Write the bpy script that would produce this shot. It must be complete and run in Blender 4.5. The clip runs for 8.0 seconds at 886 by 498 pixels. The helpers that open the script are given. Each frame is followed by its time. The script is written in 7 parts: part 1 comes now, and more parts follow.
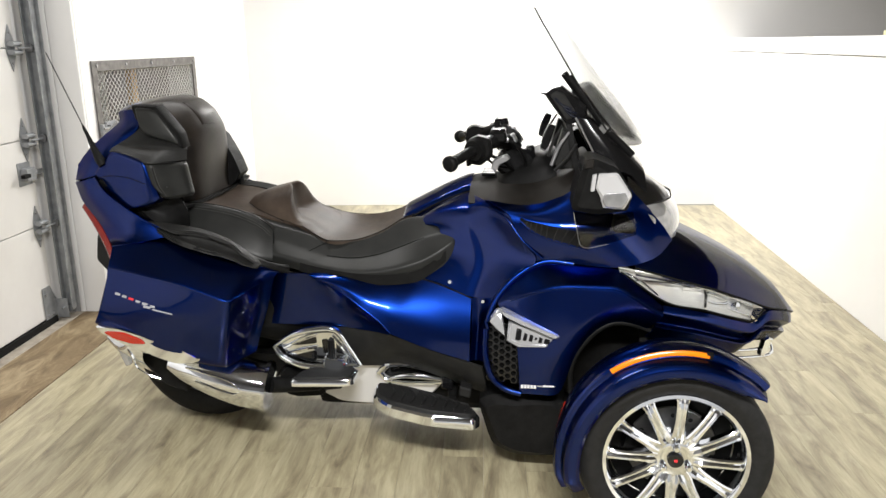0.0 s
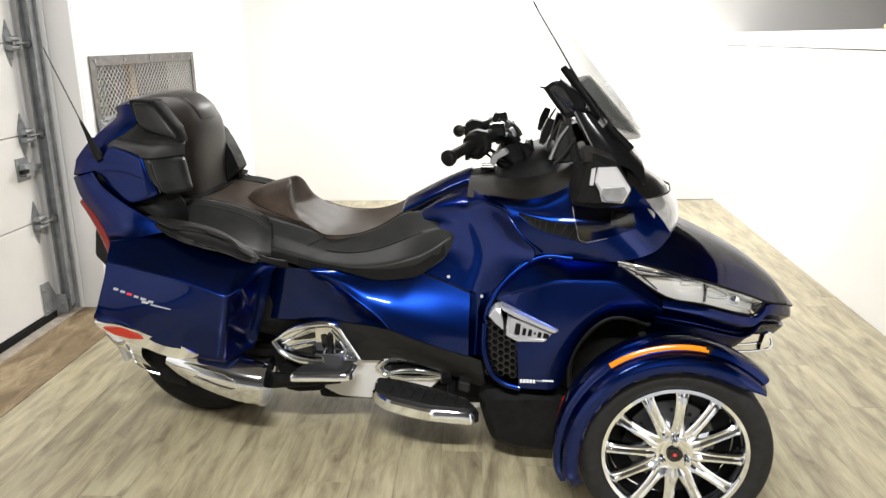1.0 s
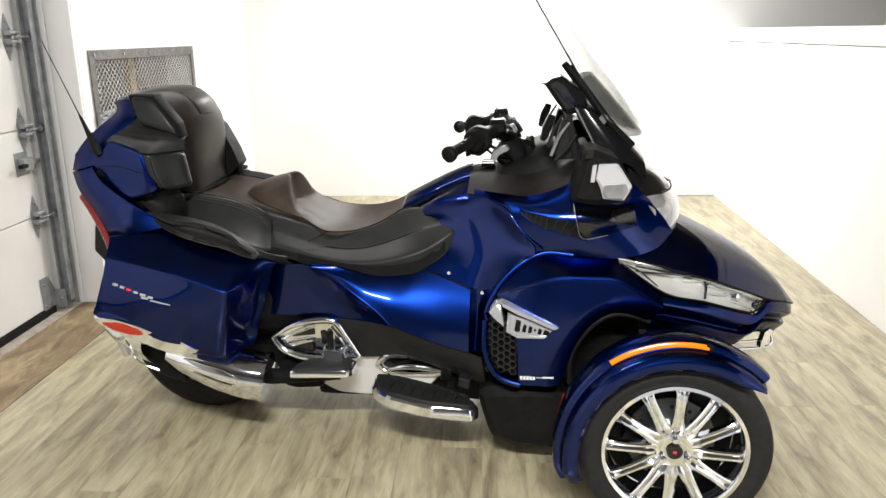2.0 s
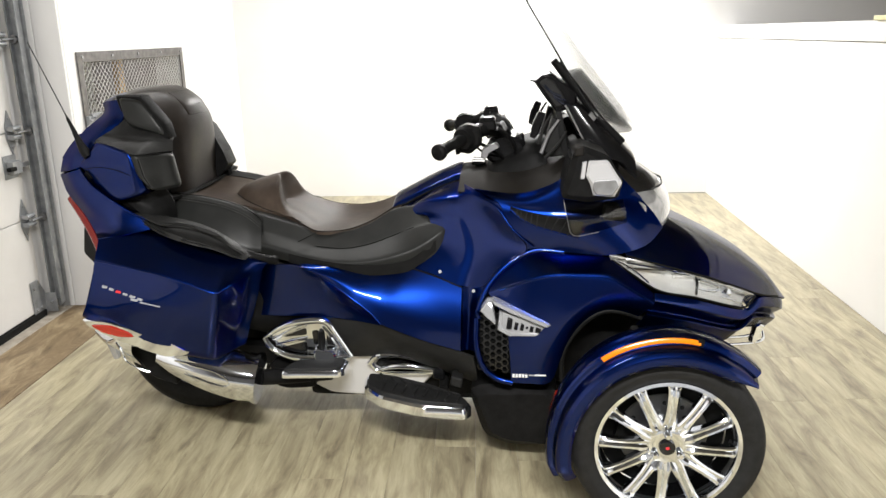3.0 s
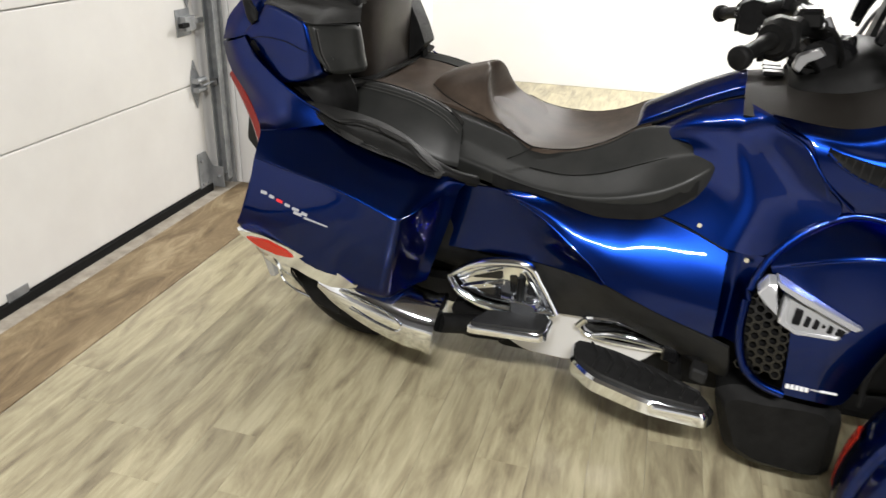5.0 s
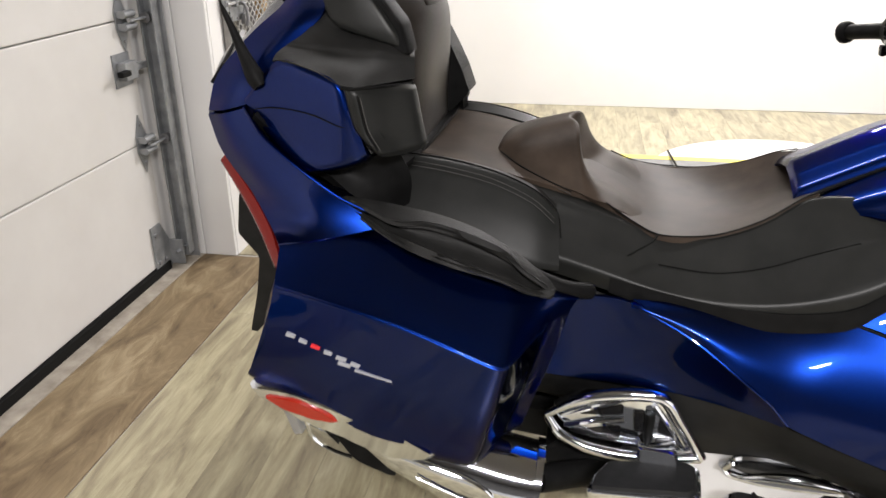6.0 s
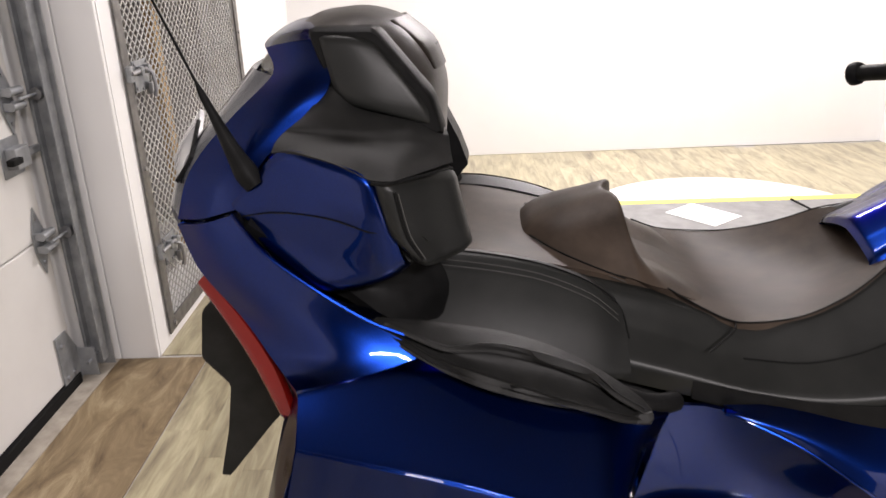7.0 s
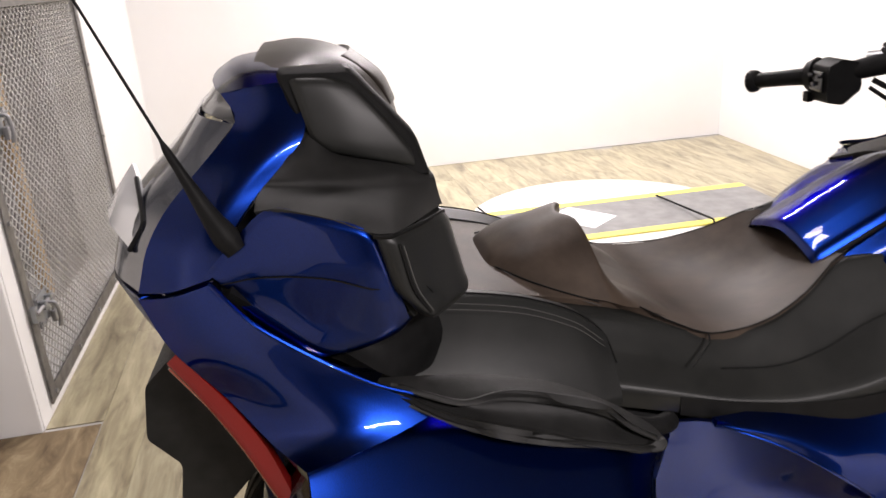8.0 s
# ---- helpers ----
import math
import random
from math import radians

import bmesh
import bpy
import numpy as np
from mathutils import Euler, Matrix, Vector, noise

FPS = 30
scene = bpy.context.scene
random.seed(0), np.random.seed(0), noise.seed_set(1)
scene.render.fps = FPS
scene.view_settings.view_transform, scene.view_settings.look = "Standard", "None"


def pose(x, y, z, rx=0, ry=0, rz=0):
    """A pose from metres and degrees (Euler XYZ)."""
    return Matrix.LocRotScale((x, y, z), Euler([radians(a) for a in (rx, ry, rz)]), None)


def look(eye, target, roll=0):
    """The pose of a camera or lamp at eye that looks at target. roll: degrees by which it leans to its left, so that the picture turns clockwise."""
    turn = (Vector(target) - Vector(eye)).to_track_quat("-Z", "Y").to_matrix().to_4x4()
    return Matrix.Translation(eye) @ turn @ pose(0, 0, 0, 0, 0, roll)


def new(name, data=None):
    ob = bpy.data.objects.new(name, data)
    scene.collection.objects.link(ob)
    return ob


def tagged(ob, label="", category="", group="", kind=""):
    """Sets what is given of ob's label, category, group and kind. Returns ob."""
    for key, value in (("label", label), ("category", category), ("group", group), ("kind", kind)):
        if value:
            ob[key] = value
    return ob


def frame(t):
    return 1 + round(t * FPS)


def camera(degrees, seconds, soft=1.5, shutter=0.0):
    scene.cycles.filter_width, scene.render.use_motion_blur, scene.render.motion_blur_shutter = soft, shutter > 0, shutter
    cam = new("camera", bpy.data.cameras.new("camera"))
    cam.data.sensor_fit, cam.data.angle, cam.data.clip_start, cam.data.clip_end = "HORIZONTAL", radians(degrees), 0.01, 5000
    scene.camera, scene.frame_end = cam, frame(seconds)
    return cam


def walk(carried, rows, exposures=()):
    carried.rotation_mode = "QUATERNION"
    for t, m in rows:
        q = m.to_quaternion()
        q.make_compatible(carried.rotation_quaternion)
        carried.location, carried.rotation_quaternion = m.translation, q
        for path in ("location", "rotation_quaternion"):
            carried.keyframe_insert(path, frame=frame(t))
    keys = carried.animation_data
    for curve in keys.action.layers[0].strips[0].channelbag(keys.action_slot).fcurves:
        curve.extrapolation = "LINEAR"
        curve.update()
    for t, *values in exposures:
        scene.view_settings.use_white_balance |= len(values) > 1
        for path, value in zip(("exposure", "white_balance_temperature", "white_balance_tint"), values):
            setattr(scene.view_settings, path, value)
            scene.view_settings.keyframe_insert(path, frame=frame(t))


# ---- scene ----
cam = camera(60.7, 8.0, 1.5, 0.25)
PATH = [
    (0, (0.13, -0.103, 1.489), (0.023, 1.824, 0.964), -0.5),
    (0.5, (0.129, -0.103, 1.488), (0.022, 1.823, 0.96), -0.7),
    (1, (0.134, -0.099, 1.484), (0.027, 1.825, 0.948), -0.6),
    (1.5, (0.13, -0.094, 1.489), (0.024, 1.827, 0.941), -0.4),
    (3, (0.14, -0.087, 1.48), (0.051, 1.835, 0.931), -0.9),
    (3.5, (0.157, -0.056, 1.476), (0.097, 1.867, 0.928), -0.8),
    (4, (0.145, 0.103, 1.443), (0.093, 1.973, 0.734), -0.6),
    (4.5, (0.027, 0.386, 1.422), (-0.226, 2.206, 0.632), 1.3),
    (5, (-0.141, 0.564, 1.409), (-0.618, 2.312, 0.564), 1.8),
    (5.2, (-0.213, 0.643, 1.415), (-0.695, 2.394, 0.578), 1.1),
    (6.3, (-0.719, 1.217, 1.377), (-0.939, 3.035, 0.572), -0.4),
    (6.5, (-0.761, 1.224, 1.381), (-0.91, 3.062, 0.607), -0.3),
    (7, (-0.895, 1.41, 1.375), (-0.931, 3.278, 0.66), -2.0),
    (7.5, (-0.978, 1.552, 1.412), (-0.874, 3.437, 0.752), -2.3),
    (8, (-1.079, 1.502, 1.404), (-0.731, 3.344, 0.704), -3.4),
]
walk(cam, [(t, look(eye, target, roll)) for t, eye, target, roll in PATH],
     exposures=[(0.0, 0.06, 6500, 10), (5.2, 0.06, 6500, 10), (6.3, -0.22, 6560, 16), (8.0, -0.22, 6660, 20)])

# ---- light ----
world = bpy.data.worlds.new("world")
scene.world = world
world.use_nodes = True
world.node_tree.nodes["Background"].inputs[0].default_value = (0.9, 0.95, 1.0, 1)
world.node_tree.nodes["Background"].inputs[1].default_value = 0.05
scene.view_settings.exposure = 0.0
CEILING = 2.9


def tube_lamp(x, y, long_y, power, size=1.2, width=0.15):
    data = bpy.data.lights.new("assumed_tube_light", "AREA")
    data.shape, data.size, data.size_y = "RECTANGLE", (width if long_y else size), (size if long_y else width)
    data.energy, data.color = power, (1.0, 0.985, 0.96)
    ob = new("assumed_tube_light", data)
    ob.matrix_world = pose(x, y, CEILING - 0.09)
    return ob


# All assumed, out of view: shadow-matched key, back-wall light, fill for the left side.
LAMPS = [(0.15, -0.6, False, 300), (0.45, 5.9, False, 180), (-0.9, 3.4, False, 30)]
for x, y, long_y, power in LAMPS:
    tube_lamp(x, y, long_y, power)


# ---- materials ----
def material(name, color, rough=0.5, metal=0.0, coat=0.0, coat_rough=0.03, spec=0.5):
    m = bpy.data.materials.new(name)
    m.use_nodes = True
    b = m.node_tree.nodes["Principled BSDF"]
    b.inputs["Base Color"].default_value = (*color, 1)
    b.inputs["Roughness"].default_value = rough
    b.inputs["Metallic"].default_value = metal
    b.inputs["Coat Weight"].default_value = coat
    b.inputs["Coat Roughness"].default_value = coat_rough
    b.inputs["Specular IOR Level"].default_value = spec
    return m


def node(m, kind, **values):
    n = m.node_tree.nodes.new(kind)
    for key, value in values.items():
        n.inputs[key.replace("_", " ")].default_value = value
    return n


def link(m, a, b):
    m.node_tree.links.new(a, b)


def coords(m, scale=(1, 1, 1), random_shift=False):
    """Object coordinates, scaled; shifted from piece to piece where wanted."""
    tex = m.node_tree.nodes.new("ShaderNodeTexCoord")
    mp = m.node_tree.nodes.new("ShaderNodeMapping")
    mp.inputs["Scale"].default_value = scale
    link(m, tex.outputs["Object"], mp.inputs["Vector"])
    if random_shift:
        info = m.node_tree.nodes.new("ShaderNodeObjectInfo")
        mul = m.node_tree.nodes.new("ShaderNodeVectorMath")
        mul.operation = "SCALE"
        mul.inputs[0].default_value = (37.0, 91.0, 13.0)
        link(m, info.outputs["Random"], mul.inputs["Scale"])
        link(m, mul.outputs[0], mp.inputs["Location"])
    return mp.outputs["Vector"]


def ramp(m, source, stops):
    r = m.node_tree.nodes.new("ShaderNodeValToRGB")
    e = r.color_ramp.elements
    while len(e) < len(stops):
        e.new(0.5)
    for el, (pos, col) in zip(e, stops):
        el.position, el.color = pos, (*col, 1)
    link(m, source, r.inputs[0])
    return r.outputs[0]


def vary(m, scale, stops, detail=4, vec=None, target="Base Color", rough=0.6):
    """Noise-driven colour or value on an input of the shader."""
    n = node(m, "ShaderNodeTexNoise", Scale=scale, Detail=detail, Roughness=rough)
    if vec is not None:
        link(m, vec, n.inputs["Vector"])
    else:
        link(m, coords(m), n.inputs["Vector"])
    out = ramp(m, n.outputs["Fac"], stops)
    link(m, out, m.node_tree.nodes["Principled BSDF"].inputs[target])
    return n


def relief(m, scale, strength, kind="noise", distance=0.002, vec=None, detail=4):
    if kind == "noise":
        n = node(m, "ShaderNodeTexNoise", Scale=scale, Detail=detail)
        out = n.outputs["Fac"]
    else:
        n = node(m, "ShaderNodeTexVoronoi", Scale=scale)
        out = n.outputs["Distance"]
    link(m, vec if vec is not None else coords(m), n.inputs["Vector"])
    b = node(m, "ShaderNodeBump", Strength=strength, Distance=distance)
    link(m, out, b.inputs["Height"])
    link(m, b.outputs[0], m.node_tree.nodes["Principled BSDF"].inputs["Normal"])


def grey(v):
    return (v, v, v)


M = {}
M["paint"] = material("blue_metallic_paint", (0.0021, 0.0140, 0.112), 0.29, 1.0, 0.5, 0.008)
M["paint"].node_tree.nodes["Principled BSDF"].inputs["Specular Tint"].default_value = (0.012, 0.04, 0.18, 1)
M["paint"].node_tree.nodes["Principled BSDF"].inputs["Coat IOR"].default_value = 1.5
vary(M["paint"], 900, [(0.3, (0.0018, 0.0118, 0.090)), (0.7, (0.0030, 0.0188, 0.142))], 1)
M["black_gloss"] = material("black_gloss_plastic", (0.006, 0.006, 0.0065), 0.16, 0.0, 0.2, spec=0.4)
M["smoke_gloss"] = material("smoked_gloss_plastic", (0.010, 0.012, 0.022), 0.16, 0.0, 0.35)
M["black"] = material("black_plastic", (0.006, 0.006, 0.006), 0.5, spec=0.08)
relief(M["black"], 900, 0.25, distance=0.001)
vary(M["black"], 30, [(0.3, grey(0.005)), (0.7, grey(0.010))])
M["dark_grey"] = material("dark_grey_textured_plastic", (0.014, 0.014, 0.0137), 0.50, spec=0.2)
relief(M["dark_grey"], 1200, 0.4, distance=0.001)
vary(M["dark_grey"], 25, [(0.3, (0.0105, 0.0105, 0.0102)), (0.7, (0.0185, 0.0185, 0.018))])
M["console"] = material("console_plastic", (0.012, 0.0105, 0.009), 0.6, spec=0.15)
relief(M["console"], 900, 0.2, distance=0.001)
M["leather"] = material("black_leather", (0.011, 0.0115, 0.011), 0.42, spec=0.30)
relief(M["leather"], 1500, 0.10, "voronoi", distance=0.0006)
vary(M["leather"], 14, [(0.3, (0.008, 0.0085, 0.008)), (0.7, (0.014, 0.0145, 0.0135))])
M["leather_top"] = material("brown_black_leather", (0.040, 0.0295, 0.0225), 0.46, spec=0.11)
relief(M["leather_top"], 1500, 0.12, "voronoi", distance=0.0006)
vary(M["leather_top"], 12, [(0.3, (0.028, 0.0208, 0.0160)), (0.7, (0.058, 0.0425, 0.0320))])
M["leather_warm"] = material("warm_black_leather", (0.014, 0.012, 0.0105), 0.40, spec=0.22)
relief(M["leather_warm"], 1500, 0.10, "voronoi", distance=0.0006)
vary(M["leather_warm"], 14, [(0.3, (0.012, 0.0097, 0.0081)), (0.7, (0.023, 0.0180, 0.0145))])
M["stitch"] = material("grey_stitching", (0.06, 0.058, 0.055), 0.7)
M["piping"] = material("seam_thread", (0.006, 0.006, 0.006), 0.7, spec=0.1)
M["chrome"] = material("chrome", (0.82, 0.85, 0.90), 0.065, 1.0)
relief(M["chrome"], 9, 0.02, distance=0.004)
M["steel"] = material("galvanised_steel", (0.27, 0.28, 0.29), 0.42, 0.55)
vary(M["steel"], 18, [(0.3, (0.20, 0.21, 0.22)), (0.7, (0.35, 0.36, 0.37))])
M["gate_steel"] = material("grey_painted_steel", (0.22, 0.22, 0.215), 0.5, 0.4)
vary(M["gate_steel"], 25, [(0.3, (0.085, 0.08, 0.075)), (0.7, (0.19, 0.18, 0.17))])
M["mesh_steel"] = material("bright_mesh_steel", (0.46, 0.455, 0.44), 0.5, 0.2)
vary(M["mesh_steel"], 3, [(0.35, (0.36, 0.35, 0.33)), (0.65, (0.52, 0.515, 0.50))])
M["alu"] = material("dull_aluminium", (0.35, 0.35, 0.36), 0.4, 0.9)
M["rubber"] = material("tyre_rubber", (0.018, 0.018, 0.018), 0.6, spec=0.2)
vary(M["rubber"], 40, [(0.3, grey(0.009)), (0.7, grey(0.016))])
relief(M["rubber"], 300, 0.2, distance=0.001)
M["amber"] = material("amber_lens", (0.80, 0.20, 0.004), 0.2, 0, 0.35)
M["red"] = material("red_lens", (0.17, 0.006, 0.003), 0.25, 0, 0.05, spec=0.3)
M["reflector_red"] = material("red_reflector", (0.34, 0.018, 0.008), 0.2, 0, 0.5)
M["red_clear"] = material("pale_red_lens", (0.45, 0.10, 0.08), 0.2, 0, 0.5)
M["lens_grey"] = material("silvered_lens", (0.40, 0.41, 0.42), 0.16, 0.5, 1.0)
vary(M["lens_grey"], 14, [(0.35, grey(0.30)), (0.65, grey(0.50))], 2)
M["silver"] = material("silver_plastic", (0.62, 0.62, 0.63), 0.22, 0.35, 0.6)
M["lamp_silver"] = material("lamp_reflector", (0.84, 0.83, 0.79), 0.22, 0.45)
relief(M["lamp_silver"], 26, 0.3, distance=0.02, vec=coords(M["lamp_silver"], (1.0, 1.0, 2.2)), detail=1)
# The floor's beige reflection is put into this base colour.
M["lamp_bowl"] = material("floor_tinted_reflector", (0.50, 0.44, 0.33), 0.16, 0.75)
relief(M["lamp_bowl"], 30, 0.2, distance=0.01, detail=1)
M["badge_plate"] = material("brushed_badge_plate", (0.42, 0.425, 0.43), 0.32, 0.6)
M["badge"] = material("badge_chrome", (0.70, 0.71, 0.73), 0.2, 0.7)
M["white_mark"] = material("white_lettering", (0.75, 0.76, 0.78), 0.4)
M["bag_mark"] = material("grey_lettering", (0.36, 0.37, 0.40), 0.4)
M["red_mark"] = material("red_lettering", (0.7, 0.03, 0.04), 0.4)
M["disc"] = material("brake_disc", (0.12, 0.12, 0.12), 0.35, 0.9)


def clear(name, tint, gloss=0.03, most=0.5, least=0.03):
    m = bpy.data.materials.new(name)
    m.use_nodes = True
    t = m.node_tree
    t.nodes.remove(t.nodes["Principled BSDF"])
    tr = t.nodes.new("ShaderNodeBsdfTransparent")
    tr.inputs[0].default_value = (*tint, 1)
    gl = t.nodes.new("ShaderNodeBsdfGlossy")
    gl.inputs["Roughness"].default_value = gloss
    lw = t.nodes.new("ShaderNodeLayerWeight")
    pw = t.nodes.new("ShaderNodeMath")
    pw.operation = "POWER"
    pw.inputs[1].default_value = 4.0
    sc = t.nodes.new("ShaderNodeMath")
    sc.operation = "MULTIPLY_ADD"
    sc.inputs[1].default_value, sc.inputs[2].default_value = most, least
    mix = t.nodes.new("ShaderNodeMixShader")
    link(m, lw.outputs["Facing"], pw.inputs[0])
    link(m, pw.outputs[0], sc.inputs[0])
    link(m, sc.outputs[0], mix.inputs[0])
    link(m, tr.outputs[0], mix.inputs[1])
    link(m, gl.outputs[0], mix.inputs[2])
    link(m, mix.outputs[0], t.nodes["Material Output"].inputs[0])
    return m


M["clear"] = clear("clear_windshield", (0.885, 0.888, 0.89), 0.03, 0.35, 0.02)
M["clear_lens"] = clear("clear_lens", (0.95, 0.955, 0.96), 0.03, 0.5, 0.03)
M["smoked"] = clear("smoked_deflector", (0.60, 0.60, 0.60), 0.04, 0.4, 0.04)

M["wall"] = material("white_wall_paint", (0.79, 0.785, 0.778), 0.6)
vary(M["wall"], 1.3, [(0.3, (0.768, 0.762, 0.752)), (0.7, (0.81, 0.805, 0.80))])
relief(M["wall"], 160, 0.08, distance=0.002)
# Out of view; held dark so that upward faces reflect little.
M["ceiling"] = material("ceiling_paint", (0.155, 0.141, 0.122), 0.8)
relief(M["ceiling"], 90, 0.15, distance=0.003)
M["far_wall"] = material("beige_wall_paint", (0.55, 0.51, 0.46), 0.8)
vary(M["far_wall"], 2, [(0.3, (0.52, 0.48, 0.43)), (0.7, (0.58, 0.54, 0.49))])
# Unseen walls, kept dark to dim what the paint and chrome reflect.
M["back_wall"] = material("dark_unseen_wall", (0.16, 0.155, 0.15), 0.8)
vary(M["back_wall"], 2, [(0.3, (0.13, 0.125, 0.12)), (0.7, (0.19, 0.185, 0.18))])
M["door"] = material("garage_door_enamel", (0.64, 0.63, 0.61), 0.42)
vary(M["door"], 3, [(0.3, (0.61, 0.595, 0.575)), (0.7, (0.67, 0.66, 0.64))])
relief(M["door"], 300, 0.06, distance=0.001)
M["seal"] = material("black_rubber_seal", (0.006, 0.006, 0.006), 0.7, spec=0.15)
M["yellow"] = material("yellow_line_paint", (0.78, 0.68, 0.14), 0.5)
M["lift"] = material("grey_lift_plate", (0.22, 0.22, 0.225), 0.4, 0.2)
vary(M["lift"], 9, [(0.3, grey(0.17)), (0.7, grey(0.28))])
M["white_floor"] = material("white_floor_paint", (0.78, 0.77, 0.75), 0.4)
vary(M["white_floor"], 8, [(0.3, (0.72, 0.71, 0.69)), (0.7, (0.82, 0.81, 0.79))])
M["paper"] = material("white_paper", (0.82, 0.82, 0.82), 0.7)
M["card"] = material("pale_yellow_card", (0.72, 0.68, 0.40), 0.6)
M["stud"] = material("pine_stud", (0.42, 0.27, 0.10), 0.6)
vary(M["stud"], 20, [(0.3, (0.36, 0.22, 0.08)), (0.7, (0.5, 0.33, 0.14))])
M["closet"] = material("grey_block_wall", (0.42, 0.41, 0.39), 0.8)
vary(M["closet"], 5, [(0.3, (0.36, 0.35, 0.33)), (0.7, (0.48, 0.46, 0.44))])
M["sill"] = material("worn_concrete_sill", (0.34, 0.31, 0.26), 0.7)
vary(M["sill"], 14, [(0.3, (0.24, 0.21, 0.17)), (0.7, (0.42, 0.38, 0.32))])
# Floor out of view, darkened so that the body sides reflect less of it.
M["unseen_floor"] = material("grey_unseen_floor", (0.18, 0.18, 0.175), 0.6)
vary(M["unseen_floor"], 3, [(0.3, grey(0.15)), (0.7, grey(0.22))])

# vinyl planks: long streaks of grey-brown on a pale straw ground
m = M["plank"] = material("vinyl_plank", (0.4, 0.34, 0.24), 0.30, spec=0.55)
b = m.node_tree.nodes["Principled BSDF"]
vec = coords(m, (1, 1, 1), True)
mp1 = node(m, "ShaderNodeMapping", Scale=(11.0, 2.0, 1.0))
link(m, vec, mp1.inputs["Vector"])
n1 = node(m, "ShaderNodeTexNoise", Scale=1.6, Detail=6, Roughness=0.62, Distortion=0.6)
link(m, mp1.outputs[0], n1.inputs["Vector"])
mp2 = node(m, "ShaderNodeMapping", Scale=(70.0, 5.5, 1.0))
link(m, vec, mp2.inputs["Vector"])
n2 = node(m, "ShaderNodeTexNoise", Scale=1.5, Detail=5, Roughness=0.6)
link(m, mp2.outputs[0], n2.inputs["Vector"])
c1 = ramp(m, n1.outputs["Fac"], [(0.26, (0.17, 0.140, 0.092)), (0.40, (0.33, 0.285, 0.188)), (0.52, (0.45, 0.400, 0.262)), (0.66, (0.56, 0.508, 0.345))])
c2 = ramp(m, n2.outputs["Fac"], [(0.3, (0.80, 0.79, 0.78)), (0.6, (1.0, 1.0, 1.0))])
mx = m.node_tree.nodes.new("ShaderNodeMix")
mx.data_type, mx.blend_type = "RGBA", "MULTIPLY"
mx.inputs[0].default_value = 0.8
link(m, c1, mx.inputs[6])
link(m, c2, mx.inputs[7])
info = m.node_tree.nodes.new("ShaderNodeObjectInfo")
tone = ramp(m, info.outputs["Random"], [(0.0, (0.76, 0.76, 0.76)), (0.5, (0.84, 0.84, 0.83)), (1.0, (0.90, 0.90, 0.89))])
mx2 = m.node_tree.nodes.new("ShaderNodeMix")
mx2.data_type, mx2.blend_type = "RGBA", "MULTIPLY"
mx2.inputs[0].default_value = 1.0
link(m, mx.outputs[2], mx2.inputs[6])
link(m, tone, mx2.inputs[7])
link(m, mx2.outputs[2], b.inputs["Base Color"])
bp = node(m, "ShaderNodeBump", Strength=0.12, Distance=0.001)
link(m, n2.outputs["Fac"], bp.inputs["Height"])
link(m, bp.outputs[0], b.inputs["Normal"])

m = M["ply"] = material("worn_plywood", (0.2, 0.13, 0.07), 0.6)
mp1 = node(m, "ShaderNodeMapping", Scale=(3.0, 1.0, 1.0))
link(m, coords(m), mp1.inputs["Vector"])
n1 = node(m, "ShaderNodeTexNoise", Scale=3.2, Detail=8, Roughness=0.66, Distortion=1.5)
link(m, mp1.outputs[0], n1.inputs["Vector"])
link(m, ramp(m, n1.outputs["Fac"], [(0.30, (0.100, 0.066, 0.033)), (0.45, (0.178, 0.126, 0.068)), (0.55, (0.238, 0.178, 0.100)), (0.7, (0.36, 0.285, 0.175))]), m.node_tree.nodes["Principled BSDF"].inputs["Base Color"])


# ---- mesh helpers ----
def part(name, verts, faces, mat, parent=None, label="", sharp=38, smooth=True):
    me = bpy.data.meshes.new(name)
    me.from_pydata([tuple(v) for v in verts], [], faces)
    bm = bmesh.new()
    bm.from_mesh(me)
    bmesh.ops.recalc_face_normals(bm, faces=bm.faces)
    bm.to_mesh(me)
    bm.free()
    me.materials.append(M[mat])
    if smooth:
        me.polygons.foreach_set("use_smooth", [True] * len(me.polygons))
        me.set_sharp_from_angle(angle=radians(sharp))
    ob = new(name, me)
    if parent is not None:
        ob.parent = parent
    if label:
        ob["label"] = label
    return ob


def glide(pts, n, closed=False):
    """A smooth curve through the points, n steps to a span; it keeps tight where points stand close."""
    p = [np.array(q, float) for q in pts]
    k = len(p)
    if k == 2 and not closed:
        return [p[0] + (p[1] - p[0]) * i / n for i in range(n + 1)]
    tang = []
    for i in range(k):
        a = p[i - 1] if closed or i else None
        c = p[(i + 1) % k] if closed or i + 1 < k else None
        if a is None:
            tang.append(c - p[i])
        elif c is None:
            tang.append(p[i] - a)
        else:
            d = c - a
            tang.append(d / (np.linalg.norm(d) + 1e-9) * min(np.linalg.norm(c - p[i]), np.linalg.norm(p[i] - a)))
    out = []
    for i in range(k if closed else k - 1):
        p1, p2, m1, m2 = p[i], p[(i + 1) % k], tang[i], tang[(i + 1) % k]
        for j in range(n):
            t = j / n
            out.append((2 * t ** 3 - 3 * t * t + 1) * p1 + (t ** 3 - 2 * t * t + t) * m1 + (3 * t * t - 2 * t ** 3) * p2 + (t ** 3 - t * t) * m2)
    if not closed:
        out.append(p[-1])
    return out


def net(rows, nu, nv):
    first = [glide(r, nu) for r in rows]
    cols = [glide([r[j] for r in first], nv) for j in range(len(first[0]))]
    return [[cols[j][i] for j in range(len(cols))] for i in range(len(cols[0]))]


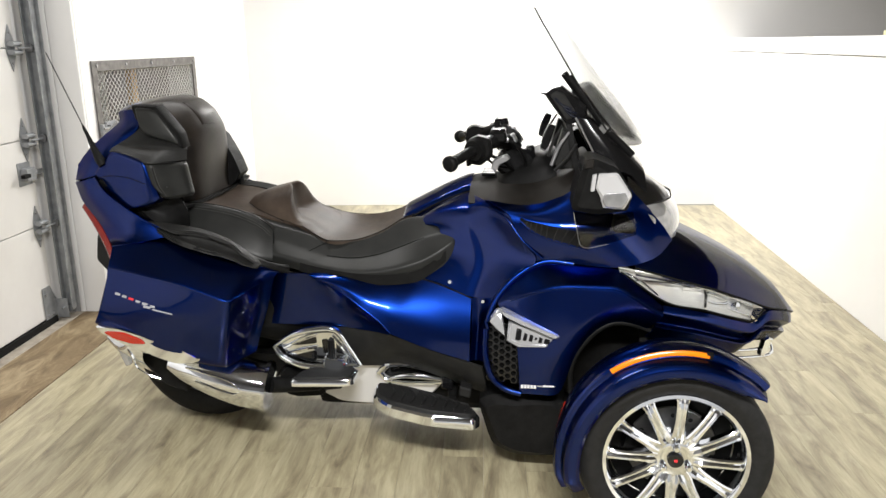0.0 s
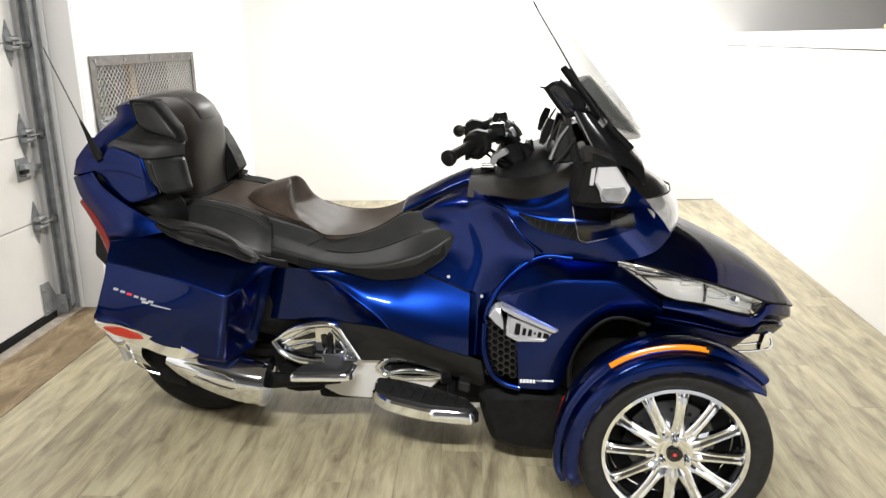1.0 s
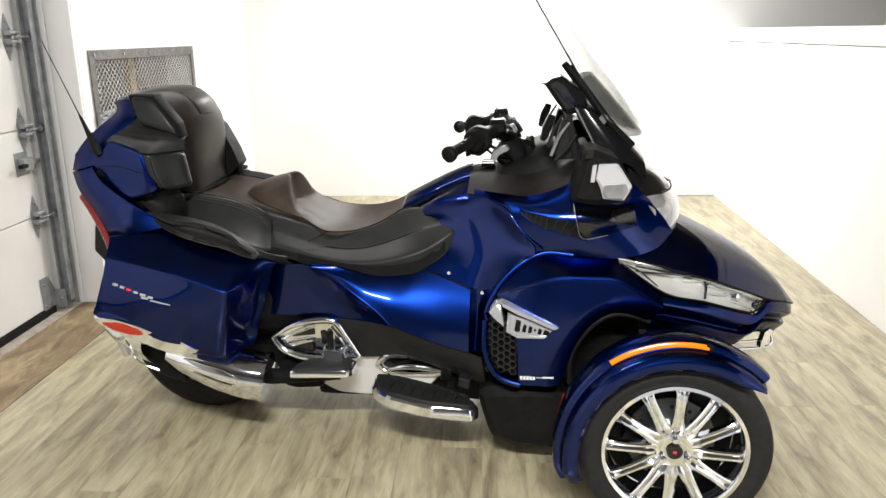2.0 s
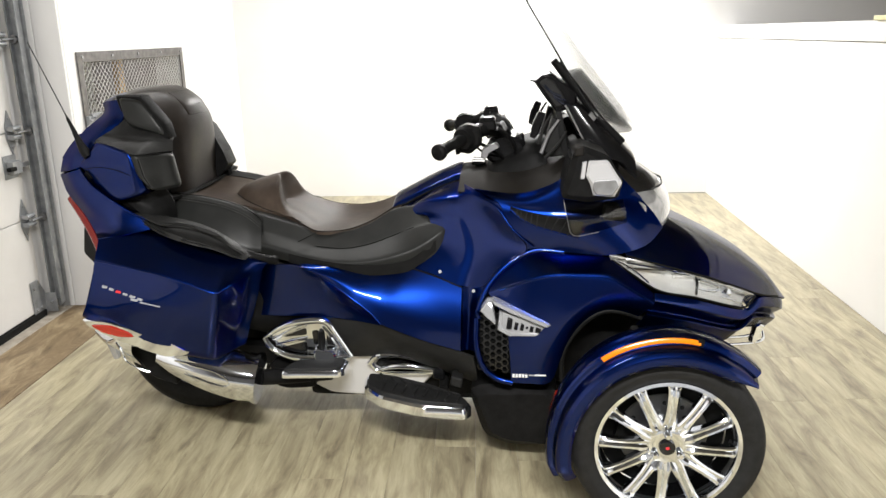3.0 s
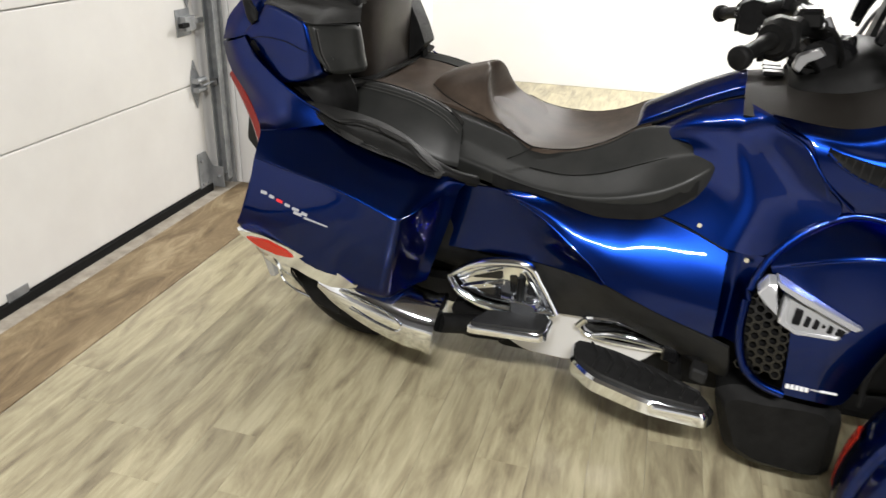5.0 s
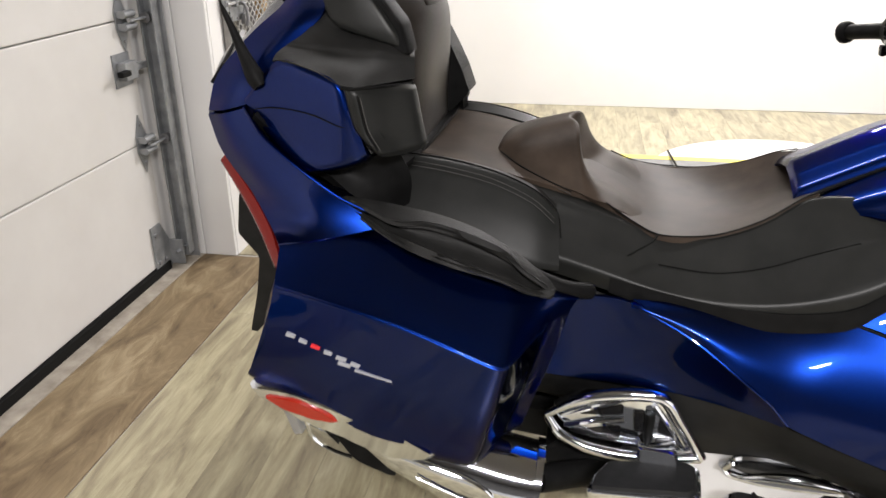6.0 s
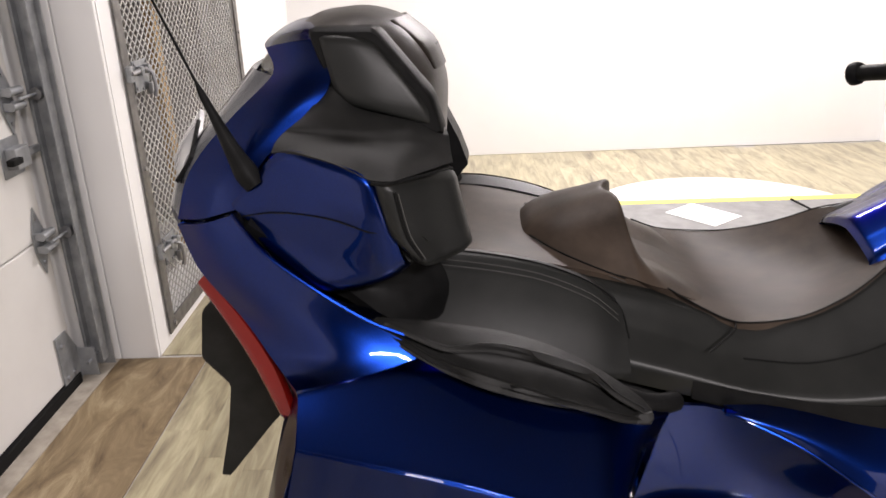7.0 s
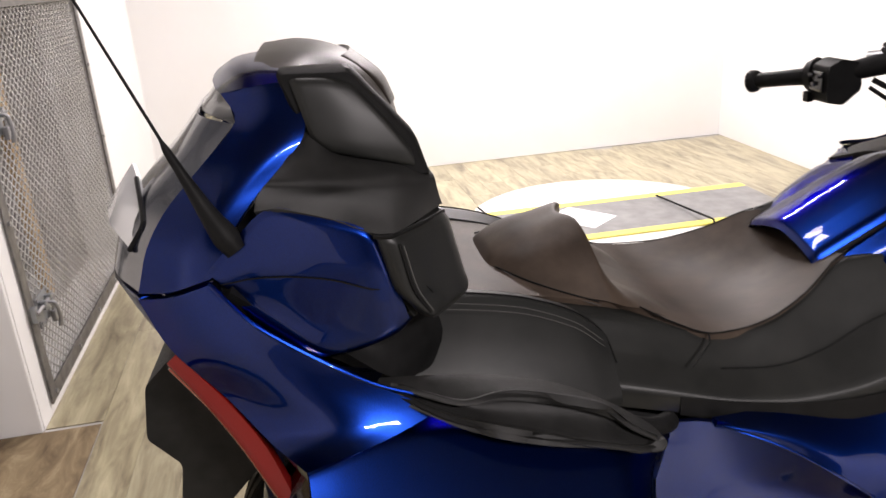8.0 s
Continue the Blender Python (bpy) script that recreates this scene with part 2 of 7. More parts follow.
def shell(grid, thick, inner):
    """A sheet with thickness, from a grid of places; it thickens towards inner."""
    g = np.array(grid)
    du, dv = np.gradient(g, axis=1), np.gradient(g, axis=0)
    nrm = np.cross(du, dv)
    nrm /= np.linalg.norm(nrm, axis=2, keepdims=True) + 1e-9
    if np.sum(nrm * (np.array(inner) - g)) < 0:
        nrm = -nrm
    a, b = g.shape[:2]
    verts = list(g.reshape(-1, 3)) + list((g + nrm * thick).reshape(-1, 3))
    faces, o = [], a * b
    for i in range(a - 1):
        for j in range(b - 1):
            q = (i * b + j, i * b + j + 1, (i + 1) * b + j + 1, (i + 1) * b + j)
            faces += [q, tuple(o + k for k in reversed(q))]
    edge = [j for j in range(b)] + [i * b + b - 1 for i in range(1, a)] + [(a - 1) * b + j for j in range(b - 2, -1, -1)] + [i * b for i in range(a - 2, 0, -1)]
    for k in range(len(edge)):
        p, q = edge[k], edge[(k + 1) % len(edge)]
        faces.append((p, q, o + q, o + p))
    return verts, faces


def sheet(name, rows, mat, parent, nu=4, nv=4, thick=0.006, label="", inner=(0, 0, 0.55), sides=(-1, 1), sharp=32, off=0.0):
    """A curved panel from rows of (forward, half width, height), on one or both sides of the vehicle."""
    made = []
    for s in sides:
        g = [[(u, s * (w - off), z) for u, w, z in r] for r in net(rows, nu, nv)]
        v, f = shell(g, thick, inner)
        made.append(part(name, v, f, mat, parent, label, sharp))
    return made


def canopy(name, rows, mat, parent, nu=4, nv=4, thick=0.008, label="", inner=None, sharp=32):
    """A panel across the middle: each row runs from the middle to the edge and is mirrored."""
    full = [[(u, -w, z) for u, w, z in reversed(r)] + [(u, w, z) for u, w, z in r[1:]] for r in rows]
    g = net(full, nu, nv)
    c = np.mean(np.array(g).reshape(-1, 3), axis=0) - np.array([0, 0, 0.4])
    v, f = shell(g, thick, c if inner is None else inner)
    return part(name, v, f, mat, parent, label, sharp)


def station(u, *pairs):
    return [(u, w, z) for w, z in pairs]


def rounded(outline, cut=0.25, n=3):
    """A closed outline with its corners rounded."""
    p = [np.array(q, float) for q in outline]
    out = []
    for i in range(len(p)):
        a, b, c = p[i - 1], p[i], p[(i + 1) % len(p)]
        s, e = b + (a - b) * cut, b + (c - b) * cut
        for j in range(n + 1):
            t = j / n
            out.append((1 - t) ** 2 * s + 2 * t * (1 - t) * b + t * t * e)
    return out


def prism(name, outline, w0, w1, mat, parent, label="", cut=0.2, bevel=0.006, sides=(-1, 1), axis="w", tilt=0.0):
    """A plate of that outline between two depths, with rounded corners and bevelled edges. axis w: outline is (forward, height); z: (forward, half width)."""
    made = []
    ring = rounded(outline, cut) if cut else [np.array(q, float) for q in outline]
    c = np.mean(ring, axis=0)
    for s in sides:
        levels = [(w0, 1.0, 0.0), (w1 - np.sign(w1 - w0) * bevel, 1.0, 0.0), (w1, 1.0, bevel)]
        verts, faces, k = [], [], len(ring)
        for d, _, inset in levels:
            for q in ring:
                r = q - c
                q2 = c + r * max(0.0, 1 - inset / (np.linalg.norm(r) + 1e-9))
                if axis == "w":
                    verts.append((q2[0], s * (d + tilt * (q2[1] - c[1])), q2[1]))
                else:
                    verts.append((q2[0], s * q2[1], d + tilt * (q2[0] - c[0])))
        for l in range(2):
            for i in range(k):
                j = (i + 1) % k
                faces.append((l * k + i, l * k + j, (l + 1) * k + j, (l + 1) * k + i))
        faces += [tuple(range(k)), tuple(range(2 * k, 3 * k))]
        made.append(part(name, verts, faces, mat, parent, label))
    return made


def tube(name, pts, radius, mat, parent, label="", n=10, steps=4, sides=(-1, 1), flat=1.0, caps=True):
    """A round bar through the points; radius is one number or one for each point."""
    made = []
    rad = [radius] * len(pts) if isinstance(radius, (int, float)) else list(radius)
    for s in sides:
        line = [np.array(p) for p in glide([(*p, r) for p, r in zip([(u, s * w, z) for u, w, z in pts], rad)], steps)]
        verts, faces = [], []
        up = np.array([0.13, 0.21, 0.97])
        for i, p in enumerate(line):
            d = (line[min(i + 1, len(line) - 1)] - line[max(i - 1, 0)])[:3]
            d /= np.linalg.norm(d) + 1e-9
            a = np.cross(d, up)
            a /= np.linalg.norm(a) + 1e-9
            b = np.cross(a, d)
            for k in range(n):
                t = 2 * math.pi * k / n
                verts.append(p[:3] + p[3] * (a * math.cos(t) + b * math.sin(t) * flat))
        for i in range(len(line) - 1):
            for k in range(n):
                j = (k + 1) % n
                faces.append((i * n + k, i * n + j, (i + 1) * n + j, (i + 1) * n + k))
        if caps:
            faces += [tuple(range(n)), tuple(range((len(line) - 1) * n, len(line) * n))]
        made.append(part(name, verts, faces, mat, parent, label))
    return made


def lathe(name, profile, mat, parent, centre, n=48, label="", closed=True):
    """Turned about the axle (the vehicle's cross axis): profile of (radius, offset)."""
    verts, faces, k = [], [], len(profile)
    for i in range(n):
        t = 2 * math.pi * i / n
        for r, d in profile:
            verts.append((centre[0] + r * math.cos(t), centre[1] + d, centre[2] + r * math.sin(t)))
    for i in range(n):
        j = (i + 1) % n
        for a in range(k if closed else k - 1):
            b = (a + 1) % k
            faces.append((i * k + a, i * k + b, j * k + b, j * k + a))
    return part(name, verts, faces, mat, parent, label)


def box(name, x0, x1, y0, y1, z0, z1, mat, parent=None, label="", bevel=0.003, m=None):
    bm = bmesh.new()
    bmesh.ops.create_cube(bm, size=1.0)
    for v in bm.verts:
        v.co = Vector(((x0 + x1) / 2 + v.co.x * (x1 - x0), (y0 + y1) / 2 + v.co.y * (y1 - y0), (z0 + z1) / 2 + v.co.z * (z1 - z0)))
    if bevel:
        bmesh.ops.bevel(bm, geom=bm.edges[:], offset=min(bevel, 0.45 * min(abs(x1 - x0), abs(y1 - y0), abs(z1 - z0))), segments=2, affect="EDGES", profile=0.6)
    if m is not None:
        bmesh.ops.transform(bm, matrix=m, verts=bm.verts)
    me = bpy.data.meshes.new(name)
    bm.to_mesh(me)
    bm.free()
    me.materials.append(M[mat])
    ob = new(name, me)
    if parent is not None:
        ob.parent = parent
    if label:
        ob["label"] = label
    return ob


def thing(name, m, label, category, group="", kind=""):
    ob = new(name)
    ob.matrix_world = m
    ob.empty_display_size = 0.1
    return tagged(ob, label, category, group, kind)


# ---- room ----
def wall_slab(name, a, b, z0, z1, depth, mat="wall", label="plain white painted wall"):
    """An upright wall from a to b on plan, thickened to the left of that way."""
    d = Vector((b[0] - a[0], b[1] - a[1], 0))
    m = pose(a[0], a[1], 0, 0, 0, math.degrees(math.atan2(d.y, d.x)))
    ob = box(name, 0, d.length, 0, depth, z0, z1, mat, bevel=0.004)
    ob.matrix_world = m
    return tagged(ob, label, "wall", kind="structure")


BACK_L, BACK_R = (-2.03, 6.90), (2.29, 7.02)
wall_slab("wall_north", (-2.15, 6.90), (6.0, 7.12), 0, CEILING, 0.15)
# wall with the barred opening
GY0, GY1, GZ0, GZ1, GX = 4.05, 5.58, 0.04, 1.41, -2.03
west = thing("wall_west", pose(0, 0, 0), "white painted wall with a square service opening", "wall", kind="structure")
for y0, y1, z0, z1 in ((3.95, GY0 + 0.03, 0, CEILING), (GY1 - 0.03, 7.0, 0, CEILING), (GY0 + 0.03, GY1 - 0.03, GZ1 - 0.03, CEILING), (GY0 + 0.03, GY1 - 0.03, 0, GZ0 + 0.03)):
    box("wall_piece", GX - 0.19, GX, y0, y1, z0, z1, "wall", west, bevel=0.002)
# closet behind the opening
closet = thing("closet", pose(0, 0, 0), "shallow grey closet behind the mesh gate", "closet", kind="structure")
box("back_panel", -2.85, -2.80, 3.9, 5.84, 0, 2.0, "closet", closet)
box("side_panel", -2.80, GX - 0.195, 3.9, 3.94, 0, 2.0, "closet", closet)
box("side_panel", -2.80, GX - 0.195, 5.74, 5.78, 0, 2.0, "closet", closet)
box("top_panel", -2.80, GX - 0.195, 3.94, 5.74, 1.9, 1.95, "closet", closet)
box("bottom_panel", -2.80, GX - 0.195, 3.94, 5.74, 0.0, 0.03, "closet", closet)
stud = tagged(box("wood_stud", -2.34, -2.30, 5.11, 5.20, 0.03, 1.9, "stud"), "bare pine stud standing behind the mesh gate", "stud", kind="structure")
# low partition and the dim space over it
PR0, PR1 = (2.02, -1.0), (2.292, 7.02)
part_wall = wall_slab("wall_east", PR1, PR0, 0, 1.40, 0.12)
cap = box("partition_cap", 0, 8.03, -0.012, 0.15, 1.404, 1.51, "wall", bevel=0.006)
cap.matrix_world = part_wall.matrix_world.copy()
tagged(cap, "white painted ledge capping the low partition", "ledge", kind="structure")
wall_slab("wall_far_east", (6.0, 7.2), (6.0, -6.0), 0, CEILING, 0.12, "far_wall", "beige wall beyond the partition")
# Added out of view; its dark tone only shapes reflections.
wall_slab("wall_south", (-2.4, -5.0), (6.0, -5.0), 0, CEILING, -0.12, "back_wall", "unseen wall closing the room, kept dark for reflections")
roof = tagged(box("ceiling", -3.0, 6.2, -5.2, 7.4, CEILING, CEILING + 0.1, "ceiling"), "grey painted ceiling", "ceiling", kind="structure")
# Housings for the assumed lamps; no fixture is known at these spots.
for i, (x, y, long_y, power) in enumerate(LAMPS):
    lf = thing("assumed_ceiling_light", pose(x, y, CEILING), "white ceiling light panel, assumed and out of view", "light", "ceiling lights")
    hx, hy = (0.10, 0.63) if long_y else (0.63, 0.10)
    box("housing", -hx, hx, -hy, hy, -0.075, 0, "wall", lf)

# ---- garage door ----
DX, DY1, DY0 = -2.262, 3.77, -0.6
gd = thing("garage_door", pose(0, 0, 0), "white sectional garage door, closed, with steel hinges", "garage door")
seams = [0.042, 0.557, 1.02, 1.483, 1.945, 2.39]
for z0, z1 in zip(seams, seams[1:]):
    box("door_section", DX - 0.045, DX, DY0, DY1, z0 + 0.002, z1 - 0.002, "door", gd, bevel=0.005)
# Juts past the door so its black also covers the shadow there.
box("seal_and_shadow", DX - 0.04, DX + 0.014, DY0, DY1, 0.0, 0.041, "seal", gd, "black rubber bottom seal, widened to stand for its shadow too")
wall_slab("wall_door_head", (-2.27, 3.95), (-2.27, DY0 - 0.02), 2.395, CEILING, -0.15, label="white wall over the garage door")
wall_slab("wall_door_side", (-2.27, DY0 - 0.025), (-2.27, -5.0), 0, CEILING, -0.15, "back_wall", "unseen wall beside the garage door, kept dark for reflections")
jamb = thing("door_jamb", pose(0, 0, 0), "white boarded jamb beside the garage door", "door jamb", kind="structure")
box("jamb_board", -2.40, -2.175, 3.93, 4.0, 0, CEILING, "wall", jamb, bevel=0.003)
box("jamb_board", -2.172, GX - 0.002, 3.93, 3.949, 0, CEILING, "wall", jamb, bevel=0.005)
box("jamb_return", -2.42, -2.285, 3.79, 3.93, 0, CEILING, "wall", jamb, bevel=0.003)

track = thing("door_track", pose(0, 0, 0), "galvanised steel vertical track of the garage door", "door track")
box("track_web", -2.235, -2.175, 3.840, 3.846, 0.06, 2.4, "steel", track, bevel=0.001)
box("track_lip", -2.181, -2.175, 3.800, 3.840, 0.06, 2.4, "steel", track, bevel=0.001)
box("track_lip", -2.235, -2.229, 3.810, 3.840, 0.06, 2.4, "steel", track, bevel=0.001)
box("track_angle", -2.262, -2.238, 3.850, 3.866, 0.03, 2.4, "steel", track, bevel=0.002)
box("track_angle", -2.238, -2.16, 3.851, 3.856, 0.03, 2.4, "steel", track, bevel=0.001)


def door_hinge(z):
    h = new("hinge")
    h.parent, h.matrix_basis = gd, pose(DX, 3.722, z)
    h["label"] = "galvanised diamond-shaped hinge with a roller"
    d, w = 0.115, 0.036
    v = [(0.002, 0, -d), (0.002, w, -0.03), (0.002, w, 0.03), (0.002, 0, d), (0.002, -w, 0.03), (0.002, -w, -0.03)]
    v += [(0.006, y, zz) for _, y, zz in v]
    f = [(0, 1, 2, 3, 4, 5), (6, 7, 8, 9, 10, 11)] + [(i, (i + 1) % 6, 6 + (i + 1) % 6, 6 + i) for i in range(6)]
    part("hinge_plate", v, f, "steel", h, smooth=False)
    for dz in (-0.022, 0.022):
        pts = [(0.03, -0.03, dz), (0.03, 0.04, dz)]
        tube("hinge_barrel", [(a, b, c) for a, b, c in pts], 0.014, "steel", h, sides=(1,))
        box("hinge_ear", 0.006, 0.03, -0.028, -0.018, dz - 0.012, dz + 0.012, "steel", h, bevel=0.001)
        box("hinge_ear", 0.006, 0.03, 0.018, 0.028, dz - 0.012, dz + 0.012, "steel", h, bevel=0.001)
    tube("roller_stem", [(0.05, -0.01, 0), (0.05, 0.10, 0)], 0.006, "steel", h, sides=(1,))
    tube("roller", [(0.05, 0.085, 0), (0.05, 0.11, 0)], 0.02, "alu", h, sides=(1,), n=14)
    for dz in (-0.075, 0.075):
        tube("bolt", [(0.004, 0, dz), (0.011, 0, dz)], 0.007, "alu", h, sides=(1,), n=8)
    return h


for z in seams[1:4]:
    door_hinge(z)
lk = thing("slide_latch", pose(DX, 3.675, 0.85), "galvanised slide latch bolted on the garage door", "latch")
box("latch_plate", 0, 0.005, -0.05, 0.06, -0.06, 0.06, "steel", lk, bevel=0.001)
box("latch_case", 0.005, 0.04, -0.03, 0.05, -0.035, 0.03, "steel", lk, bevel=0.004)
box("latch_bolt", 0.014, 0.03, 0.05, 0.13, -0.012, 0.012, "steel", lk, bevel=0.002)
box("latch_handle", 0.03, 0.055, -0.075, -0.02, -0.014, 0.006, "seal", lk, bevel=0.004)
dp = tagged(box("door_plate", DX, DX + 0.005, 2.43, 2.53, 0.030, 0.074, "steel", bevel=0.001), "small steel plate at the foot of the garage door", "plate")
bb = thing("bottom_bracket", pose(DX, 3.72, 0.03), "galvanised corner bracket at the foot of the garage door", "bracket")
v = [(0.003, -0.05, 0.0), (0.003, 0.07, -0.02), (0.003, 0.07, 0.10), (0.003, 0.02, 0.19), (0.003, -0.05, 0.19)]
v += [(0.008, y, z) for _, y, z in v]
part("bracket_plate", v, [(0, 1, 2, 3, 4), (5, 6, 7, 8, 9)] + [(i, (i + 1) % 5, 5 + (i + 1) % 5, 5 + i) for i in range(5)], "steel", bb, smooth=False)
box("bracket_flange", 0.008, 0.07, 0.064, 0.07, -0.01, 0.10, "steel", bb, bevel=0.001)
tube("roller_stem", [(0.05, 0.04, 0.05), (0.05, 0.15, 0.05)], 0.006, "steel", bb, sides=(1,))
tube("roller", [(0.05, 0.13, 0.05), (0.05, 0.158, 0.05)], 0.021, "alu", bb, sides=(1,), n=14)
for y, z in ((-0.025, 0.03), (0.02, 0.03), (-0.025, 0.15)):
    tube("bolt", [(0.008, y, z), (0.016, y, z)], 0.009, "alu", bb, sides=(1,), n=8)

# ---- mesh gate ----
gate = thing("mesh_gate", pose(GX, 0, 0), "grey steel gate with expanded-metal mesh, shut over the opening", "gate")
F = 0.055
for y0, y1, z0, z1 in ((GY0, GY0 + F, GZ0, GZ1), (GY1 - F, GY1, GZ0, GZ1), (GY0 + F + 0.001, GY1 - F - 0.001, GZ1 - F, GZ1), (GY0 + F + 0.001, GY1 - F - 0.001, GZ0, GZ0 + F)):
    box("frame_bar", 0.003, 0.011, y0, y1, z0, z1, "gate_steel", gate, bevel=0.0015)
for y in np.linspace(GY0 + 0.05, GY1 - 0.05, 5):
    for z in (GZ0 + 0.026, GZ1 - 0.026):
        tube("bolt", [(0.011, y, z), (0.018, y, z)], 0.009, "alu", gate, sides=(1,), n=8)
for z in (0.35, 0.70, 1.05):
    for y in (GY0 + 0.026, GY1 - 0.026):
        tube("bolt", [(0.011, y, z), (0.018, y, z)], 0.009, "alu", gate, sides=(1,), n=8)
mv, mf = [], []
PY, PZ = 0.046, 0.0195


def strand(a, b, r):
    o = len(mv)
    d = np.array(b) - np.array(a)
    s = np.cross(d, (1, 0, 0))
    s = s / np.linalg.norm(s) * r
    x = np.array([r * 0.8, 0, 0])
    for p in (np.array(a), np.array(b)):
        mv.extend([p - s - x, p + s - x, p + s + x, p - s + x])
    mf.extend([(o + i, o + (i + 1) % 4, o + 4 + (i + 1) % 4, o + 4 + i) for i in range(4)])


ny, nz = int((GY1 - GY0 - 0.06) / PY), int((GZ1 - GZ0 - 0.06) / PZ)
for iz in range(nz):
    for iy in range(ny):
        y, z = GY0 + 0.03 + iy * PY, GZ0 + 0.03 + iz * PZ
        y += PY / 2 if iz % 2 else 0
        strand((-0.006, y, z), (-0.006, y + PY / 2, z + PZ), 0.0024)
        strand((-0.006, y + PY / 2, z + PZ), (-0.006, y + PY, z), 0.0024)
mesh = part("expanded_mesh", mv, mf, "mesh_steel", gate, "diamond-pattern expanded steel mesh", smooth=False)
mesh["kind"] = "stuff"
for z in (0.36, 1.02):
    y0 = GY0 + 0.06
    box("gate_latch", 0.011, 0.017, y0, y0 + 0.13, z - 0.055, z + 0.055, "steel", gate, bevel=0.002)
    for dy in (0.02, 0.085):
        box("latch_guide", 0.017, 0.04, y0 + dy, y0 + dy + 0.022, z + 0.004, z + 0.036, "steel", gate, bevel=0.003)
    tube("latch_bolt", [(0.029, y0 - 0.05, z + 0.02), (0.029, y0 + 0.125, z + 0.02)], 0.0085, "alu", gate, sides=(1,), n=12)
    tube("bolt_handle", [(0.029, y0 + 0.058, z + 0.02), (0.058, y0 + 0.060, z + 0.012), (0.064, y0 + 0.062, z - 0.045), (0.058, y0 + 0.062, z - 0.075)], [0.006, 0.0065, 0.0075, 0.009], "alu", gate, sides=(1,), n=10)
    box("catch_plate", 0.011, 0.030, y0 - 0.058, y0 - 0.030, z - 0.01, z + 0.045, "steel", gate, bevel=0.003)
    tube("padlock_shackle", [(0.032, y0 + 0.10, z - 0.03), (0.036, y0 + 0.10, z - 0.002), (0.036, y0 + 0.118, z - 0.002), (0.032, y0 + 0.118, z - 0.03)], 0.004, "alu", gate, sides=(1,), n=8)
    box("padlock", 0.022, 0.042, y0 + 0.090, y0 + 0.128, z - 0.072, z - 0.028, "alu", gate, bevel=0.005)
    for dy, dz in ((0.01, -0.04), (0.06, -0.045), (0.01, 0.045), (0.12, 0.045)):
        tube("screw", [(0.017, y0 + dy, z + dz), (0.021, y0 + dy, z + dz)], 0.006, "alu", gate, sides=(1,), n=8)

# ---- three-wheeled motorcycle ----
trike = thing("three_wheel_motorcycle", pose(-0.15, 2.75, 0, 0, 0, -3.0), "metallic blue three-wheeled touring motorcycle with black leather seats and chrome trim", "motorcycle")
FH, RH = (0.895, 0.70, 0.287), (-0.835, 0.0, 0.305)


def tyre_profile(r, rim, half, groove=True):
    pts = [(rim - 0.004, -half * 0.72), (rim + 0.012, -half * 0.86), (rim + 0.035, -half * 0.98), (r - 0.035, -half), (r - 0.012, -half * 0.90), (r - 0.003, -half * 0.74)]
    for k in (-0.42, 0.0, 0.42):
        pts += [(r, half * (k - 0.10)), (r - 0.007, half * (k - 0.08)), (r - 0.007, half * (k + 0.08)), (r, half * (k + 0.10))]
    pts += [(r - 0.003, half * 0.74), (r - 0.012, half * 0.90), (r - 0.035, half), (rim + 0.035, half * 0.98), (rim + 0.012, half * 0.86), (rim - 0.004, half * 0.72)]
    return pts


def spoke_mesh():
    """One spoke with a raised double rib, from the hub to the rim, pointing up."""
    rows = []
    for r, w, d, h in ((0.040, 0.014, 0.060, 0.010), (0.066, 0.0215, 0.067, 0.014), (0.085, 0.0185, 0.071, 0.016), (0.12, 0.0160, 0.073, 0.016), (0.16, 0.0160, 0.073, 0.016), (0.190, 0.0180, 0.070, 0.015), (0.207, 0.027, 0.064, 0.014)):
        rows.append([(x * w, -d + y * h, r) for x, y in ((-1, 1.6), (-1, 0.25), (-0.72, 0), (-0.35, 0.06), (0, 0.42), (0.35, 0.06), (0.72, 0), (1, 0.25), (1, 1.6))])
    g = net(rows, 1, 3)
    k = len(g[0])
    verts = [p for row in g for p in row]
    faces = [(i * k + j, i * k + j + 1, (i + 1) * k + j + 1, (i + 1) * k + j) for i in range(len(g) - 1) for j in range(k - 1)]
    faces += [((i + 1) * k, (i + 1) * k + k - 1, i * k + k - 1, i * k) for i in range(len(g) - 1)]
    return verts, faces


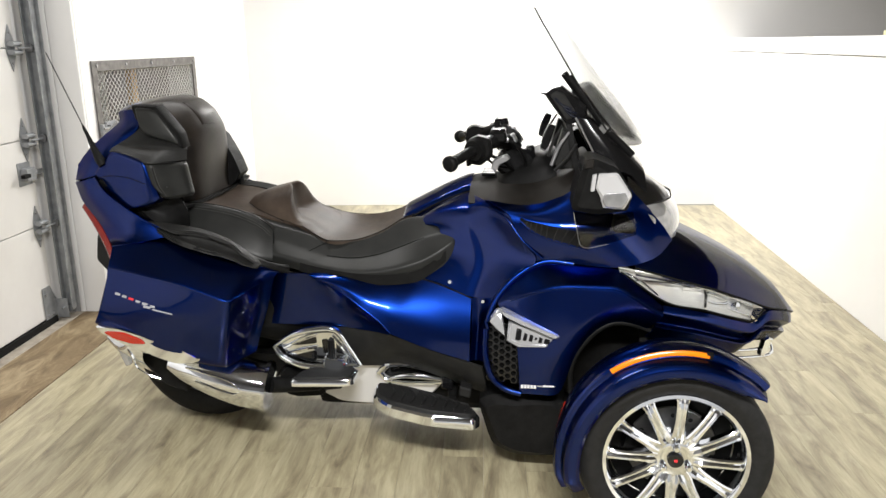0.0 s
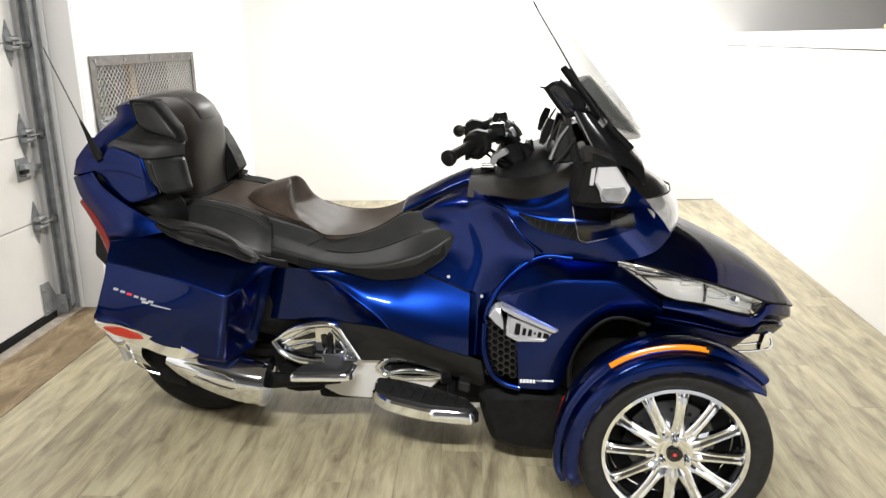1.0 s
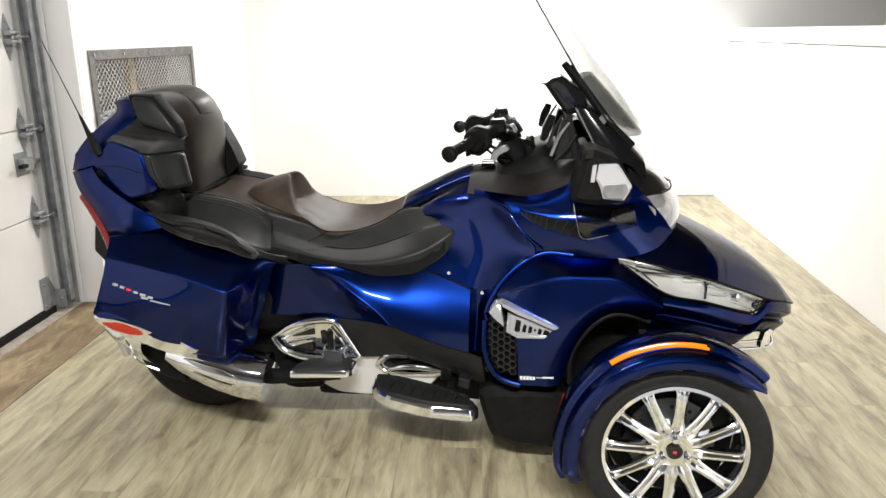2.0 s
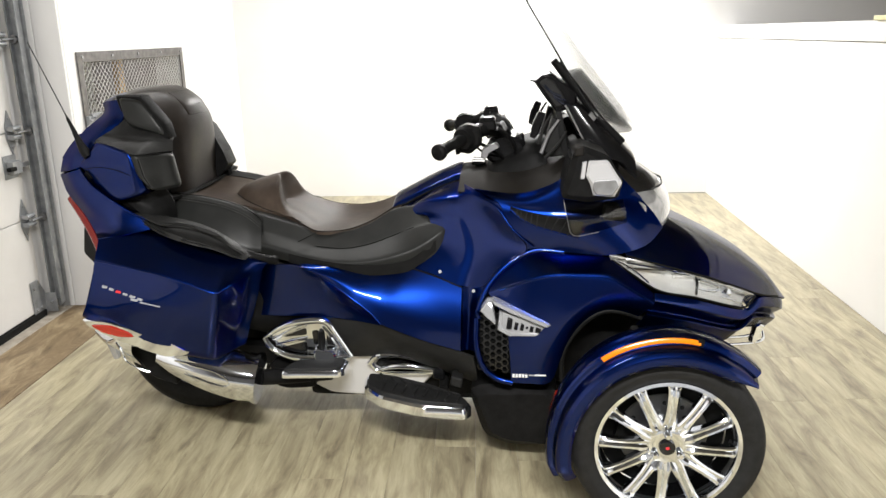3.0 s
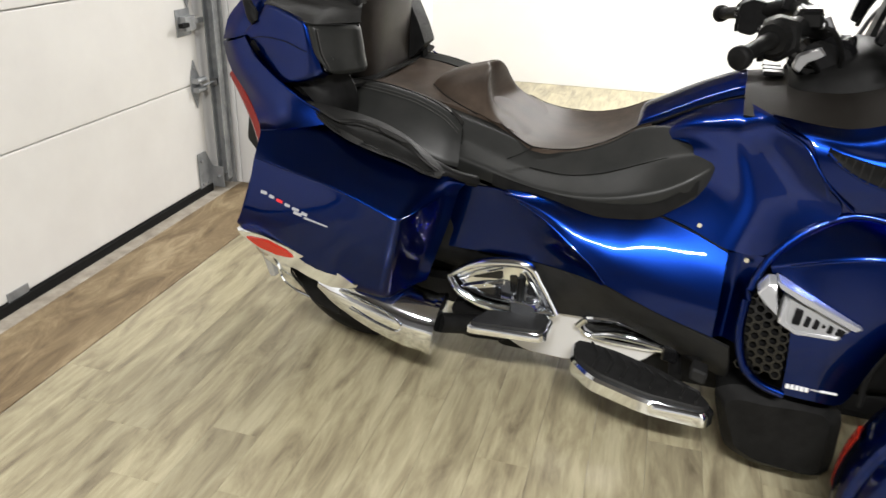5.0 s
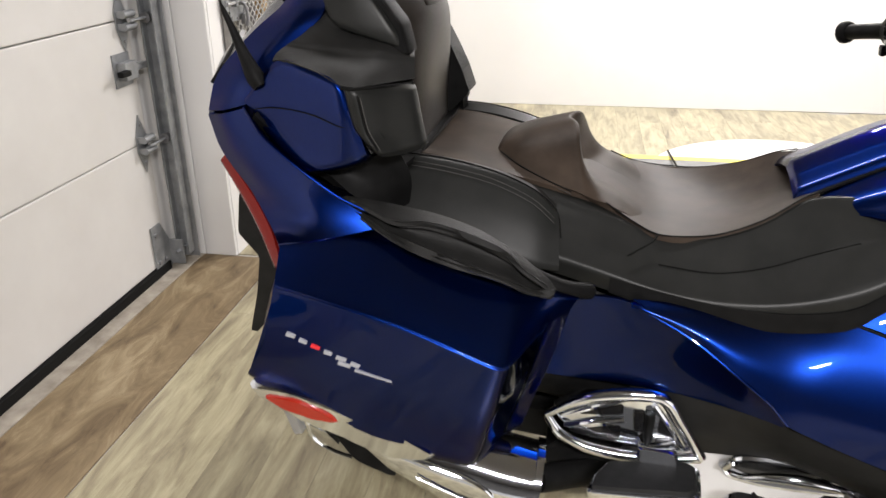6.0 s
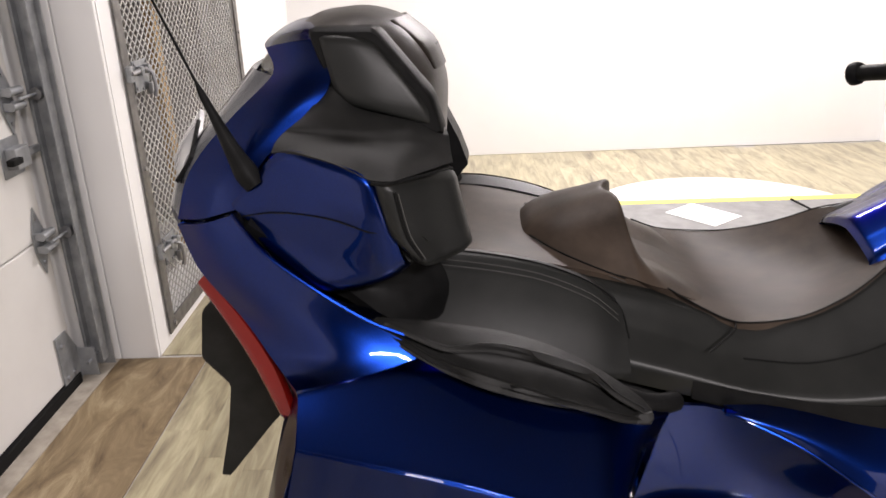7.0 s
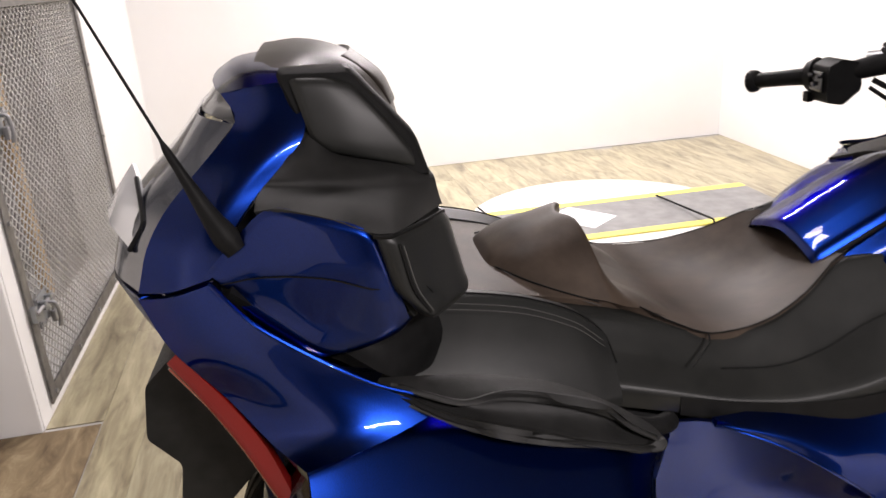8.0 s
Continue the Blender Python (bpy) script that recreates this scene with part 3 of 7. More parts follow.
def front_wheel(s):
    c = (0, 0, 0)
    wheel = new("front_wheel")
    wheel.parent = trike
    wheel.location = (FH[0], s * FH[1], FH[2])
    if s > 0:
        wheel.rotation_euler = (0, 0, math.pi)
    wheel["label"] = "front wheel with a chrome many-spoked rim"
    part_w = lathe("tyre", tyre_profile(0.287, 0.206, 0.0825), "rubber", wheel, c, 72, "black road tyre")
    lathe("rim", [(0.198, -0.070), (0.204, -0.077), (0.2145, -0.076), (0.2155, -0.070), (0.208, -0.060), (0.200, -0.045), (0.195, 0.0), (0.203, 0.06), (0.206, 0.072), (0.198, 0.072), (0.188, 0.0), (0.192, -0.05)], "chrome", wheel, c, 72, "chrome rim")
    lathe("hub", [(0.0, -0.063), (0.030, -0.064), (0.050, -0.064), (0.062, -0.060), (0.066, -0.05), (0.066, 0.03), (0.0, 0.03)], "chrome", wheel, c, 36, closed=False)
    lathe("hub_cap", [(0.0, -0.0735), (0.019, -0.0735), (0.0235, -0.072), (0.0245, -0.055), (0.0, -0.055)], "black_gloss", wheel, c, 28, "black centre cap with a small red mark", closed=False)
    box("cap_mark", -0.005, 0.005, -0.0745, -0.073, -0.004, 0.004, "red_mark", wheel, bevel=0.001)
    v, f = spoke_mesh()
    for i in range(12):
        if i == 0:
            sp = part("spoke", v, f, "chrome", wheel, sharp=25)
            me = sp.data
        else:
            sp = new("spoke", me)
            sp.parent = wheel
        sp.rotation_euler = (0, radians(30 * i + 3), 0)
    for i in range(3):
        t = radians(93 + 120 * i)
        x, z = 0.043 * math.cos(t), 0.043 * math.sin(t)
        tube("lug_nut", [(x, -0.056, z), (x, -0.080, z), (x, -0.087, z)], [0.0125, 0.0120, 0.007], "chrome", wheel, sides=(1,), n=12, steps=2)
    lathe("brake_disc", [(0.06, 0.012), (0.06, 0.02), (0.132, 0.02), (0.135, 0.016), (0.132, 0.012)], "disc", wheel, c, 48)
    for i in range(12):
        t = 2 * math.pi * i / 12
        tube("disc_hole", [(0.105 * math.cos(t), 0.0105, 0.105 * math.sin(t)), (0.105 * math.cos(t), 0.0125, 0.105 * math.sin(t))], 0.007, "black", wheel, sides=(1,), n=8, steps=1)
    prism("brake_caliper", [(-0.15, -0.02), (-0.13, 0.06), (-0.085, 0.055), (-0.08, -0.03), (-0.12, -0.05)], -0.005, 0.05, "black", wheel, sides=(1,))
    lathe("wheel_back", [(0.0, 0.035), (0.19, 0.035), (0.19, 0.045), (0.0, 0.045)], "black", wheel, c, 40, closed=False)
    tube("valve", [(0.185, -0.05, 0.02), (0.178, -0.066, 0.019)], 0.004, "black", wheel, sides=(1,), n=8, steps=1)
    return wheel


def fender(s):
    """Mudguard over a front wheel, swept round the axle, with its lamp and reflector."""
    def ring(a, prof):
        t = radians(a)
        swell = 1.0 + 0.03 * max(0.0, (a - 165) / 35)
        return [(FH[0] + r * swell * math.cos(t), s * w, FH[2] + r * swell * math.sin(t)) for w, r in prof]
    lip = [(0.812, 0.281), (0.820, 0.290), (0.8225, 0.303), (0.820, 0.314), (0.812, 0.3225)]
    upper = [(0.809, 0.3245), (0.800, 0.3265), (0.786, 0.3295), (0.772, 0.332), (0.7695, 0.335), (0.768, 0.344), (0.764, 0.3495), (0.754, 0.3525), (0.735, 0.3545), (0.70, 0.352), (0.66, 0.344), (0.62, 0.330), (0.60, 0.316)]
    rows = []
    for a in [200 - 4 * k for k in range(35)] + [57, 54, 51, 48.5, 46.5, 45]:
        e = max(0.0, min(1.0, (204 - a) / 12))
        g = max(0.0, min(1.0, (a - 44) / 15)) ** 0.7
        low = [(w, 0.322 + (r - 0.322) * g) for w, r in lip]
        p = [(0.70 + (w - 0.70) * (0.62 + 0.38 * e ** 0.6), r - (1 - e) * 0.012) for w, r in low + upper]
        rows.append(ring(a, p))
    v, f = shell(rows, 0.006, (FH[0], s * 0.7, FH[2]))
    fd = part("front_fender", v, f, "paint", trike, "blue two-tier mudguard over the front wheel", 24)
    lamp = []
    for a in range(126, 77, -4):
        lamp.append(ring(a, [(0.771, 0.3345), (0.7740, 0.3375), (0.7725, 0.3445), (0.7690, 0.3490), (0.764, 0.3495)]))
    v, f = shell(lamp, 0.004, (FH[0], s * 0.7, FH[2]))
    part("side_marker_lamp", v, f, "amber", fd, "long amber marker lamp")
    v, f = shell([ring(a, [(0.7715, 0.3325), (0.773, 0.335), (0.772, 0.349), (0.762, 0.354)]) for a in (79.5, 78, 76.5)], 0.004, (FH[0], s * 0.7, FH[2]))
    part("lamp_socket", v, f, "black", fd, "dark end of the lamp recess")
    refl = [ring(a, [(0.615, 0.328), (0.622, 0.338), (0.645, 0.345), (0.672, 0.346)]) for a in range(186, 161, -4)]
    v, f = shell(refl, 0.004, (FH[0], s * 0.7, FH[2]))
    part("rear_reflector", v, f, "reflector_red", fd, "red reflector")
    for x in (0.80, 0.96):
        tube("fender_stay", [(x, 0.50, 0.40), (x, 0.60, 0.50), (x, 0.64, 0.615)], 0.012, "black", fd, sides=(s,))
    return fd


for s in (-1, 1):
    front_wheel(s)
    fender(s)

# rear wheel
rear = new("rear_wheel")
rear.parent = trike
rear.location = RH
rear["label"] = "wide rear wheel with a black tyre"
lathe("tyre", tyre_profile(0.305, 0.20, 0.1125), "rubber", rear, (0, 0, 0), 64)
lathe("rim", [(0.0, -0.05), (0.19, -0.06), (0.20, -0.09), (0.208, -0.085), (0.205, 0.085), (0.198, 0.09), (0.0, 0.05)], "alu", rear, (0, 0, 0), 48, closed=False)

# dark inner body
core_rows = [station(-1.02, (0, 0.80), (0.22, 0.78), (0.30, 0.62), (0.26, 0.45), (0.10, 0.43)),
             station(-0.70, (0, 0.86), (0.26, 0.84), (0.36, 0.66), (0.32, 0.46), (0.12, 0.50)),
             station(-0.40, (0, 0.78), (0.24, 0.72), (0.29, 0.60), (0.26, 0.42), (0.10, 0.30)),
             station(0.0, (0, 0.76), (0.24, 0.70), (0.28, 0.55), (0.24, 0.32), (0.10, 0.22)),
             station(0.30, (0, 0.90), (0.25, 0.88), (0.33, 0.62), (0.32, 0.30), (0.12, 0.18)),
             station(0.60, (0, 0.95), (0.28, 0.90), (0.33, 0.70), (0.30, 0.30), (0.12, 0.18)),
             station(0.95, (0, 0.76), (0.22, 0.74), (0.30, 0.66), (0.26, 0.34), (0.10, 0.26)),
             station(1.25, (0, 0.60), (0.10, 0.59), (0.18, 0.56), (0.16, 0.46), (0.08, 0.44))]
canopy("chassis", core_rows, "black", trike, 3, 3, 0.01, "black chassis and inner covers")
box("belly_pan", -0.35, 0.85, -0.20, 0.20, 0.13, 0.24, "black", trike, bevel=0.03)
for z, u0, u1 in ((0.27, 0.78, 0.84), (0.27, 1.0, 0.93), (0.44, 0.82, 0.87), (0.44, 0.98, 0.92)):
    tube("suspension_arm", [(u0, 0.20, z), (u1, 0.62, z + 0.01)], 0.016, "black", trike)
tube("shock_absorber", [(0.86, 0.30, 0.56), (0.90, 0.58, 0.30)], 0.032, "dark_grey", trike)
prism("steering_knuckle", [(0.84, 0.20), (0.84, 0.46), (0.95, 0.46), (0.95, 0.20)], 0.60, 0.66, "black", trike)
prism("brake_reservoir", [(0.66, 0.56), (0.66, 0.60), (0.71, 0.615), (0.73, 0.58), (0.70, 0.55)], 0.30, 0.42, "alu", trike)

# ---- front body ----
hood_rows = [station(0.80, (0, 0.925), (0.14, 0.915), (0.27, 0.865), (0.36, 0.81), (0.408, 0.772)),
             station(0.92, (0, 0.865), (0.14, 0.86), (0.28, 0.825), (0.37, 0.775), (0.425, 0.745)),
             station(1.05, (0, 0.81), (0.13, 0.80), (0.26, 0.77), (0.35, 0.73), (0.405, 0.706)),
             station(1.17, (0, 0.75), (0.12, 0.742), (0.22, 0.715), (0.30, 0.68), (0.352, 0.655)),
             station(1.27, (0, 0.69), (0.10, 0.682), (0.18, 0.66), (0.24, 0.632), (0.295, 0.608)),
             station(1.36, (0, 0.615), (0.08, 0.61), (0.13, 0.598), (0.17, 0.583), (0.20, 0.570)),
             station(1.415, (0, 0.545), (0.05, 0.545), (0.08, 0.542), (0.10, 0.54), (0.12, 0.538))]
hood = canopy("hood", hood_rows, "paint", trike, 5, 5, 0.008, "dark blue pointed hood of the front luggage space")
tube("hood_joint", [(0.80, 0.409, 0.773), (0.92, 0.426, 0.746), (1.05, 0.406, 0.707), (1.17, 0.353, 0.656), (1.27, 0.296, 0.609), (1.36, 0.201, 0.571)], 0.0035, "black", hood, n=6)

# headlamps
hl_top = [(0.748, 0.409, 0.771), (0.906, 0.428, 0.746), (1.04, 0.411, 0.707), (1.17, 0.359, 0.652), (1.245, 0.318, 0.612)]
hl_bot = [(0.752, 0.418, 0.762), (0.893, 0.460, 0.678), (1.02, 0.443, 0.649), (1.115, 0.405, 0.615), (1.202, 0.345, 0.580)]

def back(row, d, dz=0.0):
    return [(u - 0.3 * d, w - d, z + dz) for u, w, z in row]


for s in (-1, 1):
    hl = sheet("headlamp", [hl_top, [((a[0] + b[0]) / 2, (a[1] + b[1]) / 2 + 0.012, (a[2] + b[2]) / 2) for a, b in zip(hl_top, hl_bot)], hl_bot], "clear_lens", trike, 5, 5, 0.003, "clear headlamp with chromed reflectors", sides=(s,))[0]
    mid = [((a[0] + b[0]) / 2, (a[1] + b[1]) / 2 - 0.05, (a[2] + b[2]) / 2) for a, b in zip(hl_top, hl_bot)]
    sheet("reflector", [back(hl_top, 0.006), mid, back(hl_bot, 0.006)], "lamp_silver", hl, 5, 5, 0.003, sides=(s,))
    sheet("bowl", [[(0.825, 0.412, 0.728), (0.92, 0.408, 0.722), (1.012, 0.392, 0.704)], [(0.86, 0.372, 0.708), (0.94, 0.355, 0.70), (1.018, 0.35, 0.684)], [(0.892, 0.436, 0.684), (0.95, 0.432, 0.667), (1.018, 0.420, 0.656)]], "lamp_bowl", hl, 4, 4, 0.004, "reflector bowl with the floor's beige reflection put into its colour", sides=(s,))
    tube("bowl_rim", [(0.80, 0.418, 0.735), (0.86, 0.422, 0.733), (0.93, 0.420, 0.727), (1.012, 0.402, 0.706)], 0.0022, "dark_grey", hl, sides=(s,), n=8)
    tube("bulb", [(0.955, 0.40, 0.704), (0.985, 0.395, 0.702)], [0.008, 0.006], "lamp_silver", hl, sides=(s,), n=10, steps=2)
    tube("reflector_rib", [(0.77, 0.412, 0.757), (0.82, 0.424, 0.733), (0.87, 0.445, 0.694)], 0.003, "chrome", hl, sides=(s,), n=8)
    tube("upper_rib", [(0.80, 0.414, 0.752), (0.90, 0.424, 0.738), (1.0, 0.412, 0.716), (1.10, 0.382, 0.680), (1.20, 0.335, 0.630)], 0.004, "chrome", hl, sides=(s,), n=8)
    sheet("divider", [[(1.022, 0.404, 0.702), (1.034, 0.385, 0.676), (1.022, 0.432, 0.655)], [(1.030, 0.402, 0.700), (1.042, 0.383, 0.674), (1.030, 0.430, 0.653)]], "dark_grey", hl, 3, 2, 0.004, sides=(s,))
    tube("light_bar", [(1.04, 0.394, 0.690), (1.08, 0.378, 0.672), (1.112, 0.366, 0.655), (1.10, 0.378, 0.648), (1.06, 0.400, 0.656), (1.036, 0.412, 0.666)], 0.0045, "chrome", hl, sides=(s,), n=8)
    lathe_at = (1.142, s * 0.352, 0.632)
    lathe("small_lamp", [(0.0, -0.010), (0.016, -0.004), (0.021, 0.006), (0.017, 0.008), (0.011, 0.002), (0.0, 0.0)], "chrome", hl, lathe_at, 20, closed=False)
    tube("reflector_step", [(1.12, 0.382, 0.628), (1.16, 0.362, 0.610), (1.198, 0.338, 0.592)], 0.004, "chrome", hl, sides=(s,), n=8)
    tube("lens_frame", [(0.752, 0.419, 0.763), (0.893, 0.462, 0.677), (1.02, 0.445, 0.647), (1.115, 0.407, 0.613), (1.204, 0.347, 0.578), (1.248, 0.319, 0.611)], 0.0032, "black", hl, sides=(s,), n=6)

# front quarter panel with its crease
sheet("quarter_panel", [
    [(0.348, 0.405, 0.672), (0.43, 0.385, 0.74), (0.505, 0.378, 0.775), (0.62, 0.385, 0.772), (0.745, 0.405, 0.765), (0.80, 0.425, 0.725), (0.893, 0.458, 0.655)],
    [(0.352, 0.425, 0.650), (0.462, 0.450, 0.705), (0.552, 0.460, 0.731), (0.645, 0.462, 0.734), (0.738, 0.466, 0.731), (0.80, 0.474, 0.698), (0.885, 0.484, 0.646)],
    [(0.354, 0.430, 0.643), (0.465, 0.459, 0.698), (0.556, 0.470, 0.724), (0.647, 0.472, 0.727), (0.736, 0.475, 0.724), (0.80, 0.482, 0.691), (0.883, 0.490, 0.640)],
    [(0.360, 0.434, 0.630), (0.468, 0.464, 0.685), (0.558, 0.475, 0.711), (0.646, 0.477, 0.715), (0.732, 0.480, 0.713), (0.80, 0.486, 0.681), (0.88, 0.492, 0.632)],
    [(0.41, 0.468, 0.56), (0.485, 0.482, 0.575), (0.56, 0.488, 0.61), (0.63, 0.488, 0.645), (0.705, 0.488, 0.665), (0.78, 0.488, 0.655), (0.865, 0.488, 0.618)],
    [(0.425, 0.486, 0.45), (0.49, 0.496, 0.46), (0.555, 0.498, 0.50), (0.61, 0.496, 0.565), (0.675, 0.492, 0.615), (0.755, 0.487, 0.632), (0.85, 0.483, 0.602)],
    [(0.43, 0.492, 0.35), (0.49, 0.50, 0.352), (0.56, 0.50, 0.36), (0.598, 0.497, 0.46), (0.65, 0.49, 0.555), (0.73, 0.483, 0.608), (0.835, 0.475, 0.588)]],
    "paint", trike, 4, 4, 0.008, "blue front side panel")
tube("panel_crease", [(0.392, 0.446, 0.662), (0.466, 0.462, 0.693), (0.557, 0.473, 0.719), (0.646, 0.475, 0.722), (0.734, 0.478, 0.719), (0.80, 0.484, 0.687), (0.881, 0.491, 0.636)], 0.0035, "paint", trike, n=8)
tube("panel_edge", [(0.60, 0.382, 0.775), (0.505, 0.374, 0.778), (0.42, 0.388, 0.735), (0.352, 0.412, 0.665), (0.318, 0.44, 0.585), (0.312, 0.462, 0.48), (0.335, 0.478, 0.40), (0.38, 0.485, 0.362), (0.435, 0.49, 0.348)], 0.011, "paint", trike, "rounded blue panel edge")
BUMPER = [(0.885, 0.470, 0.668), (1.02, 0.452, 0.640), (1.115, 0.413, 0.606), (1.205, 0.352, 0.574), (1.265, 0.312, 0.603), (1.345, 0.222, 0.573), (1.402, 0.128, 0.537), (1.425, 0.0, 0.530)]


def bumper_row(du, dw, dz, nose=0.0):
    return [(u + du, max(0.0, w + dw) if w else 0.0, z + dz + nose * k / 7) for k, (u, w, z) in enumerate(BUMPER)]


sheet("front_bumper", [BUMPER, bumper_row(0.0, 0.010, -0.012), bumper_row(0.0, 0.014, -0.022, -0.01), bumper_row(-0.002, 0.013, -0.026, -0.01),
    bumper_row(-0.02, -0.014, -0.060), bumper_row(-0.022, -0.012, -0.064), bumper_row(-0.02, 0.012, -0.068), bumper_row(-0.023, 0.013, -0.073), bumper_row(-0.05, -0.004, -0.112)],
    "paint", trike, 4, 3, 0.008, "dark blue front bumper with a crease and a lower ledge", sharp=24)
prism("bumper_trim", [(1.288, 0.470), (1.302, 0.478), (1.318, 0.470), (1.292, 0.402), (1.276, 0.402)], 0.20, 0.235, "chrome", trike, "chrome strut of the lower bumper", 0.1, 0.005)
for z, u0, u1 in ((0.400, 1.14, 1.325), (0.428, 1.16, 1.30)):
    tube("bumper_lip", [(u0, 0.275, z + 0.012), (1.24, 0.245, z + 0.004), (u1, 0.195, z), (u1 + 0.03, 0.09, z), (u1 + 0.035, 0.0, z)], [0.004, 0.006, 0.006, 0.006, 0.006], "chrome", trike, "chrome lower lip of the bumper", n=8)
tube("arch_lip", [(0.598, 0.492, 0.36), (0.60, 0.49, 0.46), (0.652, 0.486, 0.553), (0.73, 0.479, 0.606), (0.83, 0.47, 0.588), (0.99, 0.43, 0.506)], 0.008, "black", trike, n=8)

# radiator grille and badge
for s in (-1, 1):
    gr = sheet("radiator_grille", [[(0.325, 0.425, 0.575), (0.37, 0.43, 0.575), (0.415, 0.44, 0.56)], [(0.322, 0.435, 0.49), (0.37, 0.44, 0.49), (0.42, 0.45, 0.48)], [(0.345, 0.445, 0.39), (0.38, 0.45, 0.38), (0.425, 0.46, 0.37)]], "black", trike, 2, 2, 0.01, "black honeycomb air grille", sides=(s,))[0]
    hv, hf = [], []
    cell = 0.0135
    for i in range(5):
        for j in range(9):
            cu = 0.328 + i * cell * 1.5
            cz = 0.392 + j * cell * 1.75 + (cell * 0.87 if i % 2 else 0)
            if cz > 0.575:
                continue
            o = len(hv)
            for k in range(6):
                t = math.pi / 3 * k
                for rr in (0.98, 0.72):
                    for dd in (0.0, 0.010):
                        u, z = cu + rr * cell * math.cos(t), cz + rr * cell * math.sin(t)
                        hv.append((u, s * (0.452 + (u - 0.32) * 0.22 + (0.48 - z) * 0.10 - dd), z))
            for k in range(6):
                a, b2 = o + 4 * k, o + 4 * ((k + 1) % 6)
                hf += [(a, b2, b2 + 2, a + 2), (a + 2, b2 + 2, b2 + 3, a + 3), (a, a + 1, b2 + 1, b2)]
    part("honeycomb", hv, hf, "black_gloss", gr, smooth=False)
    bd = prism("side_badge", [(0.366, 0.640), (0.370, 0.628), (0.43, 0.598), (0.546, 0.556), (0.557, 0.564), (0.45, 0.608)], 0.452, 0.503, "badge", trike, "chrome badge with a dark lettering plate", 0.1, 0.005, sides=(s,), tilt=-0.25)[0]
    prism("badge_wing", [(0.328, 0.606), (0.348, 0.634), (0.366, 0.636), (0.372, 0.60), (0.378, 0.562), (0.348, 0.584)], 0.452, 0.502, "badge", bd, cut=0.1, bevel=0.004, sides=(s,), tilt=-0.25)
    prism("badge_plate", [(0.390, 0.600), (0.425, 0.592), (0.548, 0.556), (0.515, 0.527), (0.424, 0.524), (0.384, 0.540)], 0.455, 0.492, "badge_plate", bd, "grey brushed plate", 0.08, 0.004, sides=(s,), tilt=-0.25)
    prism("badge_foot", [(0.384, 0.542), (0.394, 0.598), (0.400, 0.596), (0.396, 0.545), (0.43, 0.529), (0.52, 0.530), (0.512, 0.524), (0.424, 0.521)], 0.46, 0.501, "badge", bd, cut=0.06, bevel=0.003, sides=(s,), tilt=-0.25)
    for k, (wide, tall) in enumerate(((0.022, 0.036), (0.016, 0.024), (0.016, 0.022), (0.010, 0.008), (0.016, 0.019), (0.022, 0.017))):
        u = (0.412, 0.437, 0.456, 0.475, 0.487, 0.505)[k]
        z0 = 0.546 - 0.012 * k / 5 + (0.008 if k == 3 else 0.0)
        prism("badge_mark", [(u, z0), (u + 0.005, z0 + tall), (u + wide, z0 + tall - 0.005), (u + wide - 0.004, z0 - 0.002)], 0.49, 0.4975, "black_gloss", bd, cut=0.14, bevel=0.0015, sides=(s,), tilt=-0.25)
    for k in range(5):
        u = 0.434 + 0.0105 * k
        prism("panel_lettering", [(u, 0.3725), (u, 0.384), (u + 0.0085, 0.384), (u + 0.0085, 0.3725)], 0.4955, 0.5005, "white_mark", trike, "small white lettering bar", 0.12, 0.001, sides=(s,))
    prism("panel_lettering", [(0.488, 0.380), (0.488, 0.384), (0.512, 0.384), (0.512, 0.380)], 0.4955, 0.5008, "bag_mark", trike, "small white lettering bar", 0.05, 0.0006, sides=(s,))
    prism("panel_lettering", [(0.508, 0.381), (0.508, 0.386), (0.545, 0.386), (0.545, 0.381)], 0.4965, 0.5025, "white_mark", trike, cut=0.02, bevel=0.001, sides=(s,))
prism("lower_side_box", [(0.285, 0.285), (0.33, 0.312), (0.59, 0.315), (0.60, 0.085), (0.42, 0.08), (0.335, 0.12)], 0.16, 0.455, "black", trike, "black lower side cover", 0.25, 0.03)

# upper fairing
sheet("upper_fairing", [
    [(0.452, 0.372, 0.782), (0.59, 0.385, 0.778), (0.74, 0.402, 0.772), (0.86, 0.385, 0.80), (0.93, 0.31, 0.845)],
    [(0.430, 0.374, 0.840), (0.56, 0.392, 0.832), (0.70, 0.404, 0.828), (0.82, 0.378, 0.86), (0.90, 0.30, 0.89)],
    [(0.400, 0.367, 0.905), (0.53, 0.390, 0.898), (0.66, 0.402, 0.900), (0.77, 0.376, 0.92), (0.86, 0.30, 0.935)],
    [(0.385, 0.356, 0.932), (0.52, 0.383, 0.914), (0.65, 0.393, 0.925), (0.75, 0.370, 0.95), (0.85, 0.30, 0.95)],
    [(0.350, 0.336, 0.952), (0.475, 0.373, 0.944), (0.59, 0.384, 0.985), (0.68, 0.385, 1.02), (0.80, 0.31, 1.0)],
    [(0.300, 0.290, 0.970), (0.455, 0.335, 0.964), (0.585, 0.372, 1.02), (0.64, 0.370, 1.10), (0.76, 0.30, 1.05)]],
    "paint", trike, 4, 4, 0.008, "dark blue upper fairing")
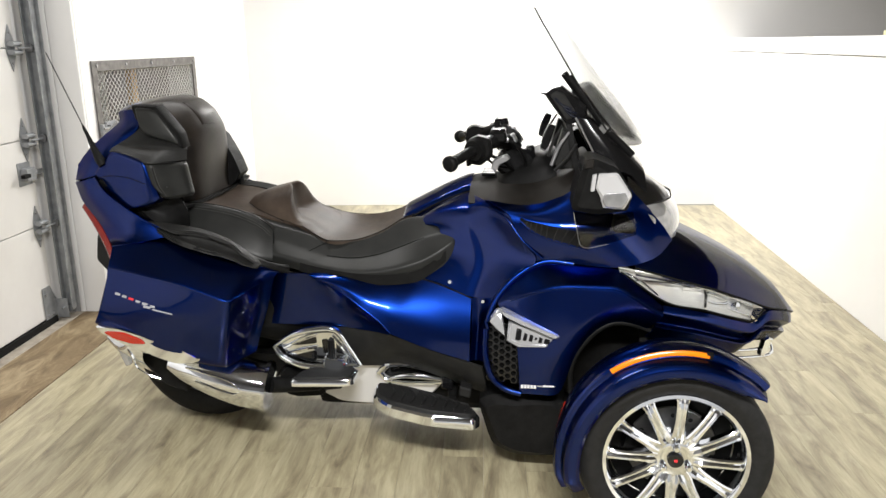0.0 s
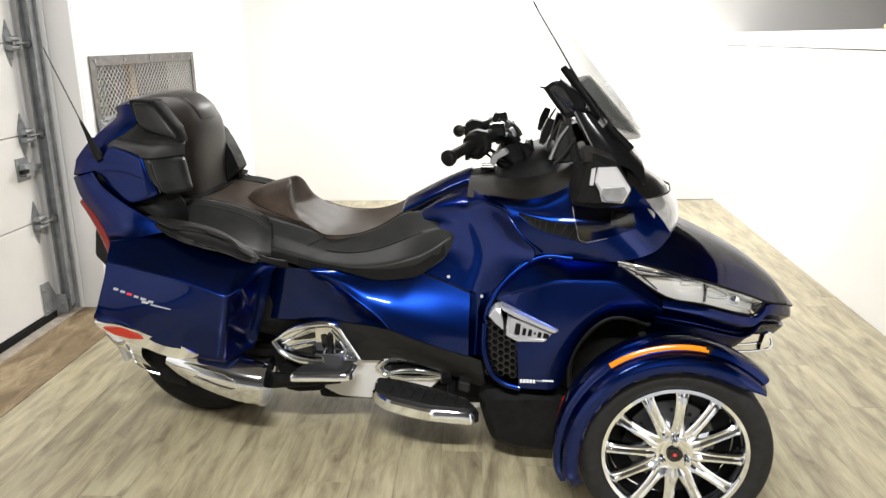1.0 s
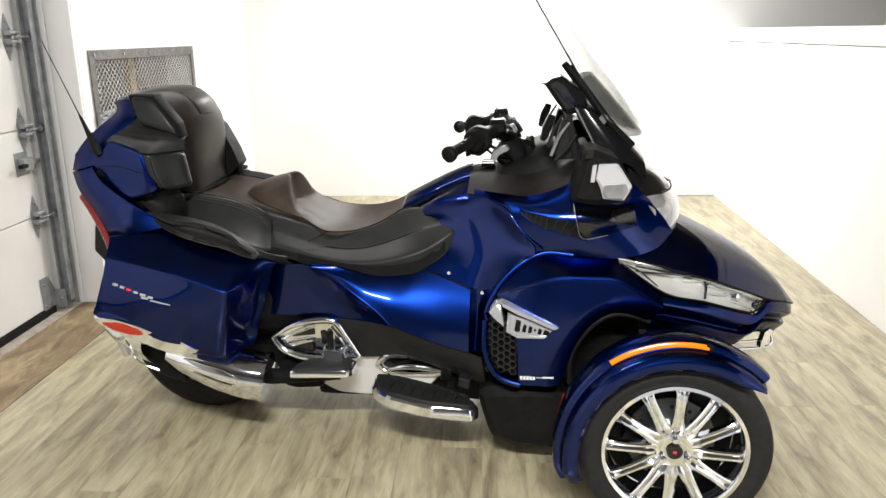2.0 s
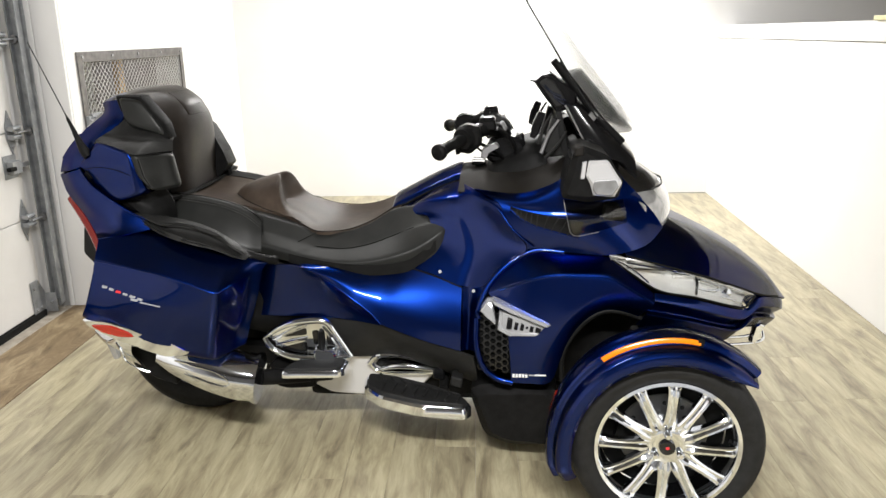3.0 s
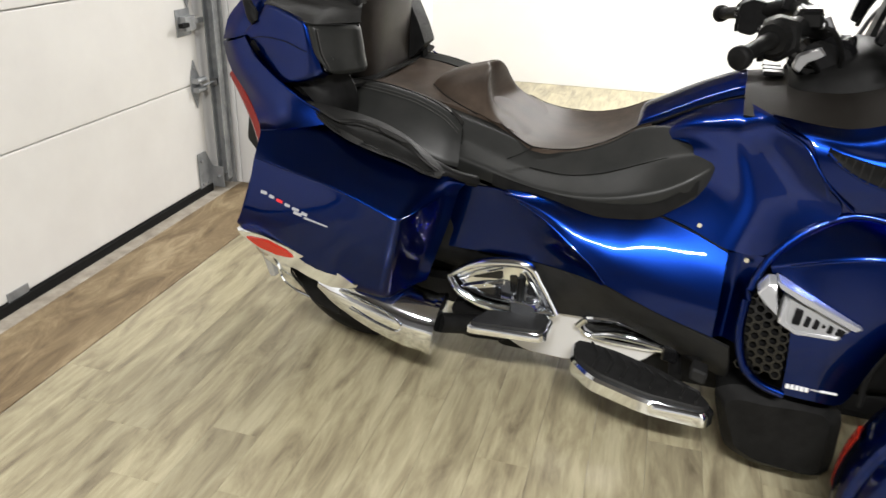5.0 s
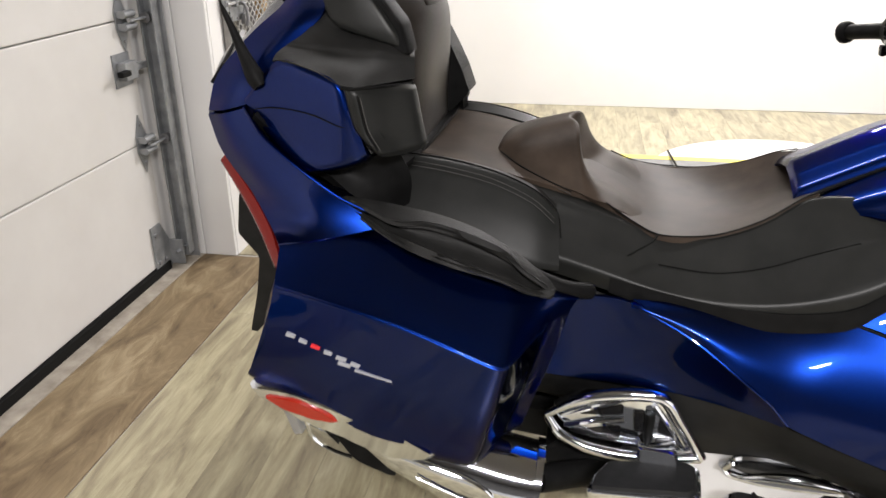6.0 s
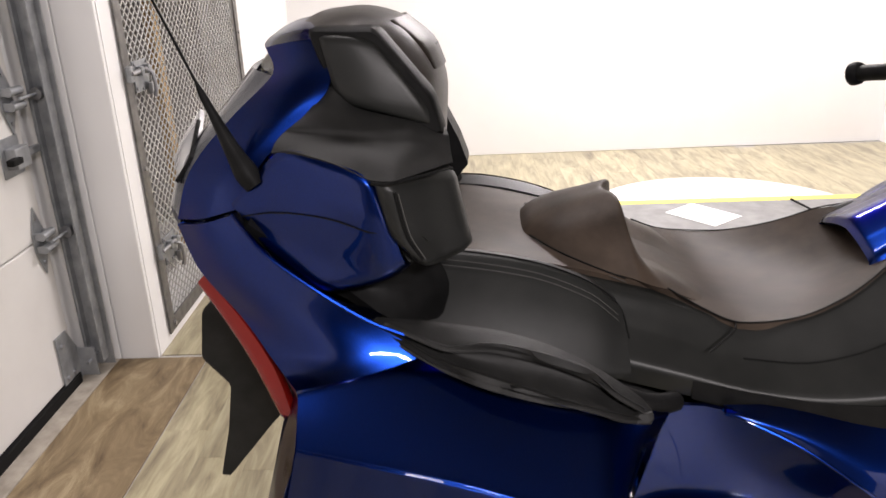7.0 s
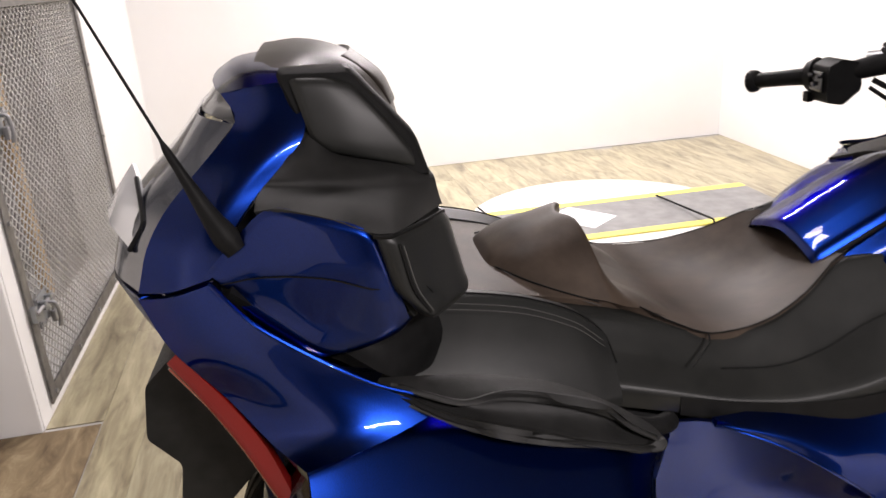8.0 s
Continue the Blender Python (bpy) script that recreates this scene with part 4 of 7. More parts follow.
for s in (-1, 1):
    top_ = [(0.420, 0.372, 0.922), (0.46, 0.384, 0.915), (0.508, 0.393, 0.906), (0.60, 0.402, 0.893), (0.66, 0.408, 0.884)]
    bot_ = [(0.423, 0.374, 0.916), (0.455, 0.387, 0.890), (0.505, 0.394, 0.866), (0.572, 0.400, 0.848), (0.645, 0.408, 0.830)]
    mid_ = [((p[0] + q[0]) / 2, (p[1] + q[1]) / 2 - 0.002, (p[2] + q[2]) / 2) for p, q in zip(top_, bot_)]
    vt = sheet("side_vent", [top_, mid_, bot_], "black", trike, 4, 3, 0.012, "black lens-shaped side vent with a mesh", sides=(s,))[0]
    tube("vent_edge", bot_, 0.003, "paint", vt, sides=(s,), n=8)
    for k in range(9):
        f0 = 0.15 + 0.09 * k
        x = f0 * (len(top_) - 1)
        m0, g = int(x), x - int(x)
        p = [tuple(r[m0][c] + (r[min(m0 + 1, len(r) - 1)][c] - r[m0][c]) * g + (0.003 if c == 1 else 0) for c in range(3)) for r in (top_, bot_)]
        tube("vent_rib", p, 0.0022, "dark_grey", vt, sides=(s,), n=6, steps=1)
sheet("body_side", [
    [(0.06, 0.302, 0.694), (0.15, 0.330, 0.678), (0.235, 0.358, 0.650), (0.275, 0.368, 0.645), (0.335, 0.400, 0.660), (0.40, 0.398, 0.72)],
    [(0.13, 0.265, 0.775), (0.205, 0.294, 0.770), (0.265, 0.320, 0.760), (0.302, 0.328, 0.760), (0.375, 0.352, 0.775), (0.475, 0.388, 0.785)],
    [(0.13, 0.235, 0.860), (0.19, 0.258, 0.860), (0.238, 0.280, 0.857), (0.272, 0.290, 0.855), (0.345, 0.318, 0.858), (0.425, 0.372, 0.848)],
    [(0.02, 0.165, 0.846), (0.12, 0.200, 0.900), (0.205, 0.238, 0.926), (0.24, 0.256, 0.928), (0.305, 0.296, 0.938), (0.390, 0.350, 0.920)],
    [(0.01, 0.120, 0.856), (0.12, 0.124, 0.920), (0.20, 0.130, 0.955), (0.235, 0.150, 0.968), (0.29, 0.262, 0.966), (0.36, 0.318, 0.948)]],
    "paint", trike, 6, 6, 0.008, "blue tank side panel with two ridges")
tube("side_ridge", [(0.31, 0.300, 0.945), (0.375, 0.345, 0.918), (0.43, 0.374, 0.850), (0.50, 0.386, 0.790)], 0.004, "paint", trike, n=10)
TOP_LINE = [(-0.315, 0.330, 0.706), (-0.205, 0.320, 0.702), (-0.10, 0.310, 0.692), (0.0, 0.308, 0.688), (0.08, 0.318, 0.690), (0.17, 0.340, 0.668), (0.258, 0.366, 0.640)]
CREASE = [(-0.317, 0.335, 0.700), (-0.205, 0.370, 0.656), (-0.121, 0.395, 0.604), (-0.06, 0.403, 0.558), (-0.022, 0.410, 0.518), (0.117, 0.416, 0.466), (0.256, 0.425, 0.430)]


def between(row_a, row_b, f, out=0.0):
    return [tuple(p[i] + (q[i] - p[i]) * f + (out if i == 1 else 0.0) for i in range(3)) for p, q in zip(row_a, row_b)]


sheet("side_panel", [TOP_LINE, between(TOP_LINE, CREASE, 0.3, 0.013), between(TOP_LINE, CREASE, 0.65, 0.015), CREASE],
      "paint", trike, 5, 4, 0.008, "bright blue slanting side panel under the seat")
sheet("lower_side_panel", [
    [(-0.66, 0.318, 0.695), (-0.42, 0.323, 0.700), (-0.317, 0.333, 0.699), (-0.205, 0.367, 0.653), (-0.121, 0.392, 0.601), (-0.06, 0.400, 0.555), (-0.024, 0.406, 0.515)],
    [(-0.66, 0.316, 0.685), (-0.42, 0.322, 0.688), (-0.317, 0.331, 0.685), (-0.207, 0.362, 0.641), (-0.124, 0.386, 0.592), (-0.062, 0.395, 0.549), (-0.025, 0.404, 0.513)],
    [(-0.66, 0.302, 0.60), (-0.415, 0.312, 0.595), (-0.315, 0.320, 0.59), (-0.215, 0.338, 0.57), (-0.132, 0.362, 0.55), (-0.067, 0.386, 0.530), (-0.026, 0.402, 0.511)],
    [(-0.66, 0.296, 0.50), (-0.405, 0.308, 0.502), (-0.31, 0.316, 0.505), (-0.222, 0.328, 0.507), (-0.14, 0.350, 0.507), (-0.07, 0.380, 0.509), (-0.027, 0.400, 0.508)]],
    "paint", trike, 4, 4, 0.008, "dark blue lower side panel behind a diagonal crease")
tube("panel_crease", CREASE[:5], 0.0028, "paint", trike, n=8)
sheet("panel_return", [
    [(0.260, 0.366, 0.640), (0.29, 0.375, 0.648), (0.345, 0.410, 0.660)],
    [(0.262, 0.392, 0.54), (0.285, 0.385, 0.54), (0.318, 0.44, 0.55)],
    [(0.258, 0.425, 0.432), (0.28, 0.41, 0.43), (0.318, 0.458, 0.44)]],
    "paint", trike, 4, 4, 0.008, "recessed dark blue strip beside the grille")
for u, w, z in ((0.182, 0.338, 0.690), (0.300, 0.392, 0.640)):
    tube("panel_screw", [(u, w, z), (u, w + 0.008, z)], 0.006, "chrome", trike, n=10, steps=1)
tube("panel_joint", [(0.07, 0.315, 0.692), (0.12, 0.328, 0.682), (0.18, 0.343, 0.666), (0.258, 0.368, 0.641)], 0.0025, "black", trike, n=6)
sheet("side_cover", [
    [(-0.31, 0.298, 0.499), (-0.14, 0.342, 0.503), (-0.022, 0.396, 0.507), (0.117, 0.408, 0.461), (0.30, 0.430, 0.410)],
    [(-0.22, 0.306, 0.42), (-0.09, 0.330, 0.42), (0.02, 0.360, 0.41), (0.14, 0.380, 0.385), (0.31, 0.415, 0.345)],
    [(-0.15, 0.28, 0.335), (-0.05, 0.285, 0.340), (0.06, 0.295, 0.334), (0.18, 0.315, 0.305), (0.31, 0.38, 0.29)]],
    "dark_grey", trike, 4, 4, 0.01, "matt dark grey engine side cover")

# tank lid, console, dash
canopy("tank_lid", [station(u, (0, z), (0.058, z - 0.010), (0.070, z - 0.014), (0.105, z - 0.026), (0.116, z - 0.042))
                    for u, z in ((-0.018, 0.882), (-0.008, 0.898), (0.05, 0.929), (0.14, 0.976), (0.215, 1.008), (0.240, 1.014))], "paint", trike, 4, 4, 0.01, "dark blue wedge-shaped tank lid", sharp=22)
tube("lid_joint", [(-0.016, 0.119, 0.850), (0.05, 0.120, 0.886), (0.14, 0.121, 0.932), (0.24, 0.124, 0.968)], 0.004, "black", trike, n=6)
canopy("console", [station(0.238, (0, 1.000), (0.10, 0.994), (0.18, 0.968), (0.235, 0.948)),
                   station(0.34, (0, 1.015), (0.12, 1.005), (0.22, 0.985), (0.295, 0.955)),
                   station(0.46, (0, 1.03), (0.13, 1.02), (0.25, 0.995), (0.318, 0.955)),
                   station(0.56, (0, 1.05), (0.14, 1.045), (0.26, 1.030), (0.335, 0.990)),
                   station(0.62, (0, 1.075), (0.15, 1.07), (0.27, 1.055), (0.345, 1.040)),
                   station(0.66, (0, 1.10), (0.15, 1.095), (0.27, 1.08), (0.34, 1.07))], "console", trike, 4, 4, 0.01, "dark grey centre console")
for w in (-0.05, 0.0, 0.05):
    box("console_switch", 0.275, 0.325, w - 0.02, w + 0.02, 1.014, 1.026, "black_gloss", trike, bevel=0.004)
canopy("steering_cover", [station(0.335, (0, 1.03), (0.07, 1.025), (0.12, 1.0), (0.14, 0.97)),
                          station(0.36, (0, 1.055), (0.08, 1.05), (0.14, 1.025), (0.16, 0.98)),
                          station(0.42, (0, 1.082), (0.09, 1.078), (0.15, 1.05), (0.18, 0.99)),
                          station(0.49, (0, 1.118), (0.10, 1.11), (0.16, 1.075), (0.19, 1.0)),
                          station(0.545, (0, 1.115), (0.10, 1.10), (0.16, 1.07), (0.19, 1.02))], "black", trike, 4, 4, 0.008, "black steering column cover")
prism("steering_head", [(0.318, 1.062), (0.345, 1.035), (0.385, 1.010), (0.475, 1.035), (0.49, 1.06), (0.465, 1.112), (0.379, 1.138), (0.345, 1.115)], -0.11, 0.13, "black_gloss", trike, "glossy black steering head cover", 0.15, 0.015, sides=(-1,))
tube("steering_stem", [(0.40, 0, 1.0), (0.37, 0, 1.12), (0.36, 0, 1.15)], 0.035, "black", trike, sides=(1,))
HB_FAR = 0.02
for s in (-1, 1):
    d = 0.0 if s < 0 else HB_FAR
    du, dz = (0.0, 0.0) if s < 0 else (-0.042, -0.018)
    hb = tube("handlebar", [(0.40, 0.05, 1.10), (0.385, 0.10 - d / 3, 1.14), (0.335, 0.19 - d / 2, 1.160), (0.285 + du, 0.28 - d, 1.148 + dz), (0.215 + du, 0.41 - d, 1.125 + dz)], [0.030, 0.028, 0.025, 0.020, 0.0135], "black", trike, "black handlebar with switch gear", sides=(s,))[0]
    tube("grip", [(0.255 + du, 0.335 - d, 1.140 + dz), (0.232 + du, 0.38 - d, 1.132 + dz), (0.202 + du, 0.44 - d, 1.121 + dz)], [0.0195, 0.018, 0.018], "black", hb, "black rubber grip", n=14, sides=(s,))
    tube("bar_end", [(0.203 + du, 0.438 - d, 1.121 + dz), (0.200 + du, 0.445 - d, 1.120 + dz), (0.194 + du, 0.458 - d, 1.117 + dz), (0.191 + du, 0.463 - d, 1.116 + dz)], [0.020, 0.0255, 0.0265, 0.021], "black", hb, n=18, steps=2, sides=(s,))
    tube("grip_flange", [(0.268 + du, 0.309 - d, 1.145 + dz), (0.260 + du, 0.325 - d, 1.142 + dz)], [0.040, 0.034], "black", hb, n=18, steps=1, sides=(s,))
    prism("switch_housing", [(0.245 + du, 1.095 + dz), (0.240 + du, 1.172 + dz), (0.272 + du, 1.188 + dz), (0.318 + du, 1.178 + dz), (0.325 + du, 1.12 + dz), (0.285 + du, 1.088 + dz)], 0.235 - d, 0.305 - d, "black", hb, cut=0.2, sides=(s,), bevel=0.012)
    prism("switch_plate", [(0.236 + du, 1.118 + dz), (0.236 + du, 1.160 + dz), (0.248 + du, 1.164 + dz), (0.250 + du, 1.114 + dz)], 0.248 - d, 0.292 - d, "black_gloss", hb, cut=0.15, sides=(s,), bevel=0.004)
    for k in range(3):
        tube("switch_button", [(0.238 + du, 0.258 + 0.014 * k - d, 1.152 - 0.018 * (k % 2) + dz), (0.230 + du, 0.258 + 0.014 * k - d, 1.152 - 0.018 * (k % 2) + dz)], [0.0065, 0.0045], "black_gloss", hb, n=10, steps=1, sides=(s,))
    prism("thumb_switch", [(0.238 + du, 1.088 + dz), (0.236 + du, 1.112 + dz), (0.252 + du, 1.112 + dz), (0.254 + du, 1.092 + dz)], 0.292 - d, 0.315 - d, "black", hb, sides=(s,), bevel=0.004)
    prism("reservoir", [(0.305, 1.155), (0.310, 1.192), (0.365, 1.196), (0.372, 1.158)], 0.165 - d / 2, 0.225 - d / 2, "black", hb, sides=(s,), bevel=0.008)
    tube("bar_sleeve", [(0.345, 0.170 - d / 2, 1.178), (0.300, 0.250 - d, 1.168)], 0.013, "alu", hb, sides=(s,), n=12)
    tube("cable", [(0.31, 0.24 - d, 1.12), (0.36, 0.20 - d, 1.085), (0.40, 0.12, 1.04)], 0.006, "black", hb, sides=(s,), n=8)
    prism("bar_clamp", [(0.378, 1.130), (0.372, 1.168), (0.392, 1.180), (0.408, 1.150)], 0.10, 0.14, "alu", hb, sides=(s,), bevel=0.004)
for s in (-1, 1):
    d = 0.0 if s < 0 else HB_FAR
    rc = prism("reservoir_cap", [(0.312, 1.192), (0.314, 1.200), (0.362, 1.204), (0.366, 1.195)], 0.170 - d / 2, 0.220 - d / 2, "black_gloss", trike, "black reservoir cap with screws", 0.1, 0.003, sides=(s,))[0]
    for u, w in ((0.322, 0.180), (0.355, 0.180), (0.322, 0.210), (0.355, 0.210)):
        tube("cap_screw", [(u, w - d / 2, 1.199), (u, w - d / 2, 1.2065)], 0.0035, "alu", rc, n=8, steps=1, sides=(s,))
    tube("brake_hose", [(0.365, 0.195 - d, 1.165), (0.40, 0.20 - d, 1.15), (0.43, 0.17, 1.10), (0.44, 0.13, 1.05)], 0.0055, "black", trike, "black hose", sides=(s,), n=8)
    tube("hose_fitting", [(0.362, 0.194 - d, 1.163), (0.376, 0.196 - d, 1.162)], 0.008, "alu", trike, sides=(s,), n=10, steps=1)
    tube("wiring", [(0.300, 0.235 - d, 1.105), (0.335, 0.20 - d, 1.075), (0.37, 0.15, 1.06), (0.41, 0.10, 1.05)], 0.0045, "black", trike, sides=(s,), n=8)
tube("dash_key", [(0.452, 0.035, 1.112), (0.450, 0.035, 1.128)], 0.012, "alu", trike, "metal ignition lock", n=14, steps=1, sides=(-1,))
prism("lever_bracket", [(0.318, 1.075), (0.325, 1.105), (0.37, 1.125), (0.385, 1.11), (0.345, 1.085), (0.335, 1.065)], 0.255, 0.275, "alu", trike, "grey metal lever bracket", sides=(-1,), bevel=0.004)
tube("dash_knob", [(0.455, 0.10, 1.09), (0.45, 0.10, 1.125), (0.448, 0.10, 1.13)], [0.016, 0.016, 0.01], "black_gloss", trike, n=14, sides=(-1,), steps=2)

# dash hood and windshield carrier
canopy("dash_hood", [station(0.625, (0, 1.262), (0.12, 1.258), (0.19, 1.245), (0.215, 1.22)),
                     station(0.66, (0, 1.250), (0.13, 1.244), (0.205, 1.228), (0.24, 1.19)),
                     station(0.75, (0, 1.175), (0.14, 1.165), (0.22, 1.14), (0.26, 1.09)),
                     station(0.84, (0, 1.085), (0.15, 1.075), (0.23, 1.05), (0.28, 1.01))], "black_gloss", trike, 4, 4, 0.012, "black dash hood below the windshield")
pod = prism("instrument_pod", [(0.495, 1.317), (0.523, 1.339), (0.552, 1.345), (0.609, 1.307), (0.642, 1.279), (0.639, 1.237), (0.602, 1.221), (0.574, 1.215), (0.535, 1.262)], -0.19, 0.19, "black_gloss", trike, "glossy black angular instrument pod", 0.08, 0.008, sides=(-1,))[0]
prism("pod_side", [(0.512, 1.316), (0.535, 1.330), (0.560, 1.322), (0.600, 1.262), (0.590, 1.236), (0.572, 1.232)], 0.188, 0.197, "dark_grey", pod, "matt side of the pod", 0.12, 0.004)
for z0, u0 in ((1.318, 0.575), (1.302, 0.592), (1.284, 0.606)):
    tube("pod_rib", [(u0 - 0.045, 0.196, z0 - 0.012), (u0 - 0.02, 0.199, z0 - 0.035), (u0 + 0.012, 0.197, z0 - 0.048)], 0.004, "smoke_gloss", pod, n=8)
tube("pod_stalk", [(0.50, 0.17, 1.318), (0.482, 0.19, 1.323)], [0.004, 0.002], "black", pod, n=6, sides=(-1,))
canopy("instrument_panel", [station(0.590, (0, 1.235), (0.12, 1.232), (0.185, 1.228), (0.205, 1.22)),
                            station(0.602, (0, 1.17), (0.13, 1.165), (0.205, 1.16), (0.235, 1.14)),
                            station(0.625, (0, 1.08), (0.14, 1.075), (0.23, 1.07), (0.265, 1.05))], "black", trike, 3, 3, 0.02, "black instrument panel")
VENTS = [((0.556, 1.215), (0.527, 1.165), (0.512, 1.115)), ((0.580, 1.195), (0.547, 1.148), (0.522, 1.085)), ((0.606, 1.158), (0.575, 1.110), (0.535, 1.070))]
for s in (-1, 1):
    for k, arc in enumerate(VENTS):
        tube("vent_blade", [(u, 0.225 + 0.008 * k + 0.01 * j, z) for j, (u, z) in enumerate(arc)], [0.0035, 0.0055, 0.0065], "alu" if k == 1 else "dark_grey", trike, n=8, sides=(s,))
    prism("vent_leaf", [(0.512, 1.222), (0.536, 1.214), (0.515, 1.150), (0.500, 1.128), (0.484, 1.135), (0.492, 1.18)], 0.195, 0.222, "black_gloss", trike, "glossy black leaf beside the vents", 0.15, 0.005, sides=(s,))
    prism("vent_shade", [(0.560, 1.205), (0.600, 1.180), (0.630, 1.075), (0.555, 1.065), (0.530, 1.085), (0.545, 1.15)], 0.15, 0.218, "dark_grey", trike, "dark grey vent housing", 0.12, 0.006, sides=(s,))
    sheet("dash_wing", [[(0.598, 0.262, 1.245), (0.625, 0.268, 1.243), (0.665, 0.27, 1.225)], [(0.645, 0.285, 1.16), (0.69, 0.292, 1.16), (0.735, 0.29, 1.14)], [(0.69, 0.30, 1.075), (0.74, 0.306, 1.078), (0.80, 0.30, 1.055)]], "black_gloss", trike, 3, 3, 0.006, "glossy black side plate of the dash", sides=(s,))
    tube("wing_edge", [(0.598, 0.266, 1.246), (0.645, 0.289, 1.16), (0.69, 0.304, 1.075)], 0.003, "alu", trike, n=6, sides=(s,))
    prism("carrier_clip", [(0.672, 1.200), (0.690, 1.226), (0.712, 1.212), (0.695, 1.186)], 0.20, 0.232, "lens_grey", trike, "bright clip of the windshield carrier", sides=(s,), bevel=0.003)
    tube("carrier_arm", [(0.575, 0.16, 1.375), (0.64, 0.17, 1.29), (0.72, 0.18, 1.19), (0.80, 0.18, 1.11)], 0.014, "black", trike, sides=(s,))
shield_rows = [[(0.535, 0.0, 1.592), (0.525, 0.09, 1.600), (0.485, 0.175, 1.612), (0.452, 0.215, 1.600)],
               [(0.585, 0.0, 1.52), (0.573, 0.10, 1.522), (0.53, 0.195, 1.528), (0.478, 0.243, 1.553)],
               [(0.672, 0.0, 1.402), (0.655, 0.12, 1.405), (0.605, 0.22, 1.41), (0.54, 0.272, 1.452)],
               [(0.777, 0.0, 1.272), (0.755, 0.12, 1.275), (0.70, 0.22, 1.285), (0.615, 0.275, 1.33)],
               [(0.862, 0.0, 1.155), (0.84, 0.11, 1.158), (0.785, 0.20, 1.168), (0.70, 0.25, 1.205)]]
ws = canopy("windshield", shield_rows, "clear", trike, 5, 5, 0.004, "tall clear windshield", inner=(0.3, 0, 1.2))
ws.visible_shadow = False
tube("shield_edge", [(u + 0.002, w + 0.002, z) for u, w, z in (r[-1] for r in shield_rows)], 0.0028, "black_gloss", ws, n=6, sides=(-1,))
canopy("windshield_plate", [[(0.667, 0.0, 1.350), (0.654, 0.08, 1.347), (0.622, 0.15, 1.335)], [(0.772, 0.0, 1.234), (0.755, 0.10, 1.234), (0.708, 0.180, 1.234)], [(0.856, 0.0, 1.140), (0.838, 0.10, 1.14), (0.790, 0.175, 1.145)]], "smoked", ws, 4, 4, 0.006, "smoked lower windshield plate", inner=(0.3, 0, 1.2))

# mirrors with clear deflectors
for s in (-1, 1):
    mh = prism("mirror", [(0.578, 0.985), (0.592, 1.06), (0.615, 1.135), (0.645, 1.146), (0.715, 1.118), (0.765, 1.04), (0.75, 0.985), (0.66, 0.972)], 0.33, 0.525, "black", trike, "black mirror housing with a chrome cap", 0.18, 0.02, sides=(s,))[0]
    prism("mirror_cap", [(0.648, 1.06), (0.655, 1.105), (0.712, 1.108), (0.757, 1.04), (0.735, 0.995), (0.672, 1.0), (0.662, 1.035)], 0.52, 0.545, "silver", mh, "silvered mirror cap", 0.12, 0.008, sides=(s,))
    prism("signal_lens", [(0.668, 1.022), (0.672, 1.045), (0.735, 1.050), (0.746, 1.03), (0.728, 1.002), (0.68, 1.004)], 0.545, 0.552, "lens_grey", mh, "clear turn-signal lens", 0.15, 0.003, sides=(s,))
    prism("mirror_trim", [(0.632, 1.05), (0.637, 1.10), (0.650, 1.105), (0.645, 1.05)], 0.52, 0.54, "silver", mh, sides=(s,), cut=0.1, bevel=0.003)
    prism("mirror_foot", [(0.612, 1.118), (0.617, 1.145), (0.640, 1.15), (0.640, 1.12)], 0.45, 0.532, "console", mh, sides=(s,), cut=0.1, bevel=0.004)
    sheet("mirror_glass", [[(0.584, 0.35, 1.0), (0.584, 0.50, 1.0)], [(0.612, 0.35, 1.12), (0.612, 0.50, 1.12)]], "chrome", mh, 2, 2, 0.003, sides=(s,))
    df = sheet("wind_deflector", [[(0.588, 0.47, 0.972), (0.68, 0.475, 0.968), (0.775, 0.455, 0.972)], [(0.60, 0.487, 0.915), (0.69, 0.49, 0.915), (0.785, 0.462, 0.925)], [(0.622, 0.48, 0.860), (0.70, 0.475, 0.872), (0.79, 0.452, 0.897)]], "smoked", trike, 4, 4, 0.004, "clear smoked wind deflector", sides=(s,))[0]
    tube("deflector_edge", [(0.588, 0.475, 0.972), (0.60, 0.492, 0.915), (0.622, 0.485, 0.860), (0.70, 0.48, 0.871)], 0.0010, "alu", df, n=6, sides=(s,))
    prism("deflector_mount", [(0.715, 0.905), (0.72, 0.952), (0.765, 0.95), (0.785, 0.91), (0.775, 0.897)], 0.40, 0.455, "dark_grey", df, sides=(s,), bevel=0.006)
canopy("front_cowl_top", [station(0.775, (0, 1.068), (0.13, 1.06), (0.22, 1.03), (0.30, 0.99)),
                          station(0.83, (0, 1.04), (0.12, 1.03), (0.21, 1.0), (0.295, 0.962)),
                          station(0.90, (0, 1.003), (0.09, 0.998), (0.16, 0.98), (0.222, 0.960)),
                          station(0.945, (0, 0.972), (0.05, 0.970), (0.09, 0.966), (0.125, 0.957))], "black_gloss", trike, 4, 4, 0.01, "glossy black cowl in front of the windshield")
